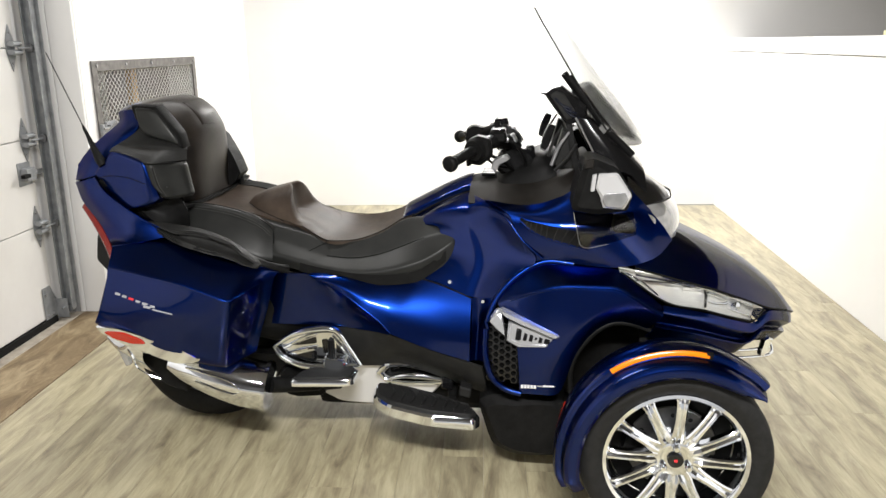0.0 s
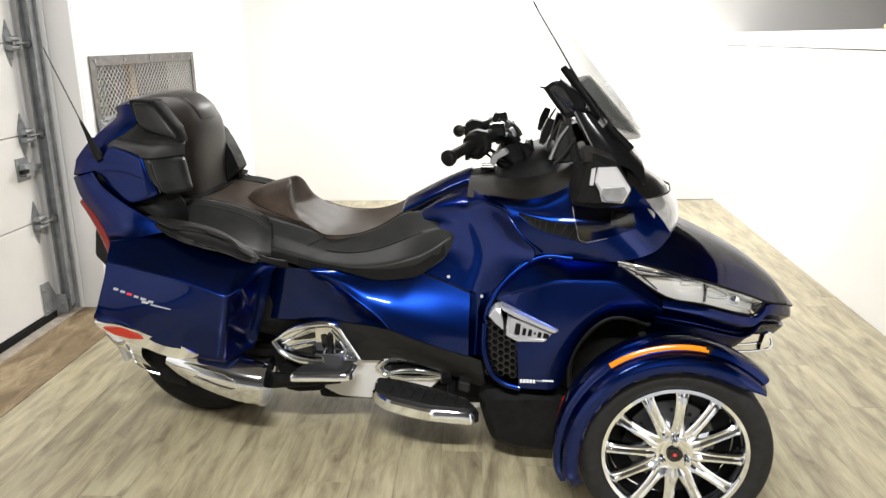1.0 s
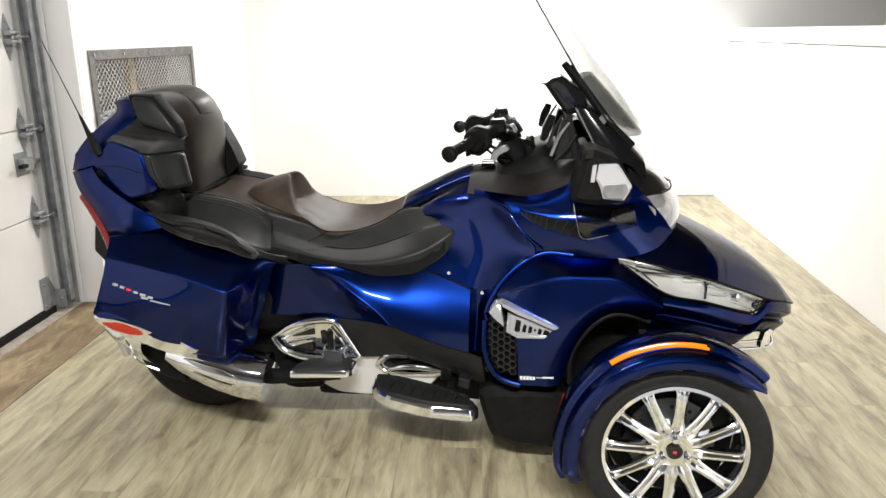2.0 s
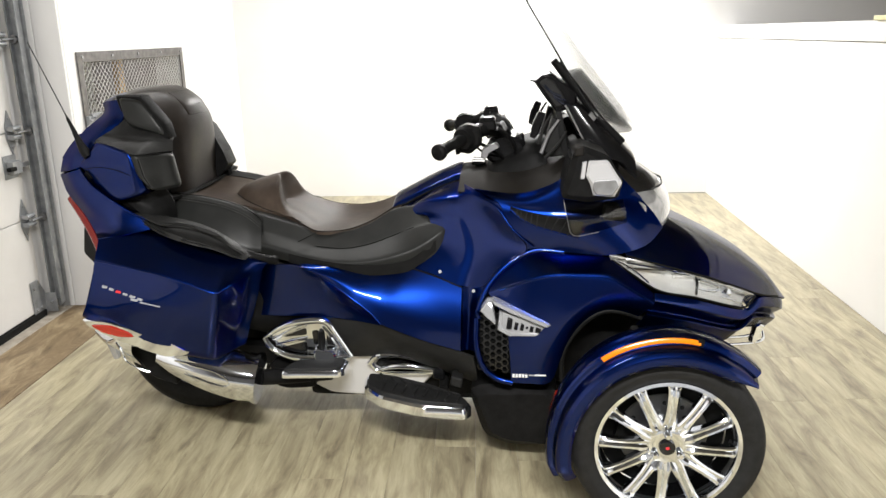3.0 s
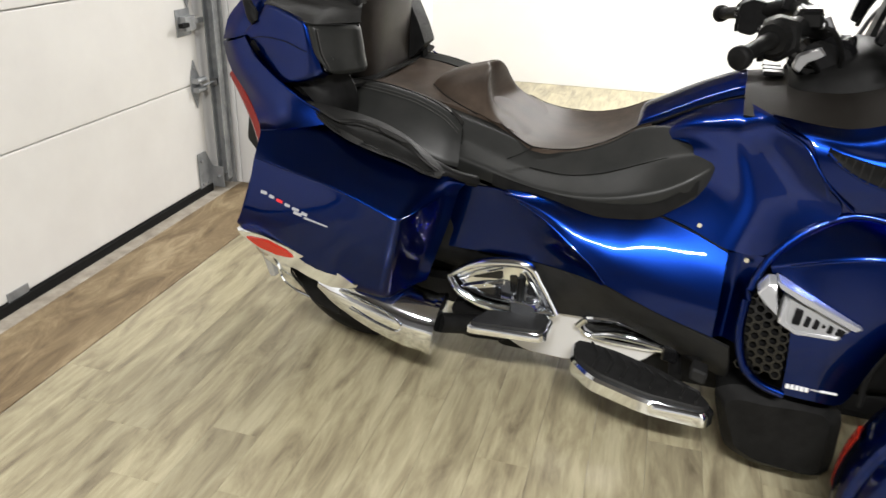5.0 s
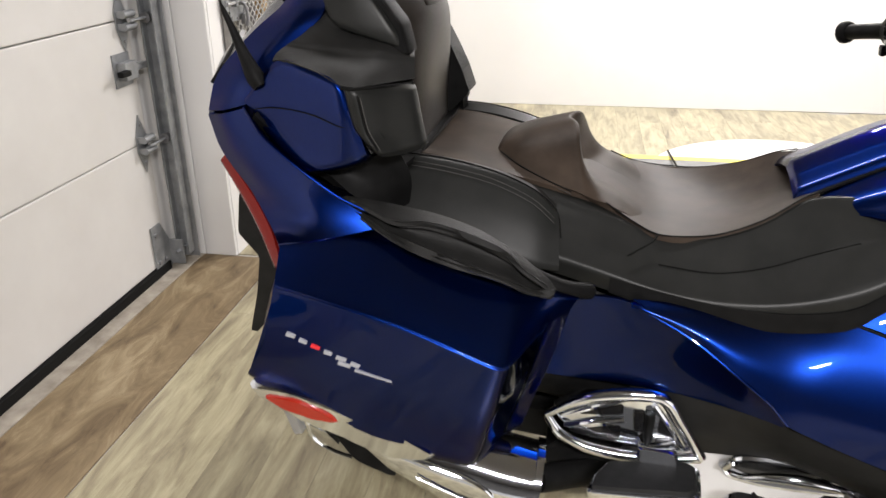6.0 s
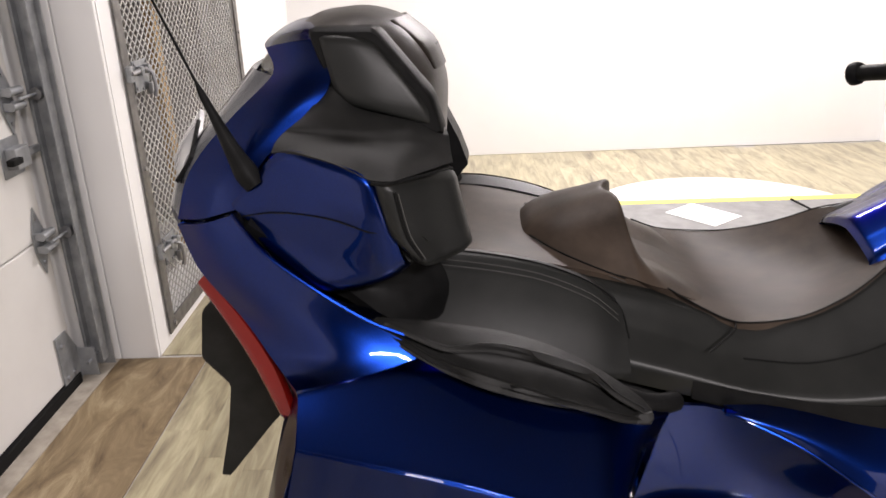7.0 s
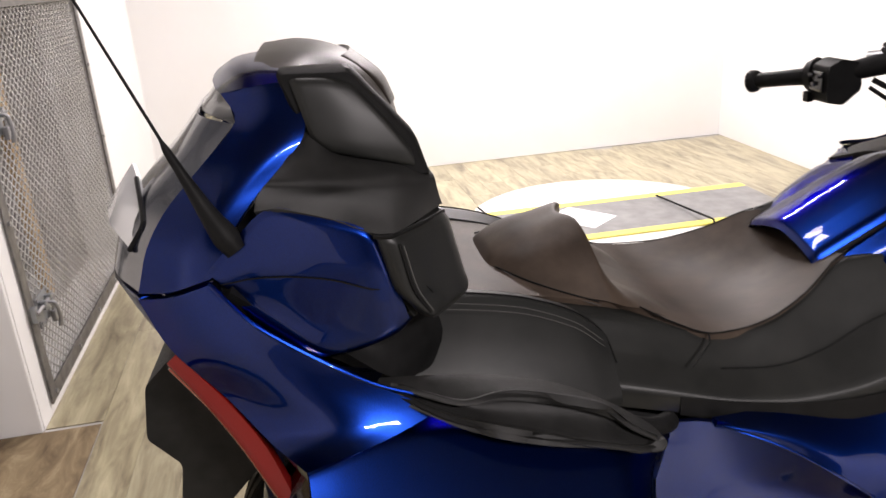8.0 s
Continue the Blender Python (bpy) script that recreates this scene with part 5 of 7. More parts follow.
# The white wall's reflection is put into this panel's light grey.
sheet("front_cowl_reflection", [[(0.825, 0.302, 0.957), (0.90, 0.225, 0.957), (0.948, 0.125, 0.954), (0.968, 0.0, 0.957)],
                          [(0.857, 0.318, 0.918), (0.93, 0.24, 0.912), (0.978, 0.125, 0.907), (0.995, 0.0, 0.907)],
                          [(0.882, 0.315, 0.875), (0.945, 0.235, 0.864), (0.985, 0.125, 0.855), (1.0, 0.0, 0.855)],
                          [(0.898, 0.300, 0.835), (0.95, 0.215, 0.822), (0.975, 0.11, 0.815), (0.985, 0.0, 0.815)]], "lens_grey", trike, 4, 4, 0.008, "glossy cowl panel over the hood, wall reflection put into its grey", inner=(0.7, 0, 0.9))
tube("cowl_line", [(0.86, 0.262, 0.959), (0.90, 0.227, 0.959), (0.948, 0.127, 0.956), (0.968, 0.0, 0.959)], 0.003, "black", trike, n=6)

# ---- seat ----
SEAT = [
    station(-0.83, (0, 0.905), (0.12, 0.91), (0.205, 0.92), (0.262, 0.895), (0.300, 0.85), (0.305, 0.79)),
    station(-0.70, (0, 0.900), (0.12, 0.905), (0.205, 0.91), (0.265, 0.885), (0.308, 0.835), (0.312, 0.775)),
    station(-0.58, (0, 0.895), (0.12, 0.890), (0.20, 0.885), (0.262, 0.860), (0.302, 0.80), (0.306, 0.755)),
    station(-0.49, (0, 0.875), (0.12, 0.868), (0.20, 0.855), (0.255, 0.825), (0.292, 0.775), (0.296, 0.735)),
    station(-0.38, (0, 0.830), (0.12, 0.830), (0.20, 0.825), (0.262, 0.800), (0.302, 0.750), (0.306, 0.712)),
    station(-0.27, (0, 0.778), (0.12, 0.782), (0.212, 0.795), (0.268, 0.782), (0.315, 0.725), (0.319, 0.690)),
    station(-0.17, (0, 0.770), (0.12, 0.778), (0.215, 0.797), (0.268, 0.795), (0.323, 0.715), (0.327, 0.676)),
    station(-0.08, (0, 0.790), (0.10, 0.803), (0.188, 0.824), (0.262, 0.815), (0.325, 0.720), (0.330, 0.672)),
    station(0.0, (0, 0.838), (0.10, 0.850), (0.155, 0.868), (0.258, 0.845), (0.322, 0.735), (0.327, 0.675)),
    station(0.08, (0, 0.862), (0.11, 0.872), (0.172, 0.884), (0.256, 0.865), (0.312, 0.760), (0.317, 0.690)),
    station(0.145, (0, 0.868), (0.11, 0.877), (0.188, 0.886), (0.250, 0.873), (0.298, 0.795), (0.303, 0.728)),
    station(0.185, (0, 0.862), (0.11, 0.872), (0.190, 0.882), (0.240, 0.870), (0.278, 0.820), (0.284, 0.762)),
    station(0.202, (0, 0.845), (0.11, 0.855), (0.182, 0.868), (0.230, 0.866), (0.262, 0.822), (0.266, 0.785)),
    station(0.210, (0, 0.820), (0.11, 0.830), (0.172, 0.845), (0.225, 0.860), (0.246, 0.815), (0.250, 0.790))]
flanks, seams = [], []
for row in SEAT:
    a, e, g = row[2], row[4], row[5]
    seam = (a[0], a[1] + (e[1] - a[1]) * 0.52, a[2] + (e[2] - a[2]) * (0.62 if a[0] < 0.05 else 0.52))
    before, after = [(a[0], a[1] + (seam[1] - a[1]) * k, a[2] + (seam[2] - a[2]) * k + 0.002) for k in (0.5, 0.93)]
    seams.append(seam)
    flanks.append(row[:3] + [(a[0], a[1] + 0.010, a[2] - 0.006), before, after, (a[0], seam[1] + 0.008, seam[2] - 0.003), e, (e[0], e[1] + 0.005, e[2] - 0.012), g])
seat = canopy("seat", flanks, "leather", trike, 4, 4, 0.02, "black leather touring seat for rider and passenger")
canopy("seat_insert", [
    station(-0.80, (0, 0.913), (0.08, 0.916), (0.15, 0.922), (0.185, 0.927)),
    station(-0.70, (0, 0.908), (0.08, 0.911), (0.15, 0.916), (0.19, 0.918)),
    station(-0.58, (0, 0.903), (0.08, 0.901), (0.145, 0.896), (0.19, 0.892)),
    station(-0.48, (0, 0.879), (0.08, 0.877), (0.14, 0.872), (0.18, 0.866)),
    station(-0.38, (0, 0.838), (0.08, 0.838), (0.13, 0.838), (0.175, 0.836)),
    station(-0.27, (0, 0.786), (0.08, 0.787), (0.15, 0.792), (0.226, 0.799)),
    station(-0.17, (0, 0.778), (0.08, 0.782), (0.14, 0.788), (0.213, 0.803)),
    station(-0.08, (0, 0.798), (0.07, 0.805), (0.12, 0.814), (0.185, 0.831)),
    station(-0.01, (0, 0.838), (0.07, 0.847), (0.11, 0.856), (0.153, 0.870)),
    station(0.02, (0, 0.852), (0.07, 0.860), (0.10, 0.867), (0.138, 0.878))],
    "leather_top", seat, 4, 4, 0.012, "brownish leather seat insert")
hump = canopy("rider_backrest", [
    station(-0.625, (0, 0.902), (0.03, 0.902), (0.06, 0.901), (0.085, 0.900)),
    station(-0.605, (0, 0.926), (0.035, 0.925), (0.07, 0.918), (0.098, 0.898)),
    station(-0.56, (0, 0.946), (0.05, 0.943), (0.10, 0.927), (0.14, 0.892)),
    station(-0.50, (0, 0.962), (0.05, 0.959), (0.108, 0.932), (0.166, 0.873)),
    [(-0.475, 0, 0.968), (-0.460, 0.05, 0.969), (-0.452, 0.108, 0.940), (-0.440, 0.176, 0.858)],
    [(-0.468, 0, 0.960), (-0.450, 0.05, 0.963), (-0.442, 0.110, 0.934), (-0.425, 0.179, 0.853)],
    [(-0.462, 0, 0.915), (-0.448, 0.055, 0.918), (-0.430, 0.118, 0.900), (-0.405, 0.182, 0.846)],
    [(-0.445, 0, 0.862), (-0.432, 0.06, 0.866), (-0.405, 0.125, 0.862), (-0.375, 0.184, 0.838)],
    [(-0.385, 0, 0.836), (-0.375, 0.07, 0.838), (-0.355, 0.13, 0.836), (-0.335, 0.182, 0.820)],
    station(-0.30, (0, 0.798), (0.08, 0.798), (0.13, 0.800), (0.16, 0.800))], "leather_top", seat, 4, 4, 0.012, "raised lumbar hump behind the rider")
sheet("seat_skirt", [
    [(-0.36, 0.3095, 0.738), (-0.27, 0.3215, 0.722), (-0.17, 0.330, 0.710), (-0.08, 0.333, 0.706), (0.0, 0.3305, 0.710), (0.08, 0.3205, 0.728), (0.165, 0.296, 0.790)],
    [(-0.36, 0.3125, 0.706), (-0.27, 0.325, 0.688), (-0.17, 0.3335, 0.674), (-0.08, 0.3365, 0.669), (0.0, 0.3335, 0.672), (0.08, 0.3235, 0.687), (0.165, 0.2985, 0.752)]],
    "black", seat, 5, 3, 0.006, "black lower edge of the seat")
tube("hump_seam", [(-0.61, 0.092, 0.908), (-0.56, 0.142, 0.894), (-0.50, 0.168, 0.875), (-0.45, 0.178, 0.858)], 0.0016, "piping", hump, n=6)
tube("seat_seam", [(-0.275, 0.226, 0.800), (-0.285, 0.25, 0.793), (-0.33, 0.285, 0.775)], 0.0016, "piping", seat, n=6)
tube("seat_seam", [(-0.38, 0.182, 0.842), (-0.325, 0.205, 0.815), (-0.27, 0.229, 0.800), (-0.17, 0.216, 0.803), (-0.08, 0.188, 0.831), (-0.01, 0.156, 0.870), (0.03, 0.140, 0.884)], 0.0016, "piping", seat, n=6)
tube("seat_seam", [(u, w + 0.001, z + 0.002) for u, w, z in seams[5:10]], 0.0016, "piping", seat, n=6)
sheet("passenger_bolster", [
    [(-0.80, 0.19, 0.925), (-0.70, 0.195, 0.920), (-0.60, 0.195, 0.900), (-0.52, 0.20, 0.872), (-0.475, 0.215, 0.842)],
    [(-0.808, 0.225, 0.936), (-0.70, 0.232, 0.930), (-0.60, 0.232, 0.910), (-0.52, 0.236, 0.879), (-0.472, 0.245, 0.842)],
    [(-0.812, 0.238, 0.933), (-0.70, 0.246, 0.927), (-0.596, 0.246, 0.906), (-0.516, 0.250, 0.874), (-0.468, 0.256, 0.836)],
    [(-0.822, 0.285, 0.895), (-0.70, 0.295, 0.880), (-0.59, 0.295, 0.855), (-0.51, 0.295, 0.823), (-0.462, 0.288, 0.795)],
    [(-0.825, 0.328, 0.850), (-0.70, 0.338, 0.828), (-0.59, 0.338, 0.800), (-0.505, 0.328, 0.770), (-0.458, 0.31, 0.755)],
    [(-0.825, 0.334, 0.828), (-0.70, 0.344, 0.805), (-0.59, 0.343, 0.780), (-0.505, 0.332, 0.755), (-0.458, 0.312, 0.742)]],
    "leather", seat, 4, 4, 0.02, "black leather passenger bolster")
tube("bolster_piping", [(-0.808, 0.230, 0.937), (-0.70, 0.237, 0.931), (-0.60, 0.237, 0.911), (-0.52, 0.241, 0.880), (-0.472, 0.250, 0.842), (-0.459, 0.285, 0.800)], 0.0016, "piping", seat, n=6)

for d in (0.0, 0.007):
    tube("stitching", [(-0.80, 0.249 + d, 0.929 - d), (-0.70, 0.256 + d, 0.921 - d), (-0.60, 0.256 + d, 0.901 - d), (-0.52, 0.260 + d, 0.868 - d), (-0.475, 0.264 + d, 0.832 - d)], 0.0007, "stitch", seat, n=5)
tube("stitching", [(-0.60, 0.108, 0.905), (-0.56, 0.148, 0.889), (-0.50, 0.174, 0.871), (-0.45, 0.184, 0.854)], 0.0006, "stitch", seat, n=5)

# ---- passenger backrest and arms ----
canopy("backrest", [
    [(-0.775, 0, 0.92), (-0.775, 0.10, 0.92), (-0.785, 0.16, 0.92), (-0.82, 0.20, 0.92)],
    [(-0.768, 0, 1.00), (-0.770, 0.10, 1.00), (-0.785, 0.165, 1.00), (-0.825, 0.21, 1.00)],
    [(-0.758, 0, 1.10), (-0.763, 0.10, 1.10), (-0.785, 0.17, 1.10), (-0.835, 0.22, 1.10)],
    [(-0.755, 0, 1.18), (-0.765, 0.10, 1.18), (-0.795, 0.17, 1.18), (-0.85, 0.225, 1.185)],
    [(-0.780, 0, 1.242), (-0.795, 0.10, 1.242), (-0.83, 0.16, 1.238), (-0.88, 0.22, 1.235)],
    [(-0.828, 0, 1.284), (-0.840, 0.10, 1.282), (-0.87, 0.15, 1.278), (-0.905, 0.225, 1.274)],
    [(-0.90, 0, 1.303), (-0.902, 0.10, 1.300), (-0.915, 0.17, 1.294), (-0.935, 0.245, 1.284)],
    [(-0.965, 0, 1.299), (-0.965, 0.10, 1.297), (-0.965, 0.17, 1.29), (-0.965, 0.24, 1.28)]],
    "leather_warm", trike, 4, 4, 0.02, "brownish black padded passenger backrest", inner=(-1.0, 0, 1.1))
canopy("backrest_patch", [
    [(-0.756, 0.0, 1.204), (-0.760, 0.05, 1.204), (-0.769, 0.088, 1.204), (-0.780, 0.094, 1.204)],
    [(-0.775, 0.0, 1.247), (-0.779, 0.05, 1.247), (-0.789, 0.088, 1.246), (-0.800, 0.095, 1.243)],
    [(-0.823, 0.0, 1.2885), (-0.827, 0.05, 1.2875), (-0.837, 0.088, 1.2855), (-0.846, 0.095, 1.281)]], "leather_warm", trike, 3, 3, 0.006, "smooth brownish head patch", inner=(-1.0, 0, 1.1))
prism("backrest_mark", [(-0.025, 0.0), (-0.025, 0.006), (0.025, 0.006), (0.025, 0.0)], 0, 0.002, "piping", trike, cut=0.1, bevel=0.0005, sides=(1,))[0].matrix_basis = pose(-0.775, 0, 1.235, 62, 0, 90)
for s in (-1,):
    off = 0.0
    fr = prism("speaker_frame", [(-0.930, 1.292), (-0.835, 1.291), (-0.757, 1.198), (-0.741, 1.143), (-0.862, 1.167), (-0.897, 1.193)], 0.262 - off, 0.318 - off, "black", trike, "black speaker surround", 0.10, 0.006, sides=(s,), tilt=-0.12)[0]
    face = sheet("speaker_face", [
            [(-0.914, 0.300, 1.285), (-0.905, 0.302, 1.287), (-0.87, 0.302, 1.286), (-0.842, 0.298, 1.282), (-0.834, 0.294, 1.277)],
            [(-0.911, 0.313, 1.276), (-0.902, 0.318, 1.277), (-0.865, 0.319, 1.274), (-0.835, 0.314, 1.268), (-0.826, 0.306, 1.264)],
            [(-0.901, 0.321, 1.24), (-0.893, 0.327, 1.24), (-0.845, 0.330, 1.232), (-0.80, 0.325, 1.224), (-0.790, 0.315, 1.218)],
            [(-0.893, 0.326, 1.21), (-0.883, 0.333, 1.208), (-0.835, 0.337, 1.197), (-0.775, 0.329, 1.186), (-0.763, 0.319, 1.182)],
            [(-0.880, 0.325, 1.192), (-0.868, 0.331, 1.190), (-0.825, 0.335, 1.180), (-0.768, 0.328, 1.164), (-0.756, 0.319, 1.162)],
            [(-0.872, 0.316, 1.184), (-0.862, 0.320, 1.182), (-0.822, 0.324, 1.173), (-0.766, 0.320, 1.157), (-0.755, 0.312, 1.155)]],
            "leather", fr, 4, 4, 0.02, "smooth dark speaker pad", sides=(s,))
    shl = sheet("armrest_shell", [
        [(-0.905, 0.315, 1.212), (-0.884, 0.312, 1.222), (-0.866, 0.312, 1.190), (-0.830, 0.312, 1.178), (-0.785, 0.306, 1.166), (-0.742, 0.290, 1.150)],
        [(-0.931, 0.348, 1.182), (-0.891, 0.339, 1.194), (-0.863, 0.340, 1.180), (-0.826, 0.339, 1.172), (-0.783, 0.332, 1.162), (-0.739, 0.304, 1.145)],
        [(-0.948, 0.372, 1.169), (-0.908, 0.371, 1.166), (-0.868, 0.370, 1.164), (-0.828, 0.367, 1.160), (-0.788, 0.355, 1.154), (-0.736, 0.314, 1.141)],
        [(-0.956, 0.376, 1.163), (-0.909, 0.376, 1.158), (-0.869, 0.378, 1.154), (-0.829, 0.378, 1.149), (-0.789, 0.366, 1.144), (-0.735, 0.319, 1.134)],
        [(-0.963, 0.398, 1.155), (-0.920, 0.403, 1.150), (-0.873, 0.411, 1.143), (-0.833, 0.418, 1.133), (-0.795, 0.410, 1.128), (-0.733, 0.328, 1.119)],
        [(-0.966, 0.414, 1.144), (-0.936, 0.425, 1.148), (-0.876, 0.436, 1.132), (-0.834, 0.445, 1.114), (-0.799, 0.443, 1.111), (-0.730, 0.334, 1.107)]],
        "dark_grey", trike, 4, 4, 0.02, "dark grey armrest shell", inner=(-0.86, s * (0.25 - off), 1.0), sides=(s,), off=off)[0]
    arm = sheet("armrest_pad", [
        [(-0.834, 0.434, 1.114), (-0.824, 0.448, 1.110), (-0.804, 0.446, 1.108), (-0.766, 0.398, 1.106), (-0.732, 0.347, 1.102), (-0.770, 0.295, 1.104), (-0.85, 0.215, 1.108)],
        [(-0.830, 0.436, 1.104), (-0.820, 0.451, 1.100), (-0.800, 0.450, 1.098), (-0.761, 0.404, 1.095), (-0.724, 0.353, 1.090), (-0.761, 0.295, 1.093), (-0.85, 0.215, 1.098)],
        [(-0.817, 0.436, 1.044), (-0.805, 0.451, 1.039), (-0.787, 0.451, 1.034), (-0.748, 0.410, 1.029), (-0.710, 0.360, 1.024), (-0.749, 0.295, 1.029), (-0.84, 0.215, 1.034)],
        [(-0.790, 0.436, 1.010), (-0.779, 0.449, 1.007), (-0.764, 0.448, 1.001), (-0.740, 0.412, 0.999), (-0.704, 0.364, 1.000), (-0.741, 0.295, 0.993), (-0.83, 0.215, 0.983)],
        [(-0.786, 0.432, 1.002), (-0.776, 0.441, 0.997), (-0.763, 0.439, 0.991), (-0.742, 0.406, 0.986), (-0.711, 0.360, 0.988), (-0.750, 0.295, 0.977), (-0.83, 0.215, 0.962)]],
        "leather", trike, 4, 4, 0.03, "black leather armrest pad with a stitched edge", inner=(-0.86, s * (0.32 - off), 1.03), sides=(s,), off=off)[0]
    if s < 0:
        tube("stitching", [(-0.795, 0.4525, 1.096), (-0.782, 0.4535, 1.04), (-0.764, 0.4505, 1.006)], 0.0007, "stitch", arm, n=5, sides=(s,))
        tube("pad_seam", [(-0.800, 0.4515, 1.098), (-0.787, 0.4525, 1.04), (-0.768, 0.4495, 1.004)], 0.0022, "piping", arm, n=6, sides=(s,))
        tube("pad_seam", [(-0.830, 0.447, 1.109), (-0.808, 0.449, 1.108), (-0.766, 0.400, 1.105), (-0.731, 0.348, 1.101)], 0.003, "black", arm, n=6, sides=(s,))
prism("arm_wing", [(-0.85, 1.18), (-0.795, 1.135), (-0.770, 1.09), (-0.742, 1.033), (-0.724, 0.981), (-0.767, 0.933), (-0.84, 0.93)], 0.135, 0.235, "black", trike, "black wing beside the backrest", 0.08, 0.008, sides=(1,))
for s in (-1, 1):
    # trunk side
    off = 0.0 if s < 0 else 0.13
    ts = sheet("trunk_side", [
        [(-1.034, 0.402, 1.070), (-0.989, 0.411, 1.116), (-0.948, 0.419, 1.148), (-0.899, 0.430, 1.139), (-0.855, 0.438, 1.126), (-0.838, 0.442, 1.117), (-0.826, 0.440, 1.106)],
        [(-1.031, 0.405, 1.066), (-0.986, 0.417, 1.106), (-0.945, 0.426, 1.135), (-0.896, 0.437, 1.127), (-0.852, 0.445, 1.114), (-0.834, 0.447, 1.105), (-0.822, 0.441, 1.096)],
        [(-1.024, 0.408, 1.061), (-0.979, 0.421, 1.078), (-0.934, 0.432, 1.092), (-0.888, 0.442, 1.086), (-0.844, 0.450, 1.074), (-0.824, 0.450, 1.068), (-0.810, 0.441, 1.063)],
        [(-1.018, 0.409, 1.054), (-0.974, 0.421, 1.063), (-0.927, 0.434, 1.067), (-0.883, 0.442, 1.061), (-0.839, 0.450, 1.045), (-0.819, 0.449, 1.041), (-0.805, 0.441, 1.037)],
        [(-1.003, 0.410, 1.040), (-0.961, 0.421, 1.022), (-0.921, 0.431, 1.003), (-0.876, 0.440, 0.993), (-0.832, 0.447, 0.989), (-0.810, 0.445, 0.989), (-0.794, 0.437, 0.994)],
        [(-0.998, 0.412, 1.022), (-0.962, 0.424, 0.982), (-0.924, 0.434, 0.957), (-0.880, 0.438, 0.957), (-0.836, 0.441, 0.967), (-0.806, 0.438, 0.978), (-0.790, 0.430, 0.989)],
        [(-0.996, 0.396, 1.016), (-0.960, 0.408, 0.976), (-0.922, 0.416, 0.952), (-0.878, 0.414, 0.951), (-0.834, 0.416, 0.960), (-0.804, 0.415, 0.970), (-0.788, 0.410, 0.982)]],
        "paint", trike, 4, 4, 0.02, "blue trunk side panel", sides=(s,), off=off)[0]
    if s < 0:
        tube("side_line", [(-1.018, 0.4085, 1.054), (-0.974, 0.4225, 1.063), (-0.927, 0.4345, 1.064), (-0.883, 0.443, 1.058), (-0.839, 0.4505, 1.044), (-0.816, 0.447, 1.041)], 0.0011, "black", ts, n=6, sides=(s,))
    sheet("trunk_tray", [
        [(-0.90, 0.446, 0.946), (-0.87, 0.448, 0.928), (-0.845, 0.449, 0.911)],
        [(-0.882, 0.424, 0.925), (-0.855, 0.406, 0.910), (-0.828, 0.386, 0.898)]],
        "paint", trike, 4, 3, 0.004, "blue ledge below the trunk", sides=(s,), off=off)
    # Black sheet put in for the shadow below the trunk side.
    sheet("trunk_shade_infill", [
        [(-1.03, 0.392, 1.06), (-0.975, 0.382, 1.03), (-0.905, 0.380, 0.99), (-0.83, 0.375, 0.975), (-0.77, 0.345, 0.985)],
        [(-1.02, 0.400, 1.045), (-0.975, 0.385, 1.0), (-0.905, 0.380, 0.955), (-0.83, 0.368, 0.93), (-0.75, 0.325, 0.93)],
        [(-1.02, 0.410, 1.036), (-0.95, 0.405, 0.965), (-0.885, 0.400, 0.925), (-0.83, 0.395, 0.885), (-0.77, 0.30, 0.86)]],
        "black", trike, 3, 3, 0.02, "black infill standing for the shaded gap under the trunk", sides=(s,), off=off)
    sheet("trunk_gap", [
        [(-0.884, 0.312, 1.220), (-0.93, 0.336, 1.178), (-0.98, 0.355, 1.128), (-1.03, 0.385, 1.075)],
        [(-0.90, 0.318, 1.20), (-0.945, 0.360, 1.150), (-0.975, 0.385, 1.11), (-1.02, 0.395, 1.06)]],
        "black", trike, 3, 3, 0.02, "black joint of the trunk lid", sides=(s,), off=off)
    tb = tube("antenna", [(-0.992, 0.413, 1.098), (-1.004, 0.410, 1.116), (-1.022, 0.404, 1.148), (-1.044, 0.396, 1.194), (-1.056, 0.395, 1.222), (-1.061, 0.395, 1.236), (-1.152, 0.40, 1.471)], [0.0140, 0.0165, 0.0110, 0.0065, 0.0050, 0.0020, 0.0015], "black", trike, "thin black whip antenna", n=10, sides=(s,))[0] if s < 0 else None
    # trunk rear corner and tail shell
    sheet("trunk_corner", [
        [(-0.915, 0.292, 1.276), (-0.96, 0.284, 1.272), (-1.005, 0.253, 1.263)],
        [(-0.898, 0.318, 1.236), (-0.95, 0.308, 1.234), (-0.988, 0.288, 1.230)],
        [(-0.906, 0.330, 1.205), (-0.96, 0.342, 1.192), (-1.034, 0.328, 1.184)],
        [(-0.965, 0.358, 1.150), (-1.01, 0.365, 1.144), (-1.082, 0.345, 1.136)],
        [(-1.005, 0.385, 1.105), (-1.05, 0.385, 1.10), (-1.108, 0.366, 1.095)],
        [(-1.03, 0.405, 1.062), (-1.08, 0.399, 1.048), (-1.128, 0.368, 1.038)]],
        "paint", trike, 4, 4, 0.012, "blue rear corner of the trunk", inner=(-0.7, 0, 1.1), sides=(s,), off=0.0 if s < 0 else 0.08)
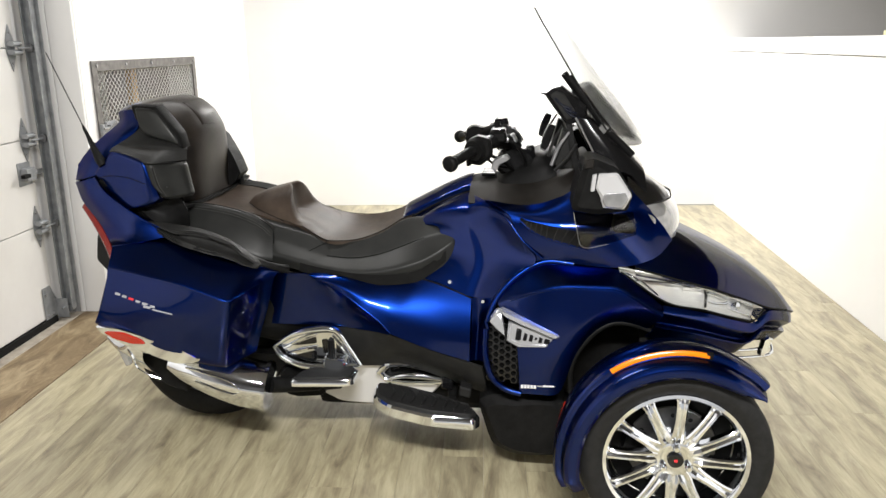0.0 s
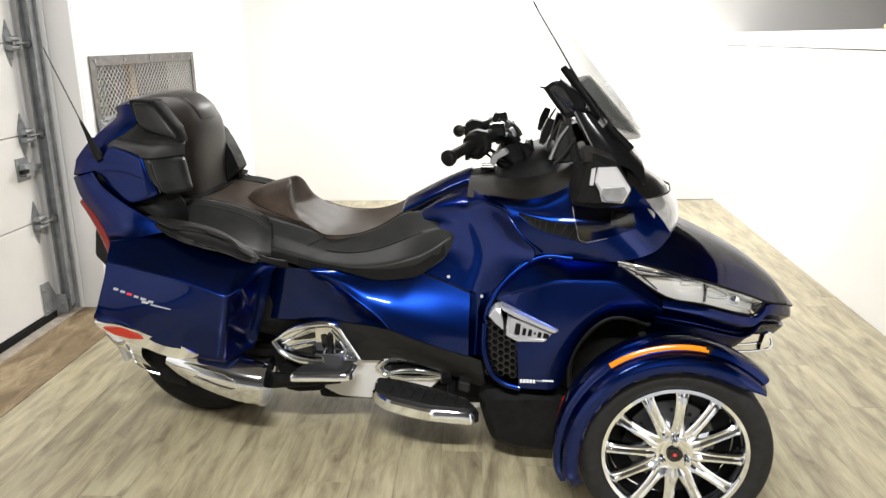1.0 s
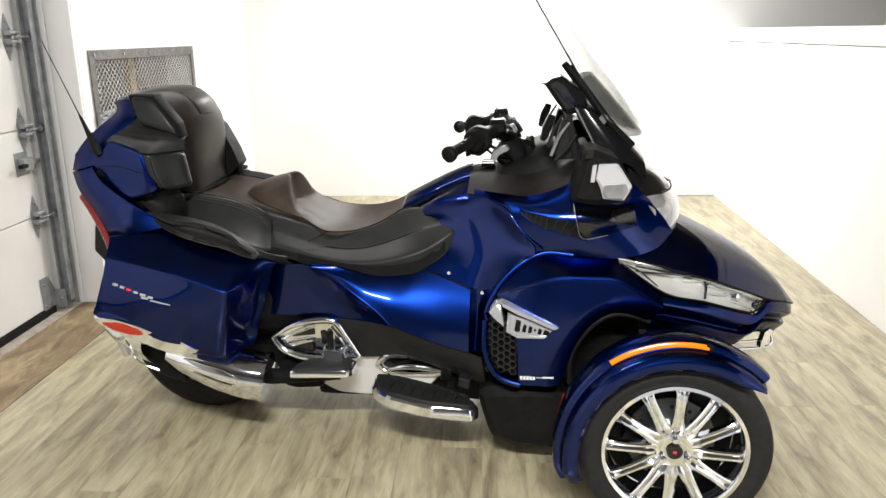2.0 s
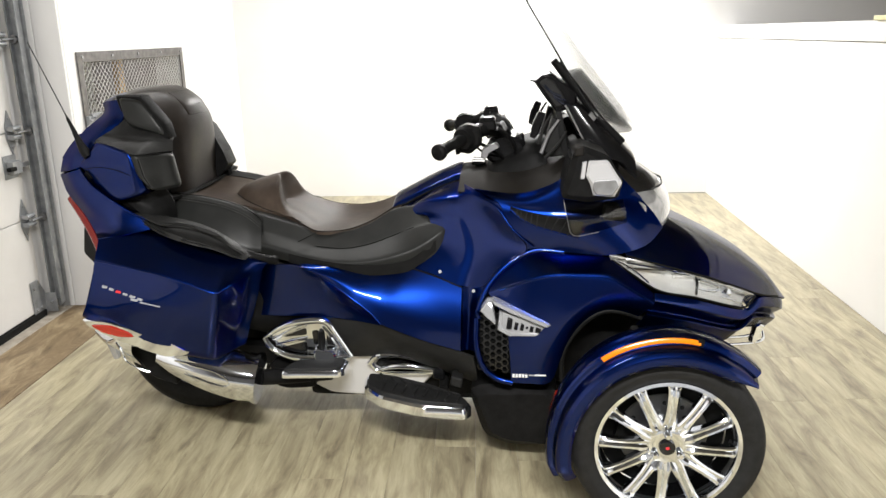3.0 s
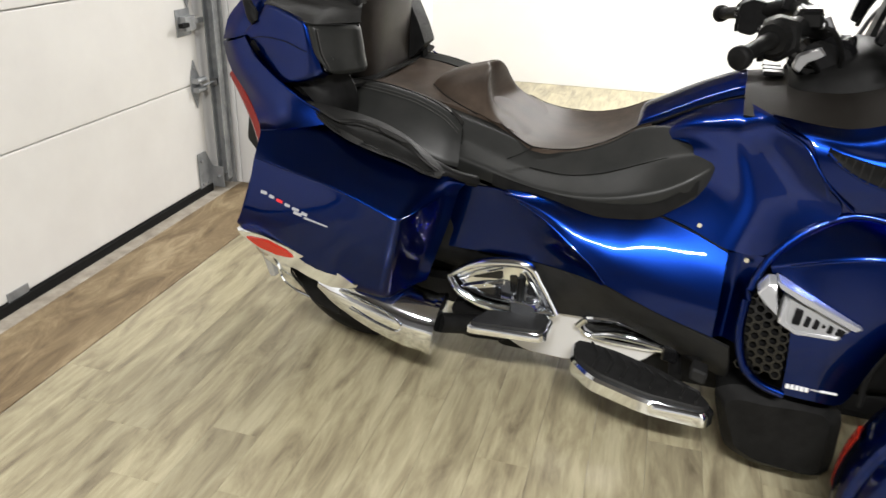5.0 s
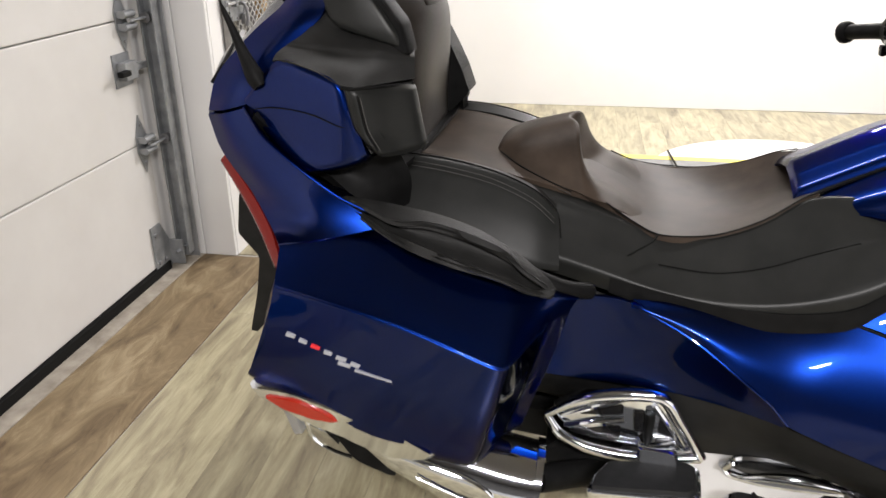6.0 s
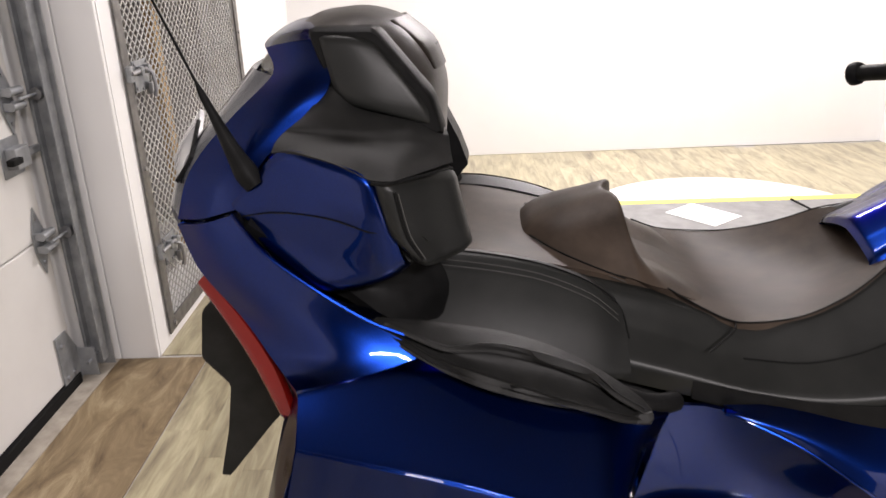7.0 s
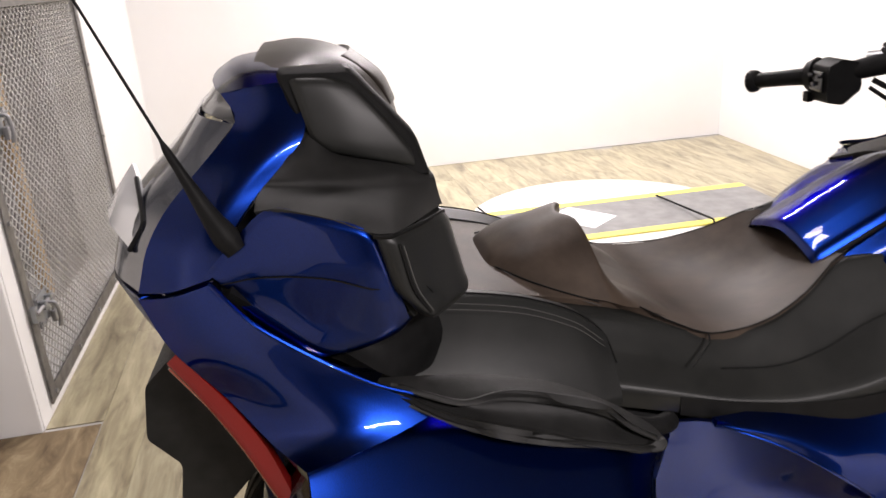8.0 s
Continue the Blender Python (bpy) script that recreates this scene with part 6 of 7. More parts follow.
    sheet("trunk_rear", [
        [(-0.990, 0.284, 1.226), (-1.045, 0.20, 1.228), (-1.06, 0.10, 1.228), (-1.063, 0.0, 1.228)],
        [(-1.036, 0.324, 1.181), (-1.085, 0.23, 1.178), (-1.105, 0.11, 1.176), (-1.108, 0.0, 1.176)],
        [(-1.084, 0.341, 1.133), (-1.135, 0.24, 1.125), (-1.160, 0.12, 1.122), (-1.165, 0.0, 1.122)],
        [(-1.110, 0.362, 1.092), (-1.165, 0.25, 1.082), (-1.195, 0.12, 1.078), (-1.20, 0.0, 1.078)],
        [(-1.128, 0.363, 1.038), (-1.185, 0.25, 1.028), (-1.215, 0.12, 1.022), (-1.22, 0.0, 1.022)]],
        "smoke_gloss", trike, 4, 4, 0.012, "dark glossy rear lamp band of the trunk", inner=(-0.7, 0, 1.1), sides=(s,))
    sheet("tail_shell", [
        [(-1.032, 0.410, 1.056), (-1.08, 0.402, 1.042), (-1.130, 0.368, 1.030)],
        [(-0.985, 0.436, 1.008), (-1.04, 0.428, 0.990), (-1.096, 0.394, 0.968)],
        [(-0.91, 0.450, 0.955), (-0.975, 0.447, 0.925), (-1.036, 0.412, 0.900)],
        [(-0.845, 0.452, 0.913), (-0.905, 0.468, 0.885), (-0.985, 0.452, 0.852)],
        [(-0.765, 0.452, 0.864), (-0.848, 0.488, 0.851), (-0.938, 0.518, 0.844)]],
        "paint", trike, 5, 5, 0.012, "blue tail panel", inner=(-0.7, 0, 0.9), sides=(s,))
    tube("shell_rim", [(-1.032, 0.411, 1.058), (-0.985, 0.437, 1.010), (-0.91, 0.451, 0.957), (-0.845, 0.453, 0.915), (-0.79, 0.451, 0.890)], 0.0028, "paint", trike, sides=(s,), n=8)
    sheet("tail_rear", [
        [(-1.130, 0.366, 1.030), (-1.187, 0.25, 1.020), (-1.217, 0.12, 1.015), (-1.222, 0.0, 1.015)],
        [(-1.097, 0.390, 0.968), (-1.145, 0.27, 0.960), (-1.17, 0.12, 0.955), (-1.175, 0.0, 0.955)],
        [(-1.060, 0.385, 0.925), (-1.075, 0.27, 0.915), (-1.09, 0.12, 0.91), (-1.09, 0.0, 0.91)]],
        "paint", trike, 4, 4, 0.012, "blue rear edge of the tail", inner=(-0.7, 0, 1.0), sides=(s,))
    sheet("tail_inner", [
        [(-1.040, 0.37, 0.93), (-1.0, 0.2, 0.93), (-1.0, 0.0, 0.93)],
        [(-0.975, 0.40, 0.80), (-0.97, 0.2, 0.80), (-0.97, 0.0, 0.80)],
        [(-0.945, 0.43, 0.70), (-0.945, 0.2, 0.68), (-0.945, 0.0, 0.68)]],
        "black", trike, 3, 3, 0.01, "black inner tail cover", inner=(-0.7, 0, 0.8), sides=(s,))
    tl = sheet("tail_lamp", [
        [(-1.092, 0.394, 0.960), (-1.038, 0.412, 0.897), (-0.992, 0.436, 0.832), (-0.962, 0.468, 0.770)],
        [(-1.107, 0.385, 0.944), (-1.068, 0.398, 0.888), (-1.028, 0.417, 0.826), (-0.988, 0.446, 0.760)],
        [(-1.112, 0.348, 0.922), (-1.070, 0.352, 0.858), (-1.026, 0.368, 0.788), (-0.984, 0.405, 0.718)]],
        "red", trike, 4, 4, 0.012, "long dark red tail lamp", inner=(-0.7, 0, 0.9), sides=(s,))[0]
    tube("lamp_tube", [(-1.112, 0.347, 0.920), (-1.070, 0.351, 0.856), (-1.026, 0.367, 0.786), (-0.984, 0.404, 0.716)], 0.006, "red_clear", tl, "paler light tube", sides=(s,), n=8)
    # saddlebag
    lid_line = [(-0.936, 0.516, 0.842), (-0.830, 0.480, 0.848), (-0.690, 0.455, 0.826), (-0.540, 0.455, 0.781), (-0.510, 0.446, 0.771), (-0.448, 0.420, 0.742), (-0.415, 0.390, 0.725)]
    crease = [(-0.933, 0.562, 0.784), (-0.826, 0.574, 0.767), (-0.690, 0.583, 0.739), (-0.545, 0.589, 0.690), (-0.518, 0.579, 0.683), (-0.463, 0.446, 0.703), (-0.427, 0.400, 0.707)]
    flank = [(-0.965, 0.564, 0.665), (-0.840, 0.582, 0.650), (-0.695, 0.590, 0.620), (-0.565, 0.584, 0.580), (-0.540, 0.571, 0.575), (-0.490, 0.442, 0.59), (-0.455, 0.402, 0.60)]
    foot = [(-1.018, 0.540, 0.572), (-0.860, 0.561, 0.505), (-0.710, 0.556, 0.455), (-0.600, 0.536, 0.426), (-0.576, 0.518, 0.421), (-0.545, 0.430, 0.42), (-0.51, 0.40, 0.43)]
    bag = sheet("saddlebag", [
        [(u + 0.01, w - 0.045, z + 0.002) for u, w, z in lid_line], [(u + 0.003, w - 0.007, z + 0.001) for u, w, z in lid_line],
        between(lid_line, crease, 0.05), between(lid_line, crease, 0.5), between(lid_line, crease, 0.96), crease, between(crease, flank, 0.05, 0.001), between(crease, flank, 0.13, 0.001),
        flank, between(flank, foot, 0.55, 0.006), foot, [(u + 0.01, w - 0.08, z - 0.012) for u, w, z in foot[:5]] + [(-0.55, 0.39, 0.41), (-0.52, 0.36, 0.43)]],
        "paint", trike, 5, 4, 0.01, "dark blue hard saddlebag", inner=(-0.7, 0.0, 0.65), sides=(s,), sharp=60)[0]
    tube("bag_crease", [(u, w + 0.001, z - 0.003) for u, w, z in crease[:6]], 0.0024, "paint", bag, sides=(s,), n=8)
    sheet("bag_rear", [
        [(-0.937, 0.512, 0.838), (-0.97, 0.40, 0.80), (-1.0, 0.28, 0.76)],
        [(-0.945, 0.558, 0.745), (-0.99, 0.46, 0.72), (-1.02, 0.28, 0.70)],
        [(-1.018, 0.540, 0.572), (-1.04, 0.45, 0.55), (-1.05, 0.28, 0.55)]], "paint", bag, 3, 3, 0.008, inner=(-0.7, 0.2, 0.7), sides=(s,))
    prism("bag_trim", [(-1.002, 0.578), (-0.93, 0.578), (-0.82, 0.548), (-0.70, 0.500), (-0.642, 0.465), (-0.66, 0.448), (-0.72, 0.440), (-0.80, 0.462), (-0.90, 0.505), (-0.985, 0.555)], 0.50, 0.574, "chrome", bag, "chrome trim along the saddlebag's foot", 0.2, 0.01, sides=(s,), tilt=0.12)
    prism("bag_reflector", [(-0.972, 0.562), (-0.90, 0.561), (-0.842, 0.535), (-0.825, 0.518), (-0.88, 0.517), (-0.935, 0.535)], 0.572, 0.583, "reflector_red", bag, "red side reflector", 0.25, 0.004, sides=(s,), tilt=0.12)
    widths = (0.020, 0.018, 0.020, 0.018, 0.022, 0.020)
    u0 = -0.915
    for k in range(6):
        z0 = 0.692 - (u0 + 0.915) * 0.30
        prism("bag_lettering", [(u0, z0), (u0 + 0.003, z0 + 0.007), (u0 + widths[k], z0 + 0.007 - 0.004), (u0 + widths[k] - 0.003, z0 - 0.004)], 0.545, 0.5765 + 0.0026 * k, "red_mark" if k == 2 else "bag_mark", bag, "pale lettering on the saddlebag", 0.05, 0.0008, sides=(s,), tilt=0.02)
        u0 += widths[k] + 0.005
    prism("bag_lettering", [(-0.815, 0.653), (-0.813, 0.660), (-0.790, 0.655), (-0.792, 0.648)], 0.55, 0.5880, "bag_mark", bag, cut=0.05, bevel=0.0008, sides=(s,), tilt=0.02)
    prism("bag_lettering", [(-0.782, 0.646), (-0.782, 0.649), (-0.715, 0.635), (-0.715, 0.632)], 0.55, 0.5925, "bag_mark", bag, cut=0.02, bevel=0.0004, sides=(s,), tilt=0.02)
    # Added black tube; hides the lid corner where it shines too brightly.
    tube("sliver_cover", [(-0.52, 0.405, 0.782), (-0.46, 0.395, 0.752), (-0.425, 0.375, 0.736), (-0.395, 0.345, 0.722)], 0.016, "black", bag, "added black tube darkening the saddlebag's bright front corner", sides=(s,), n=10)
    # grab rail
    dz = 0.0 if s < 0 else -0.04
    upper = [(-0.854, 0.432, 0.913), (-0.761, 0.425, 0.901), (-0.668, 0.420, 0.884), (-0.593, 0.420, 0.860), (-0.526, 0.425, 0.825), (-0.469, 0.435, 0.787), (-0.451, 0.442, 0.768)]
    inner_top = [(-0.815, 0.442, 0.897), (-0.740, 0.468, 0.876), (-0.681, 0.462, 0.877), (-0.617, 0.463, 0.865), (-0.553, 0.465, 0.843), (-0.511, 0.462, 0.803), (-0.470, 0.455, 0.773)]
    inner_low = [(-0.815, 0.442, 0.891), (-0.726, 0.474, 0.858), (-0.669, 0.484, 0.838), (-0.605, 0.494, 0.825), (-0.551, 0.491, 0.810), (-0.506, 0.478, 0.785), (-0.466, 0.458, 0.766)]
    lower = [(-0.848, 0.436, 0.905), (-0.762, 0.477, 0.866), (-0.695, 0.494, 0.847), (-0.631, 0.503, 0.830), (-0.568, 0.503, 0.809), (-0.492, 0.480, 0.774), (-0.454, 0.452, 0.764)]
    lower_back = [(u, w - 0.03, z - 0.012) for u, w, z in lower]
    rows = [upper, between(upper, inner_top, 0.12, 0.006), between(upper, inner_top, 0.55, 0.010), between(upper, inner_top, 0.92, 0.004), inner_top,
            between(inner_top, inner_low, 0.25, -0.020), between(inner_top, inner_low, 0.75, -0.022), inner_low, between(inner_low, lower, 0.5, 0.004), lower, lower_back]
    rail = sheet("grab_rail", [[(u, w, z + dz) for u, w, z in row] for row in rows],
                 "dark_grey", trike, 5, 3, 0.008, "dark grey leaf-shaped passenger grab rail with a hollow", inner=(-0.65, 0.0, 0.70), sides=(s,))[0]
    # exhaust
    mf_ = new("silencer")
    mf_.parent = trike
    mf_["label"] = "chrome exhaust silencer under the saddlebag"
    tube("silencer_body", [(-0.815, 0.462, 0.400), (-0.765, 0.448, 0.385), (-0.66, 0.425, 0.348), (-0.55, 0.412, 0.312), (-0.478, 0.405, 0.298)], [0.022, 0.052, 0.082, 0.092, 0.090], "chrome", mf_, n=24, sides=(s,), flat=0.95)
    tube("silencer_ring", [(-0.482, 0.405, 0.299), (-0.468, 0.404, 0.297)], 0.093, "chrome", mf_, n=20, sides=(s,), steps=1)
    tube("exhaust_pipe", [(-0.47, 0.39, 0.295), (-0.38, 0.32, 0.27), (-0.25, 0.24, 0.25)], 0.03, "black", mf_, n=12, sides=(s,))
    tube("silencer_rib", [(-0.73, 0.507, 0.405), (-0.66, 0.512, 0.388), (-0.585, 0.507, 0.362), (-0.545, 0.505, 0.318), (-0.60, 0.508, 0.318), (-0.70, 0.508, 0.355)], 0.003, "chrome", mf_, n=6, sides=(s,))
    sheet("rear_lower_trim", [[(-1.03, 0.44, 0.525), (-0.97, 0.47, 0.49), (-0.90, 0.465, 0.452)], [(-1.045, 0.44, 0.475), (-0.985, 0.472, 0.445), (-0.905, 0.465, 0.405)], [(-1.03, 0.42, 0.435), (-0.97, 0.45, 0.40), (-0.885, 0.445, 0.355)]], "chrome", trike, 3, 3, 0.01, "chrome rear lower trim", sides=(s,))
    prism("tail_plate", [(-0.995, 0.462), (-0.968, 0.456), (-0.950, 0.390), (-0.970, 0.384)], 0.44, 0.472, "lens_grey", trike, "small grey plate", sides=(s,), bevel=0.003)
    tube("tail_rim", [(-0.955, 0.470, 0.452), (-0.940, 0.472, 0.424), (-0.930, 0.470, 0.384), (-0.895, 0.462, 0.352), (-0.855, 0.452, 0.332)], 0.005, "chrome", trike, "chrome edge round the tail opening", sides=(s,), n=8)
    prism("rear_inner_guard", [(-0.94, 0.42), (-0.80, 0.42), (-0.76, 0.27), (-0.86, 0.30)], 0.14, 0.43, "black", trike, sides=(s,))
    prism("swing_arm", [(-0.84, 0.29), (-0.84, 0.34), (-0.30, 0.33), (-0.28, 0.24)], 0.13, 0.20, "black", trike, sides=(s,))
    pb = prism("peg_support", [(-0.47, 0.30), (-0.43, 0.335), (-0.30, 0.28), (-0.295, 0.215), (-0.40, 0.205), (-0.445, 0.215)], 0.22, 0.30, "black", trike, "black bracket behind the passenger peg", sides=(s,))[0]
    for u, z in ((-0.40, 0.26), (-0.33, 0.245)):
        tube("bolt", [(u, 0.30, z), (u, 0.306, z)], 0.007, "alu", pb, n=8, steps=1, sides=(s,))
    # passenger peg bracket: an open chrome frame
    br = new("peg_bracket")
    br.parent = trike
    br["label"] = "open chrome bracket of the passenger footpeg"
    outline = [(-0.462, 0.345, 0.428), (-0.40, 0.345, 0.472), (-0.33, 0.34, 0.492), (-0.238, 0.335, 0.495), (-0.195, 0.335, 0.44), (-0.148, 0.335, 0.362)]
    tube("bracket_bow", outline, [0.008, 0.012, 0.014, 0.013, 0.011, 0.012], "chrome", br, sides=(s,), n=10)
    tube("bracket_bow", [(-0.462, 0.345, 0.428), (-0.43, 0.348, 0.385), (-0.36, 0.348, 0.358), (-0.25, 0.345, 0.352), (-0.148, 0.335, 0.362)], [0.008, 0.011, 0.013, 0.012, 0.011], "chrome", br, sides=(s,), n=10)
    prism("bracket_plate", [(-0.455, 0.43), (-0.40, 0.468), (-0.30, 0.484), (-0.24, 0.485), (-0.16, 0.365), (-0.25, 0.355), (-0.36, 0.362), (-0.42, 0.385)], 0.30, 0.325, "chrome", br, cut=0.15, bevel=0.004, sides=(s,))
    prism("bracket_window", [(-0.285, 0.40), (-0.290, 0.452), (-0.268, 0.456), (-0.258, 0.40)], 0.322, 0.329, "black_gloss", br, cut=0.15, bevel=0.003, sides=(s,))
    for a, b in (((-0.435, 0.415), (-0.31, 0.475)), ((-0.425, 0.392), (-0.305, 0.425)), ((-0.25, 0.47), (-0.185, 0.375))):
        tube("bracket_rib", [(a[0], 0.327, a[1]), ((a[0] + b[0]) / 2, 0.330, (a[1] + b[1]) / 2 + 0.004), (b[0], 0.327, b[1])], 0.006, "chrome", br, sides=(s,), n=8)
    for cut_ in ([(-0.405, 0.425), (-0.31, 0.465), (-0.308, 0.436)], [(-0.42, 0.380), (-0.38, 0.372), (-0.31, 0.370), (-0.31, 0.412)], [(-0.235, 0.462), (-0.196, 0.395), (-0.238, 0.402)]):
        prism("bracket_slot", cut_, 0.320, 0.3275, "black_gloss", br, cut=0.2, bevel=0.002, sides=(s,))
    tube("hinge_pin", [(-0.255, 0.335, 0.37), (-0.255, 0.335, 0.455)], 0.010, "black", br, sides=(s,))
    prism("hinge_block", [(-0.275, 0.36), (-0.275, 0.40), (-0.20, 0.395), (-0.19, 0.36)], 0.325, 0.375, "chrome", br, sides=(s,), bevel=0.006)
    pg = prism("passenger_peg", [(-0.368, 0.475), (-0.36, 0.425), (-0.335, 0.375), (-0.17, 0.345), (-0.15, 0.36), (-0.152, 0.435), (-0.17, 0.455)], 0.332, 0.356, "chrome", trike, "passenger footpeg with a rubber top", 0.15, 0.005, sides=(s,), axis="z")[0]
    prism("peg_pad", [(-0.360, 0.468), (-0.352, 0.425), (-0.33, 0.382), (-0.178, 0.354), (-0.16, 0.366), (-0.161, 0.43), (-0.177, 0.448)], 0.355, 0.364, "rubber", pg, "black rubber pad", 0.15, 0.004, sides=(s,), axis="z")
    # lower chrome plate and engine oval
    lp = prism("lower_side_plate", [(-0.33, 0.215), (-0.27, 0.30), (-0.165, 0.355), (-0.10, 0.335), (0.05, 0.33), (0.17, 0.295), (0.10, 0.21), (-0.12, 0.165), (-0.25, 0.172)], 0.20, 0.255, "silver", trike, "silver lower side plate", 0.2, 0.008, sides=(s,))[0]
    tube("oval_trim", [(-0.092, 0.290, 0.312), (-0.06, 0.296, 0.346), (0.04, 0.302, 0.354), (0.14, 0.300, 0.328), (0.18, 0.292, 0.30), (0.12, 0.275, 0.275), (0.0, 0.268, 0.268), (-0.07, 0.262, 0.275), (-0.09, 0.262, 0.30)], 0.009, "chrome", lp, sides=(s,), n=8)
    prism("oval_face", [(-0.08, 0.295), (-0.05, 0.33), (0.04, 0.34), (0.16, 0.30), (0.10, 0.275), (0.0, 0.265)], 0.255, 0.262, "black_gloss", lp, cut=0.25, bevel=0.003, sides=(s,))
    tube("oval_bar", [(-0.05, 0.290, 0.292), (0.0, 0.298, 0.308), (0.06, 0.302, 0.313), (0.15, 0.296, 0.298)], [0.006, 0.010, 0.012, 0.007], "chrome", lp, sides=(s,), n=10)
    # rider footboard
    fb = prism("footboard", [(-0.095, 0.34), (-0.085, 0.43), (-0.02, 0.49), (0.12, 0.522), (0.275, 0.51), (0.298, 0.47), (0.25, 0.41), (0.15, 0.362), (0.03, 0.332), (-0.06, 0.328)], 0.232, 0.272, "chrome", trike, "chrome rider footboard with a ribbed rubber mat", 0.2, 0.008, sides=(s,), axis="z", tilt=-0.10)[0]
    prism("footboard_mat", [(-0.082, 0.345), (-0.072, 0.425), (-0.012, 0.479), (0.122, 0.508), (0.268, 0.498), (0.284, 0.468), (0.242, 0.418), (0.147, 0.373), (0.03, 0.344), (-0.055, 0.340)], 0.271, 0.284, "rubber", fb, "black rubber mat", 0.2, 0.005, sides=(s,), axis="z", tilt=-0.10)
    for k in range(8):
        u = -0.04 + 0.038 * k
        tube("mat_rib", [(u, 0.345 + 0.012 * k, 0.287 - 0.10 * (u - 0.10)), (u + 0.028, 0.40 + 0.006 * k, 0.287 - 0.10 * (u - 0.07)), (u + 0.02, 0.475 + 0.002 * k, 0.287 - 0.10 * (u - 0.08))], 0.004, "rubber", fb, sides=(s,), n=6)
    tube("board_arm", [(0.18, 0.20, 0.26), (0.19, 0.36, 0.25)], 0.018, "black", fb, sides=(s,))
    bp_ = tube("brake_pedal", [(0.20, 0.30, 0.30), (0.235, 0.38, 0.33), (0.24, 0.42, 0.32)], 0.010, "black", trike, "black foot pedal", sides=(s,))[0]
    prism("pedal_pad", [(0.22, 0.31), (0.225, 0.345), (0.265, 0.335), (0.26, 0.30)], 0.40, 0.45, "rubber", bp_, sides=(s,), bevel=0.006)
    prism("peg_hinge", [(0.145, 0.275), (0.15, 0.325), (0.19, 0.32), (0.19, 0.27)], 0.28, 0.33, "black_gloss", trike, sides=(s,), bevel=0.006)

sheet("trunk_top", [[(-0.915, -0.21, 1.272), (-0.915, 0.0, 1.290), (-0.915, 0.15, 1.288), (-0.915, 0.25, 1.285), (-0.915, 0.292, 1.277)],
                    [(-0.96, -0.21, 1.270), (-0.96, 0.0, 1.292), (-0.96, 0.15, 1.292), (-0.955, 0.24, 1.286), (-0.95, 0.286, 1.274)],
                    [(-1.005, -0.20, 1.266), (-1.005, 0.0, 1.286), (-1.0, 0.14, 1.285), (-0.99, 0.23, 1.278), (-0.985, 0.270, 1.268)],
                    [(-1.03, -0.18, 1.26), (-1.035, 0.0, 1.270), (-1.03, 0.13, 1.268), (-1.015, 0.22, 1.265), (-1.006, 0.250, 1.262)]], "paint", trike, 4, 4, 0.01, "blue trunk top", inner=(-0.95, 0, 0.9), sides=(-1,))
# Added dark sheet that closes the hole below the trunk top.
canopy("trunk_gap_filler", [[(-1.030, 0.0, 1.262), (-1.025, 0.12, 1.260), (-0.998, 0.245, 1.256)], [(-1.062, 0.0, 1.226), (-1.050, 0.14, 1.226), (-0.988, 0.284, 1.224)]], "black_gloss", trike, 4, 3, 0.01, "added dark glossy sheet closing the gap under the trunk top", inner=(-0.8, 0, 1.2))
canopy("trunk_floor", [station(-0.76, (0, 0.93), (0.2, 0.93), (0.33, 0.94)), station(-0.95, (0, 0.93), (0.2, 0.93), (0.37, 0.97)), station(-1.08, (0, 0.95), (0.2, 0.95), (0.34, 0.98))], "black", trike, 2, 2, 0.01)
canopy("trunk_back", [[(-0.86, 0, 0.94), (-0.86, 0.2, 0.94), (-0.86, 0.34, 0.94)], [(-0.88, 0, 1.1), (-0.88, 0.2, 1.1), (-0.88, 0.34, 1.1)], [(-0.92, 0, 1.27), (-0.92, 0.2, 1.27), (-0.92, 0.27, 1.26)]], "black", trike, 2, 2, 0.01)
mk = sheet("rear_marker", [[(-1.168, 0.12, 1.152), (-1.150, 0.18, 1.141), (-1.120, 0.303, 1.111)], [(-1.196, 0.12, 1.118), (-1.176, 0.20, 1.110), (-1.132, 0.308, 1.094)], [(-1.216, 0.12, 1.088), (-1.194, 0.20, 1.084), (-1.142, 0.313, 1.080)]], "silver", trike, 3, 3, 0.008, "silvery marker plate on the tail", inner=(-0.9, 0, 1.0), sides=(-1,))[0]
tube("marker_edge", [(-1.150, 0.182, 1.143), (-1.121, 0.306, 1.112), (-1.143, 0.316, 1.079)], 0.0035, "black", mk, sides=(-1,), n=8)
prism("rear_mudguard", [(-1.02, 0.86), (-1.17, 0.825), (-1.216, 0.78), (-1.231, 0.68), (-1.182, 0.622), (-1.20, 0.52), (-1.229, 0.412), (-1.211, 0.410), (-1.106, 0.54), (-1.03, 0.62), (-0.98, 0.70)], -0.135, 0.135, "dark_grey", trike, "dark grey rear mudguard", 0.12, 0.012, sides=(1,))

# ---- floor marks and loose things ----
lift = thing("lift_plate", pose(0.55, 5.36, 0), "dark grey flush lift plate with yellow edge lines", "lift plate")
turn = tagged(lathe("floor_disc", [(0.0, 0), (0.80, 0), (0.80, 0.003), (0.0, 0.003)], "white_floor", None, (0, 0, 0), 64, closed=False), "white painted turntable disc in the floor", "floor disc", kind="structure")
turn.matrix_world = pose(0.62, 5.36, 0.001, 90)
turn.scale = (1.0, 1.0, 1.0)
L0, L1 = -2.4, 1.1
box("plate_deck", L0, L1, -0.25, 0.25, 0.002, 0.012, "lift", lift)
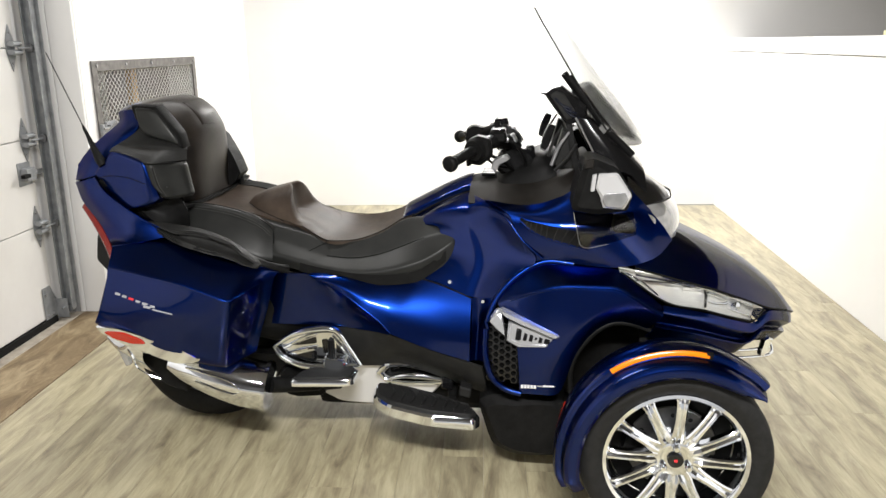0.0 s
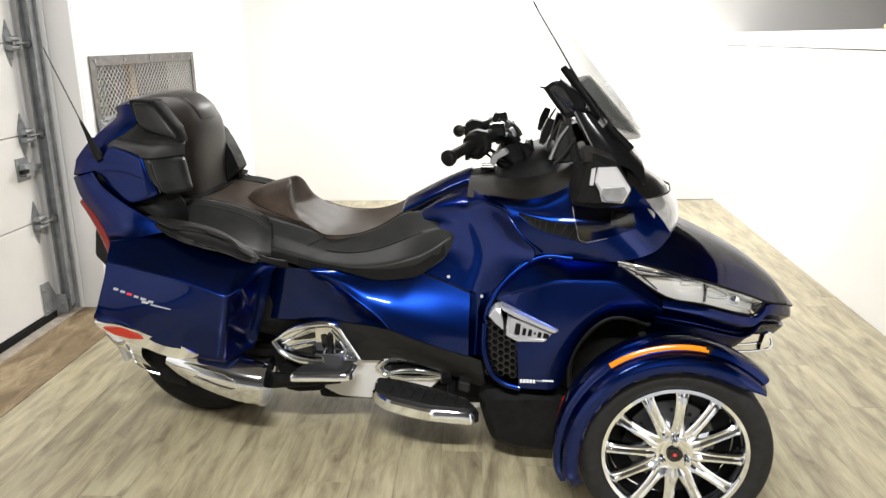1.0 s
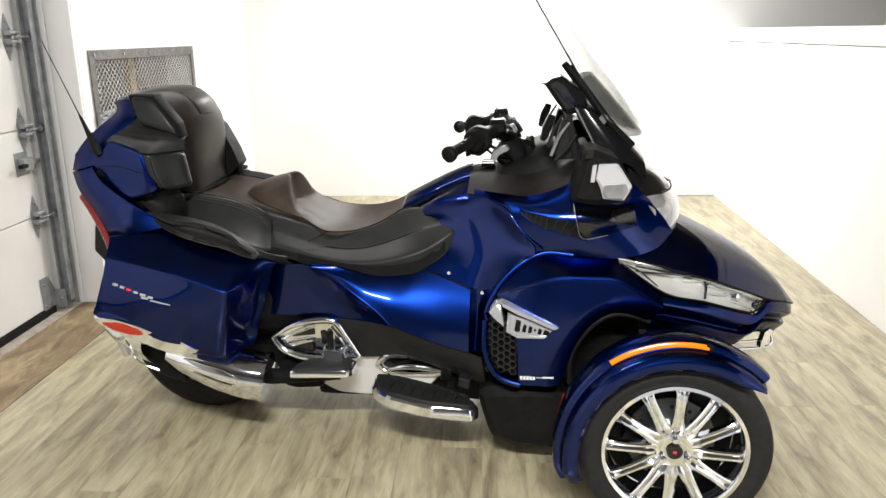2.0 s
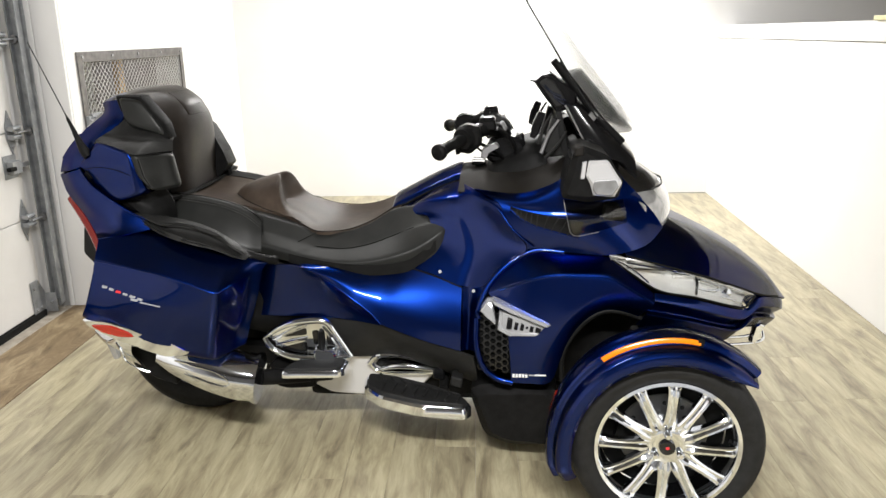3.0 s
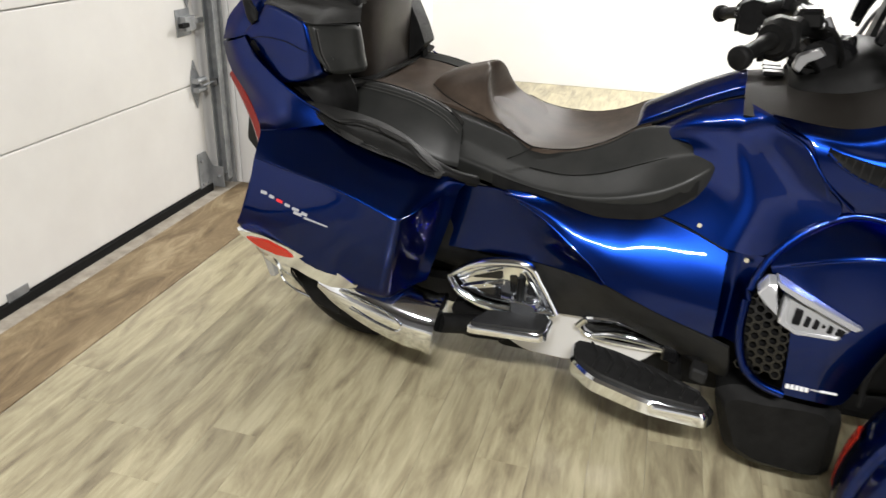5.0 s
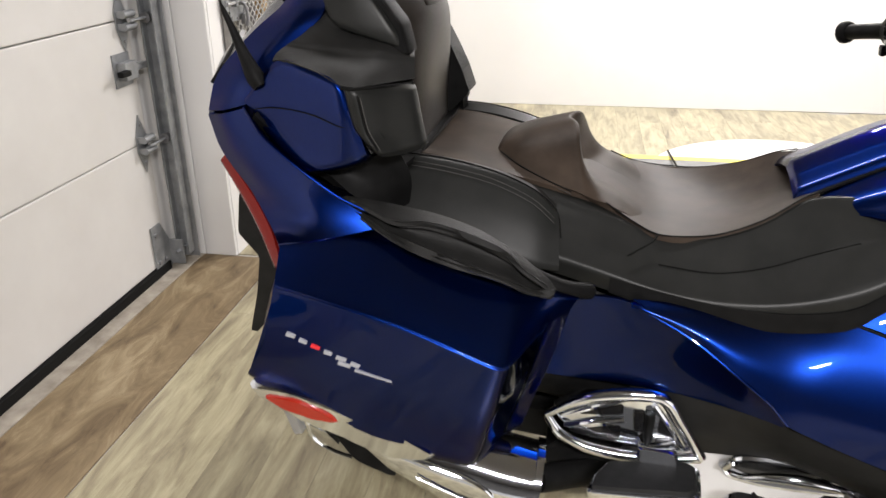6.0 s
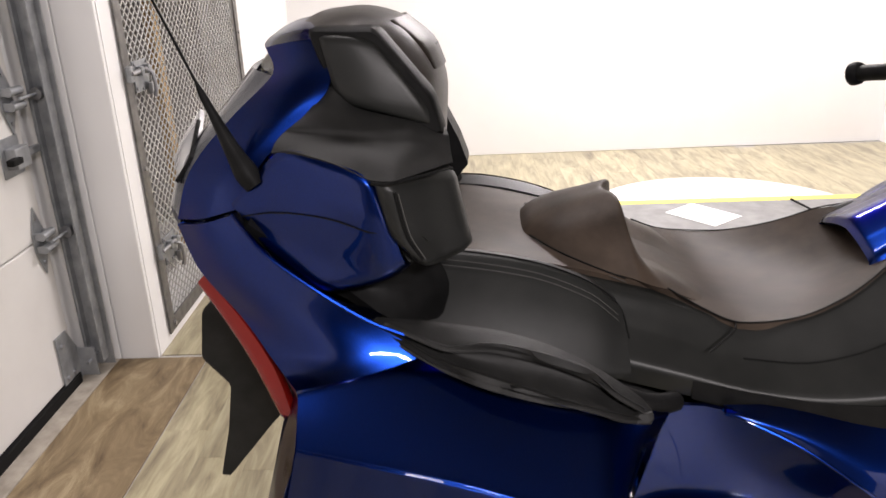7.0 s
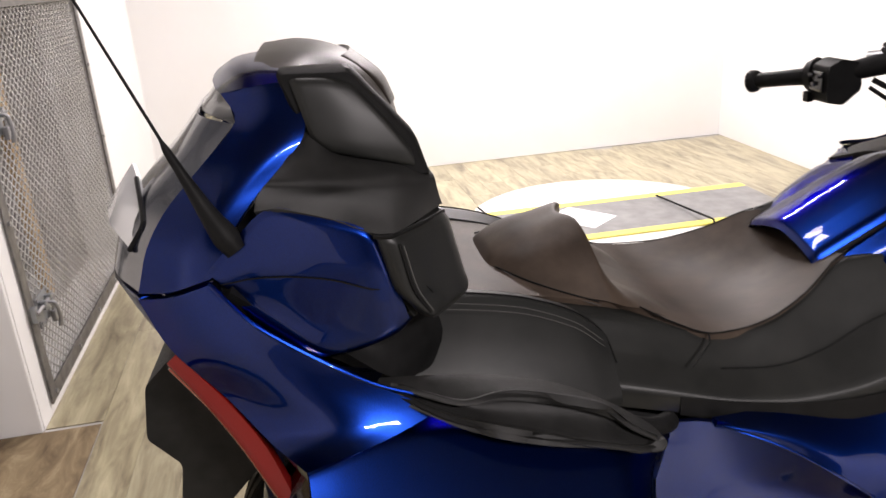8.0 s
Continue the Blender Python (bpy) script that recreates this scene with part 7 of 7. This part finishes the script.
for y in (-0.285, 0.285):
    box("yellow_line", L0, L1, y - 0.035, y + 0.035, 0.002, 0.0135, "yellow", lift, "yellow painted edge")
paper = tagged(box("paper_sheet", -0.125, 0.125, -0.16, 0.16, 0.0, 0.002, "paper", bevel=0.0005), "white sheet of paper lying on the lift plate", "paper")
paper.matrix_world = pose(0.47, 5.39, 0.0128, 0, 0, 38)


def rod_stop(x, y):
    st = thing("rod_stop", pose(x, y, 0.0), "thin black bent rod standing on the floor", "rod", "rods beside the lift plate")
    tube("rod", [(-0.02, 0.62, 0.02), (0.0, 0.02, 0.055), (0.0, 0.0, 0.05), (0.0, 0.0, 0.008)], 0.006, "black", st, sides=(1,), n=8)
    tube("rod_foot", [(0.0, 0.0, 0.008), (-0.11, -0.01, 0.008)], 0.006, "black", st, sides=(1,), n=8)
    return st


rod_stop(1.06, 4.98)
rod_stop(-0.02, 5.15)
stick = tagged(box("yellow_folder", -0.05, 0.05, -0.45, 0.45, 0, 0.022, "card"), "pale yellow folded card lying on the partition ledge", "card")
stick.matrix_world = pose(2.21, 3.575, 1.511)

# ---- floor ----
under = tagged(box("floor", -3.0, 6.2, -5.2, 7.3, -0.12, -0.004, "closet", bevel=0), "pale straw-coloured vinyl plank floor", "floor", kind="structure")
ply = tagged(box("threshold_board", -2.180, -1.846, 0.55, 3.93, -0.003, 0.003, "ply", bevel=0.002), "worn brown plywood strip along the garage door", "threshold board", kind="structure")
tagged(box("door_sill", -2.30, -2.182, 0.55, 3.93, -0.003, 0.004, "sill", bevel=0.002), "pale worn concrete sill under the garage door", "sill", kind="structure")
PW, PL = 0.152, 1.22
kinds = {}
count = 0
rng = random.Random(5)
col = 0
x = -1.842
while x < 2.40:
    y = 0.55 - rng.random() * PL
    while y < 7.05:
        a, b = max(y, 0.55), min(y + PL, 6.98)
        wd = PW
        if b - a > 0.05:
            key = (round(b - a, 3), round(wd, 3))
            if key not in kinds:
                ob = box("plank", 0, wd - 0.0007, 0, b - a - 0.0007, -0.004, 0.0, "plank", under, bevel=0.0004)
                kinds[key] = ob.data
            else:
                ob = new("plank", kinds[key])
                ob.parent = under
            ob.location = (x, a, 0)
        y += PL
    x += PW
    col += 1
# Added dark floor, never in view; it only dims reflections.
rest = box("unseen_floor", -2.27, 2.44, -5.1, 0.54, -0.004, 0.0, "unseen_floor", under, "unseen floor area, darkened to dim reflections", bevel=0)
side = box("plank_floor_beyond", 2.45, 6.0, -5.1, 7.0, -0.004, 0.0, "plank", under, bevel=0)
left = box("plank_floor_alcove", -2.03, -1.844, 3.955, 6.9, -0.004, 0.0, "plank", under, bevel=0)
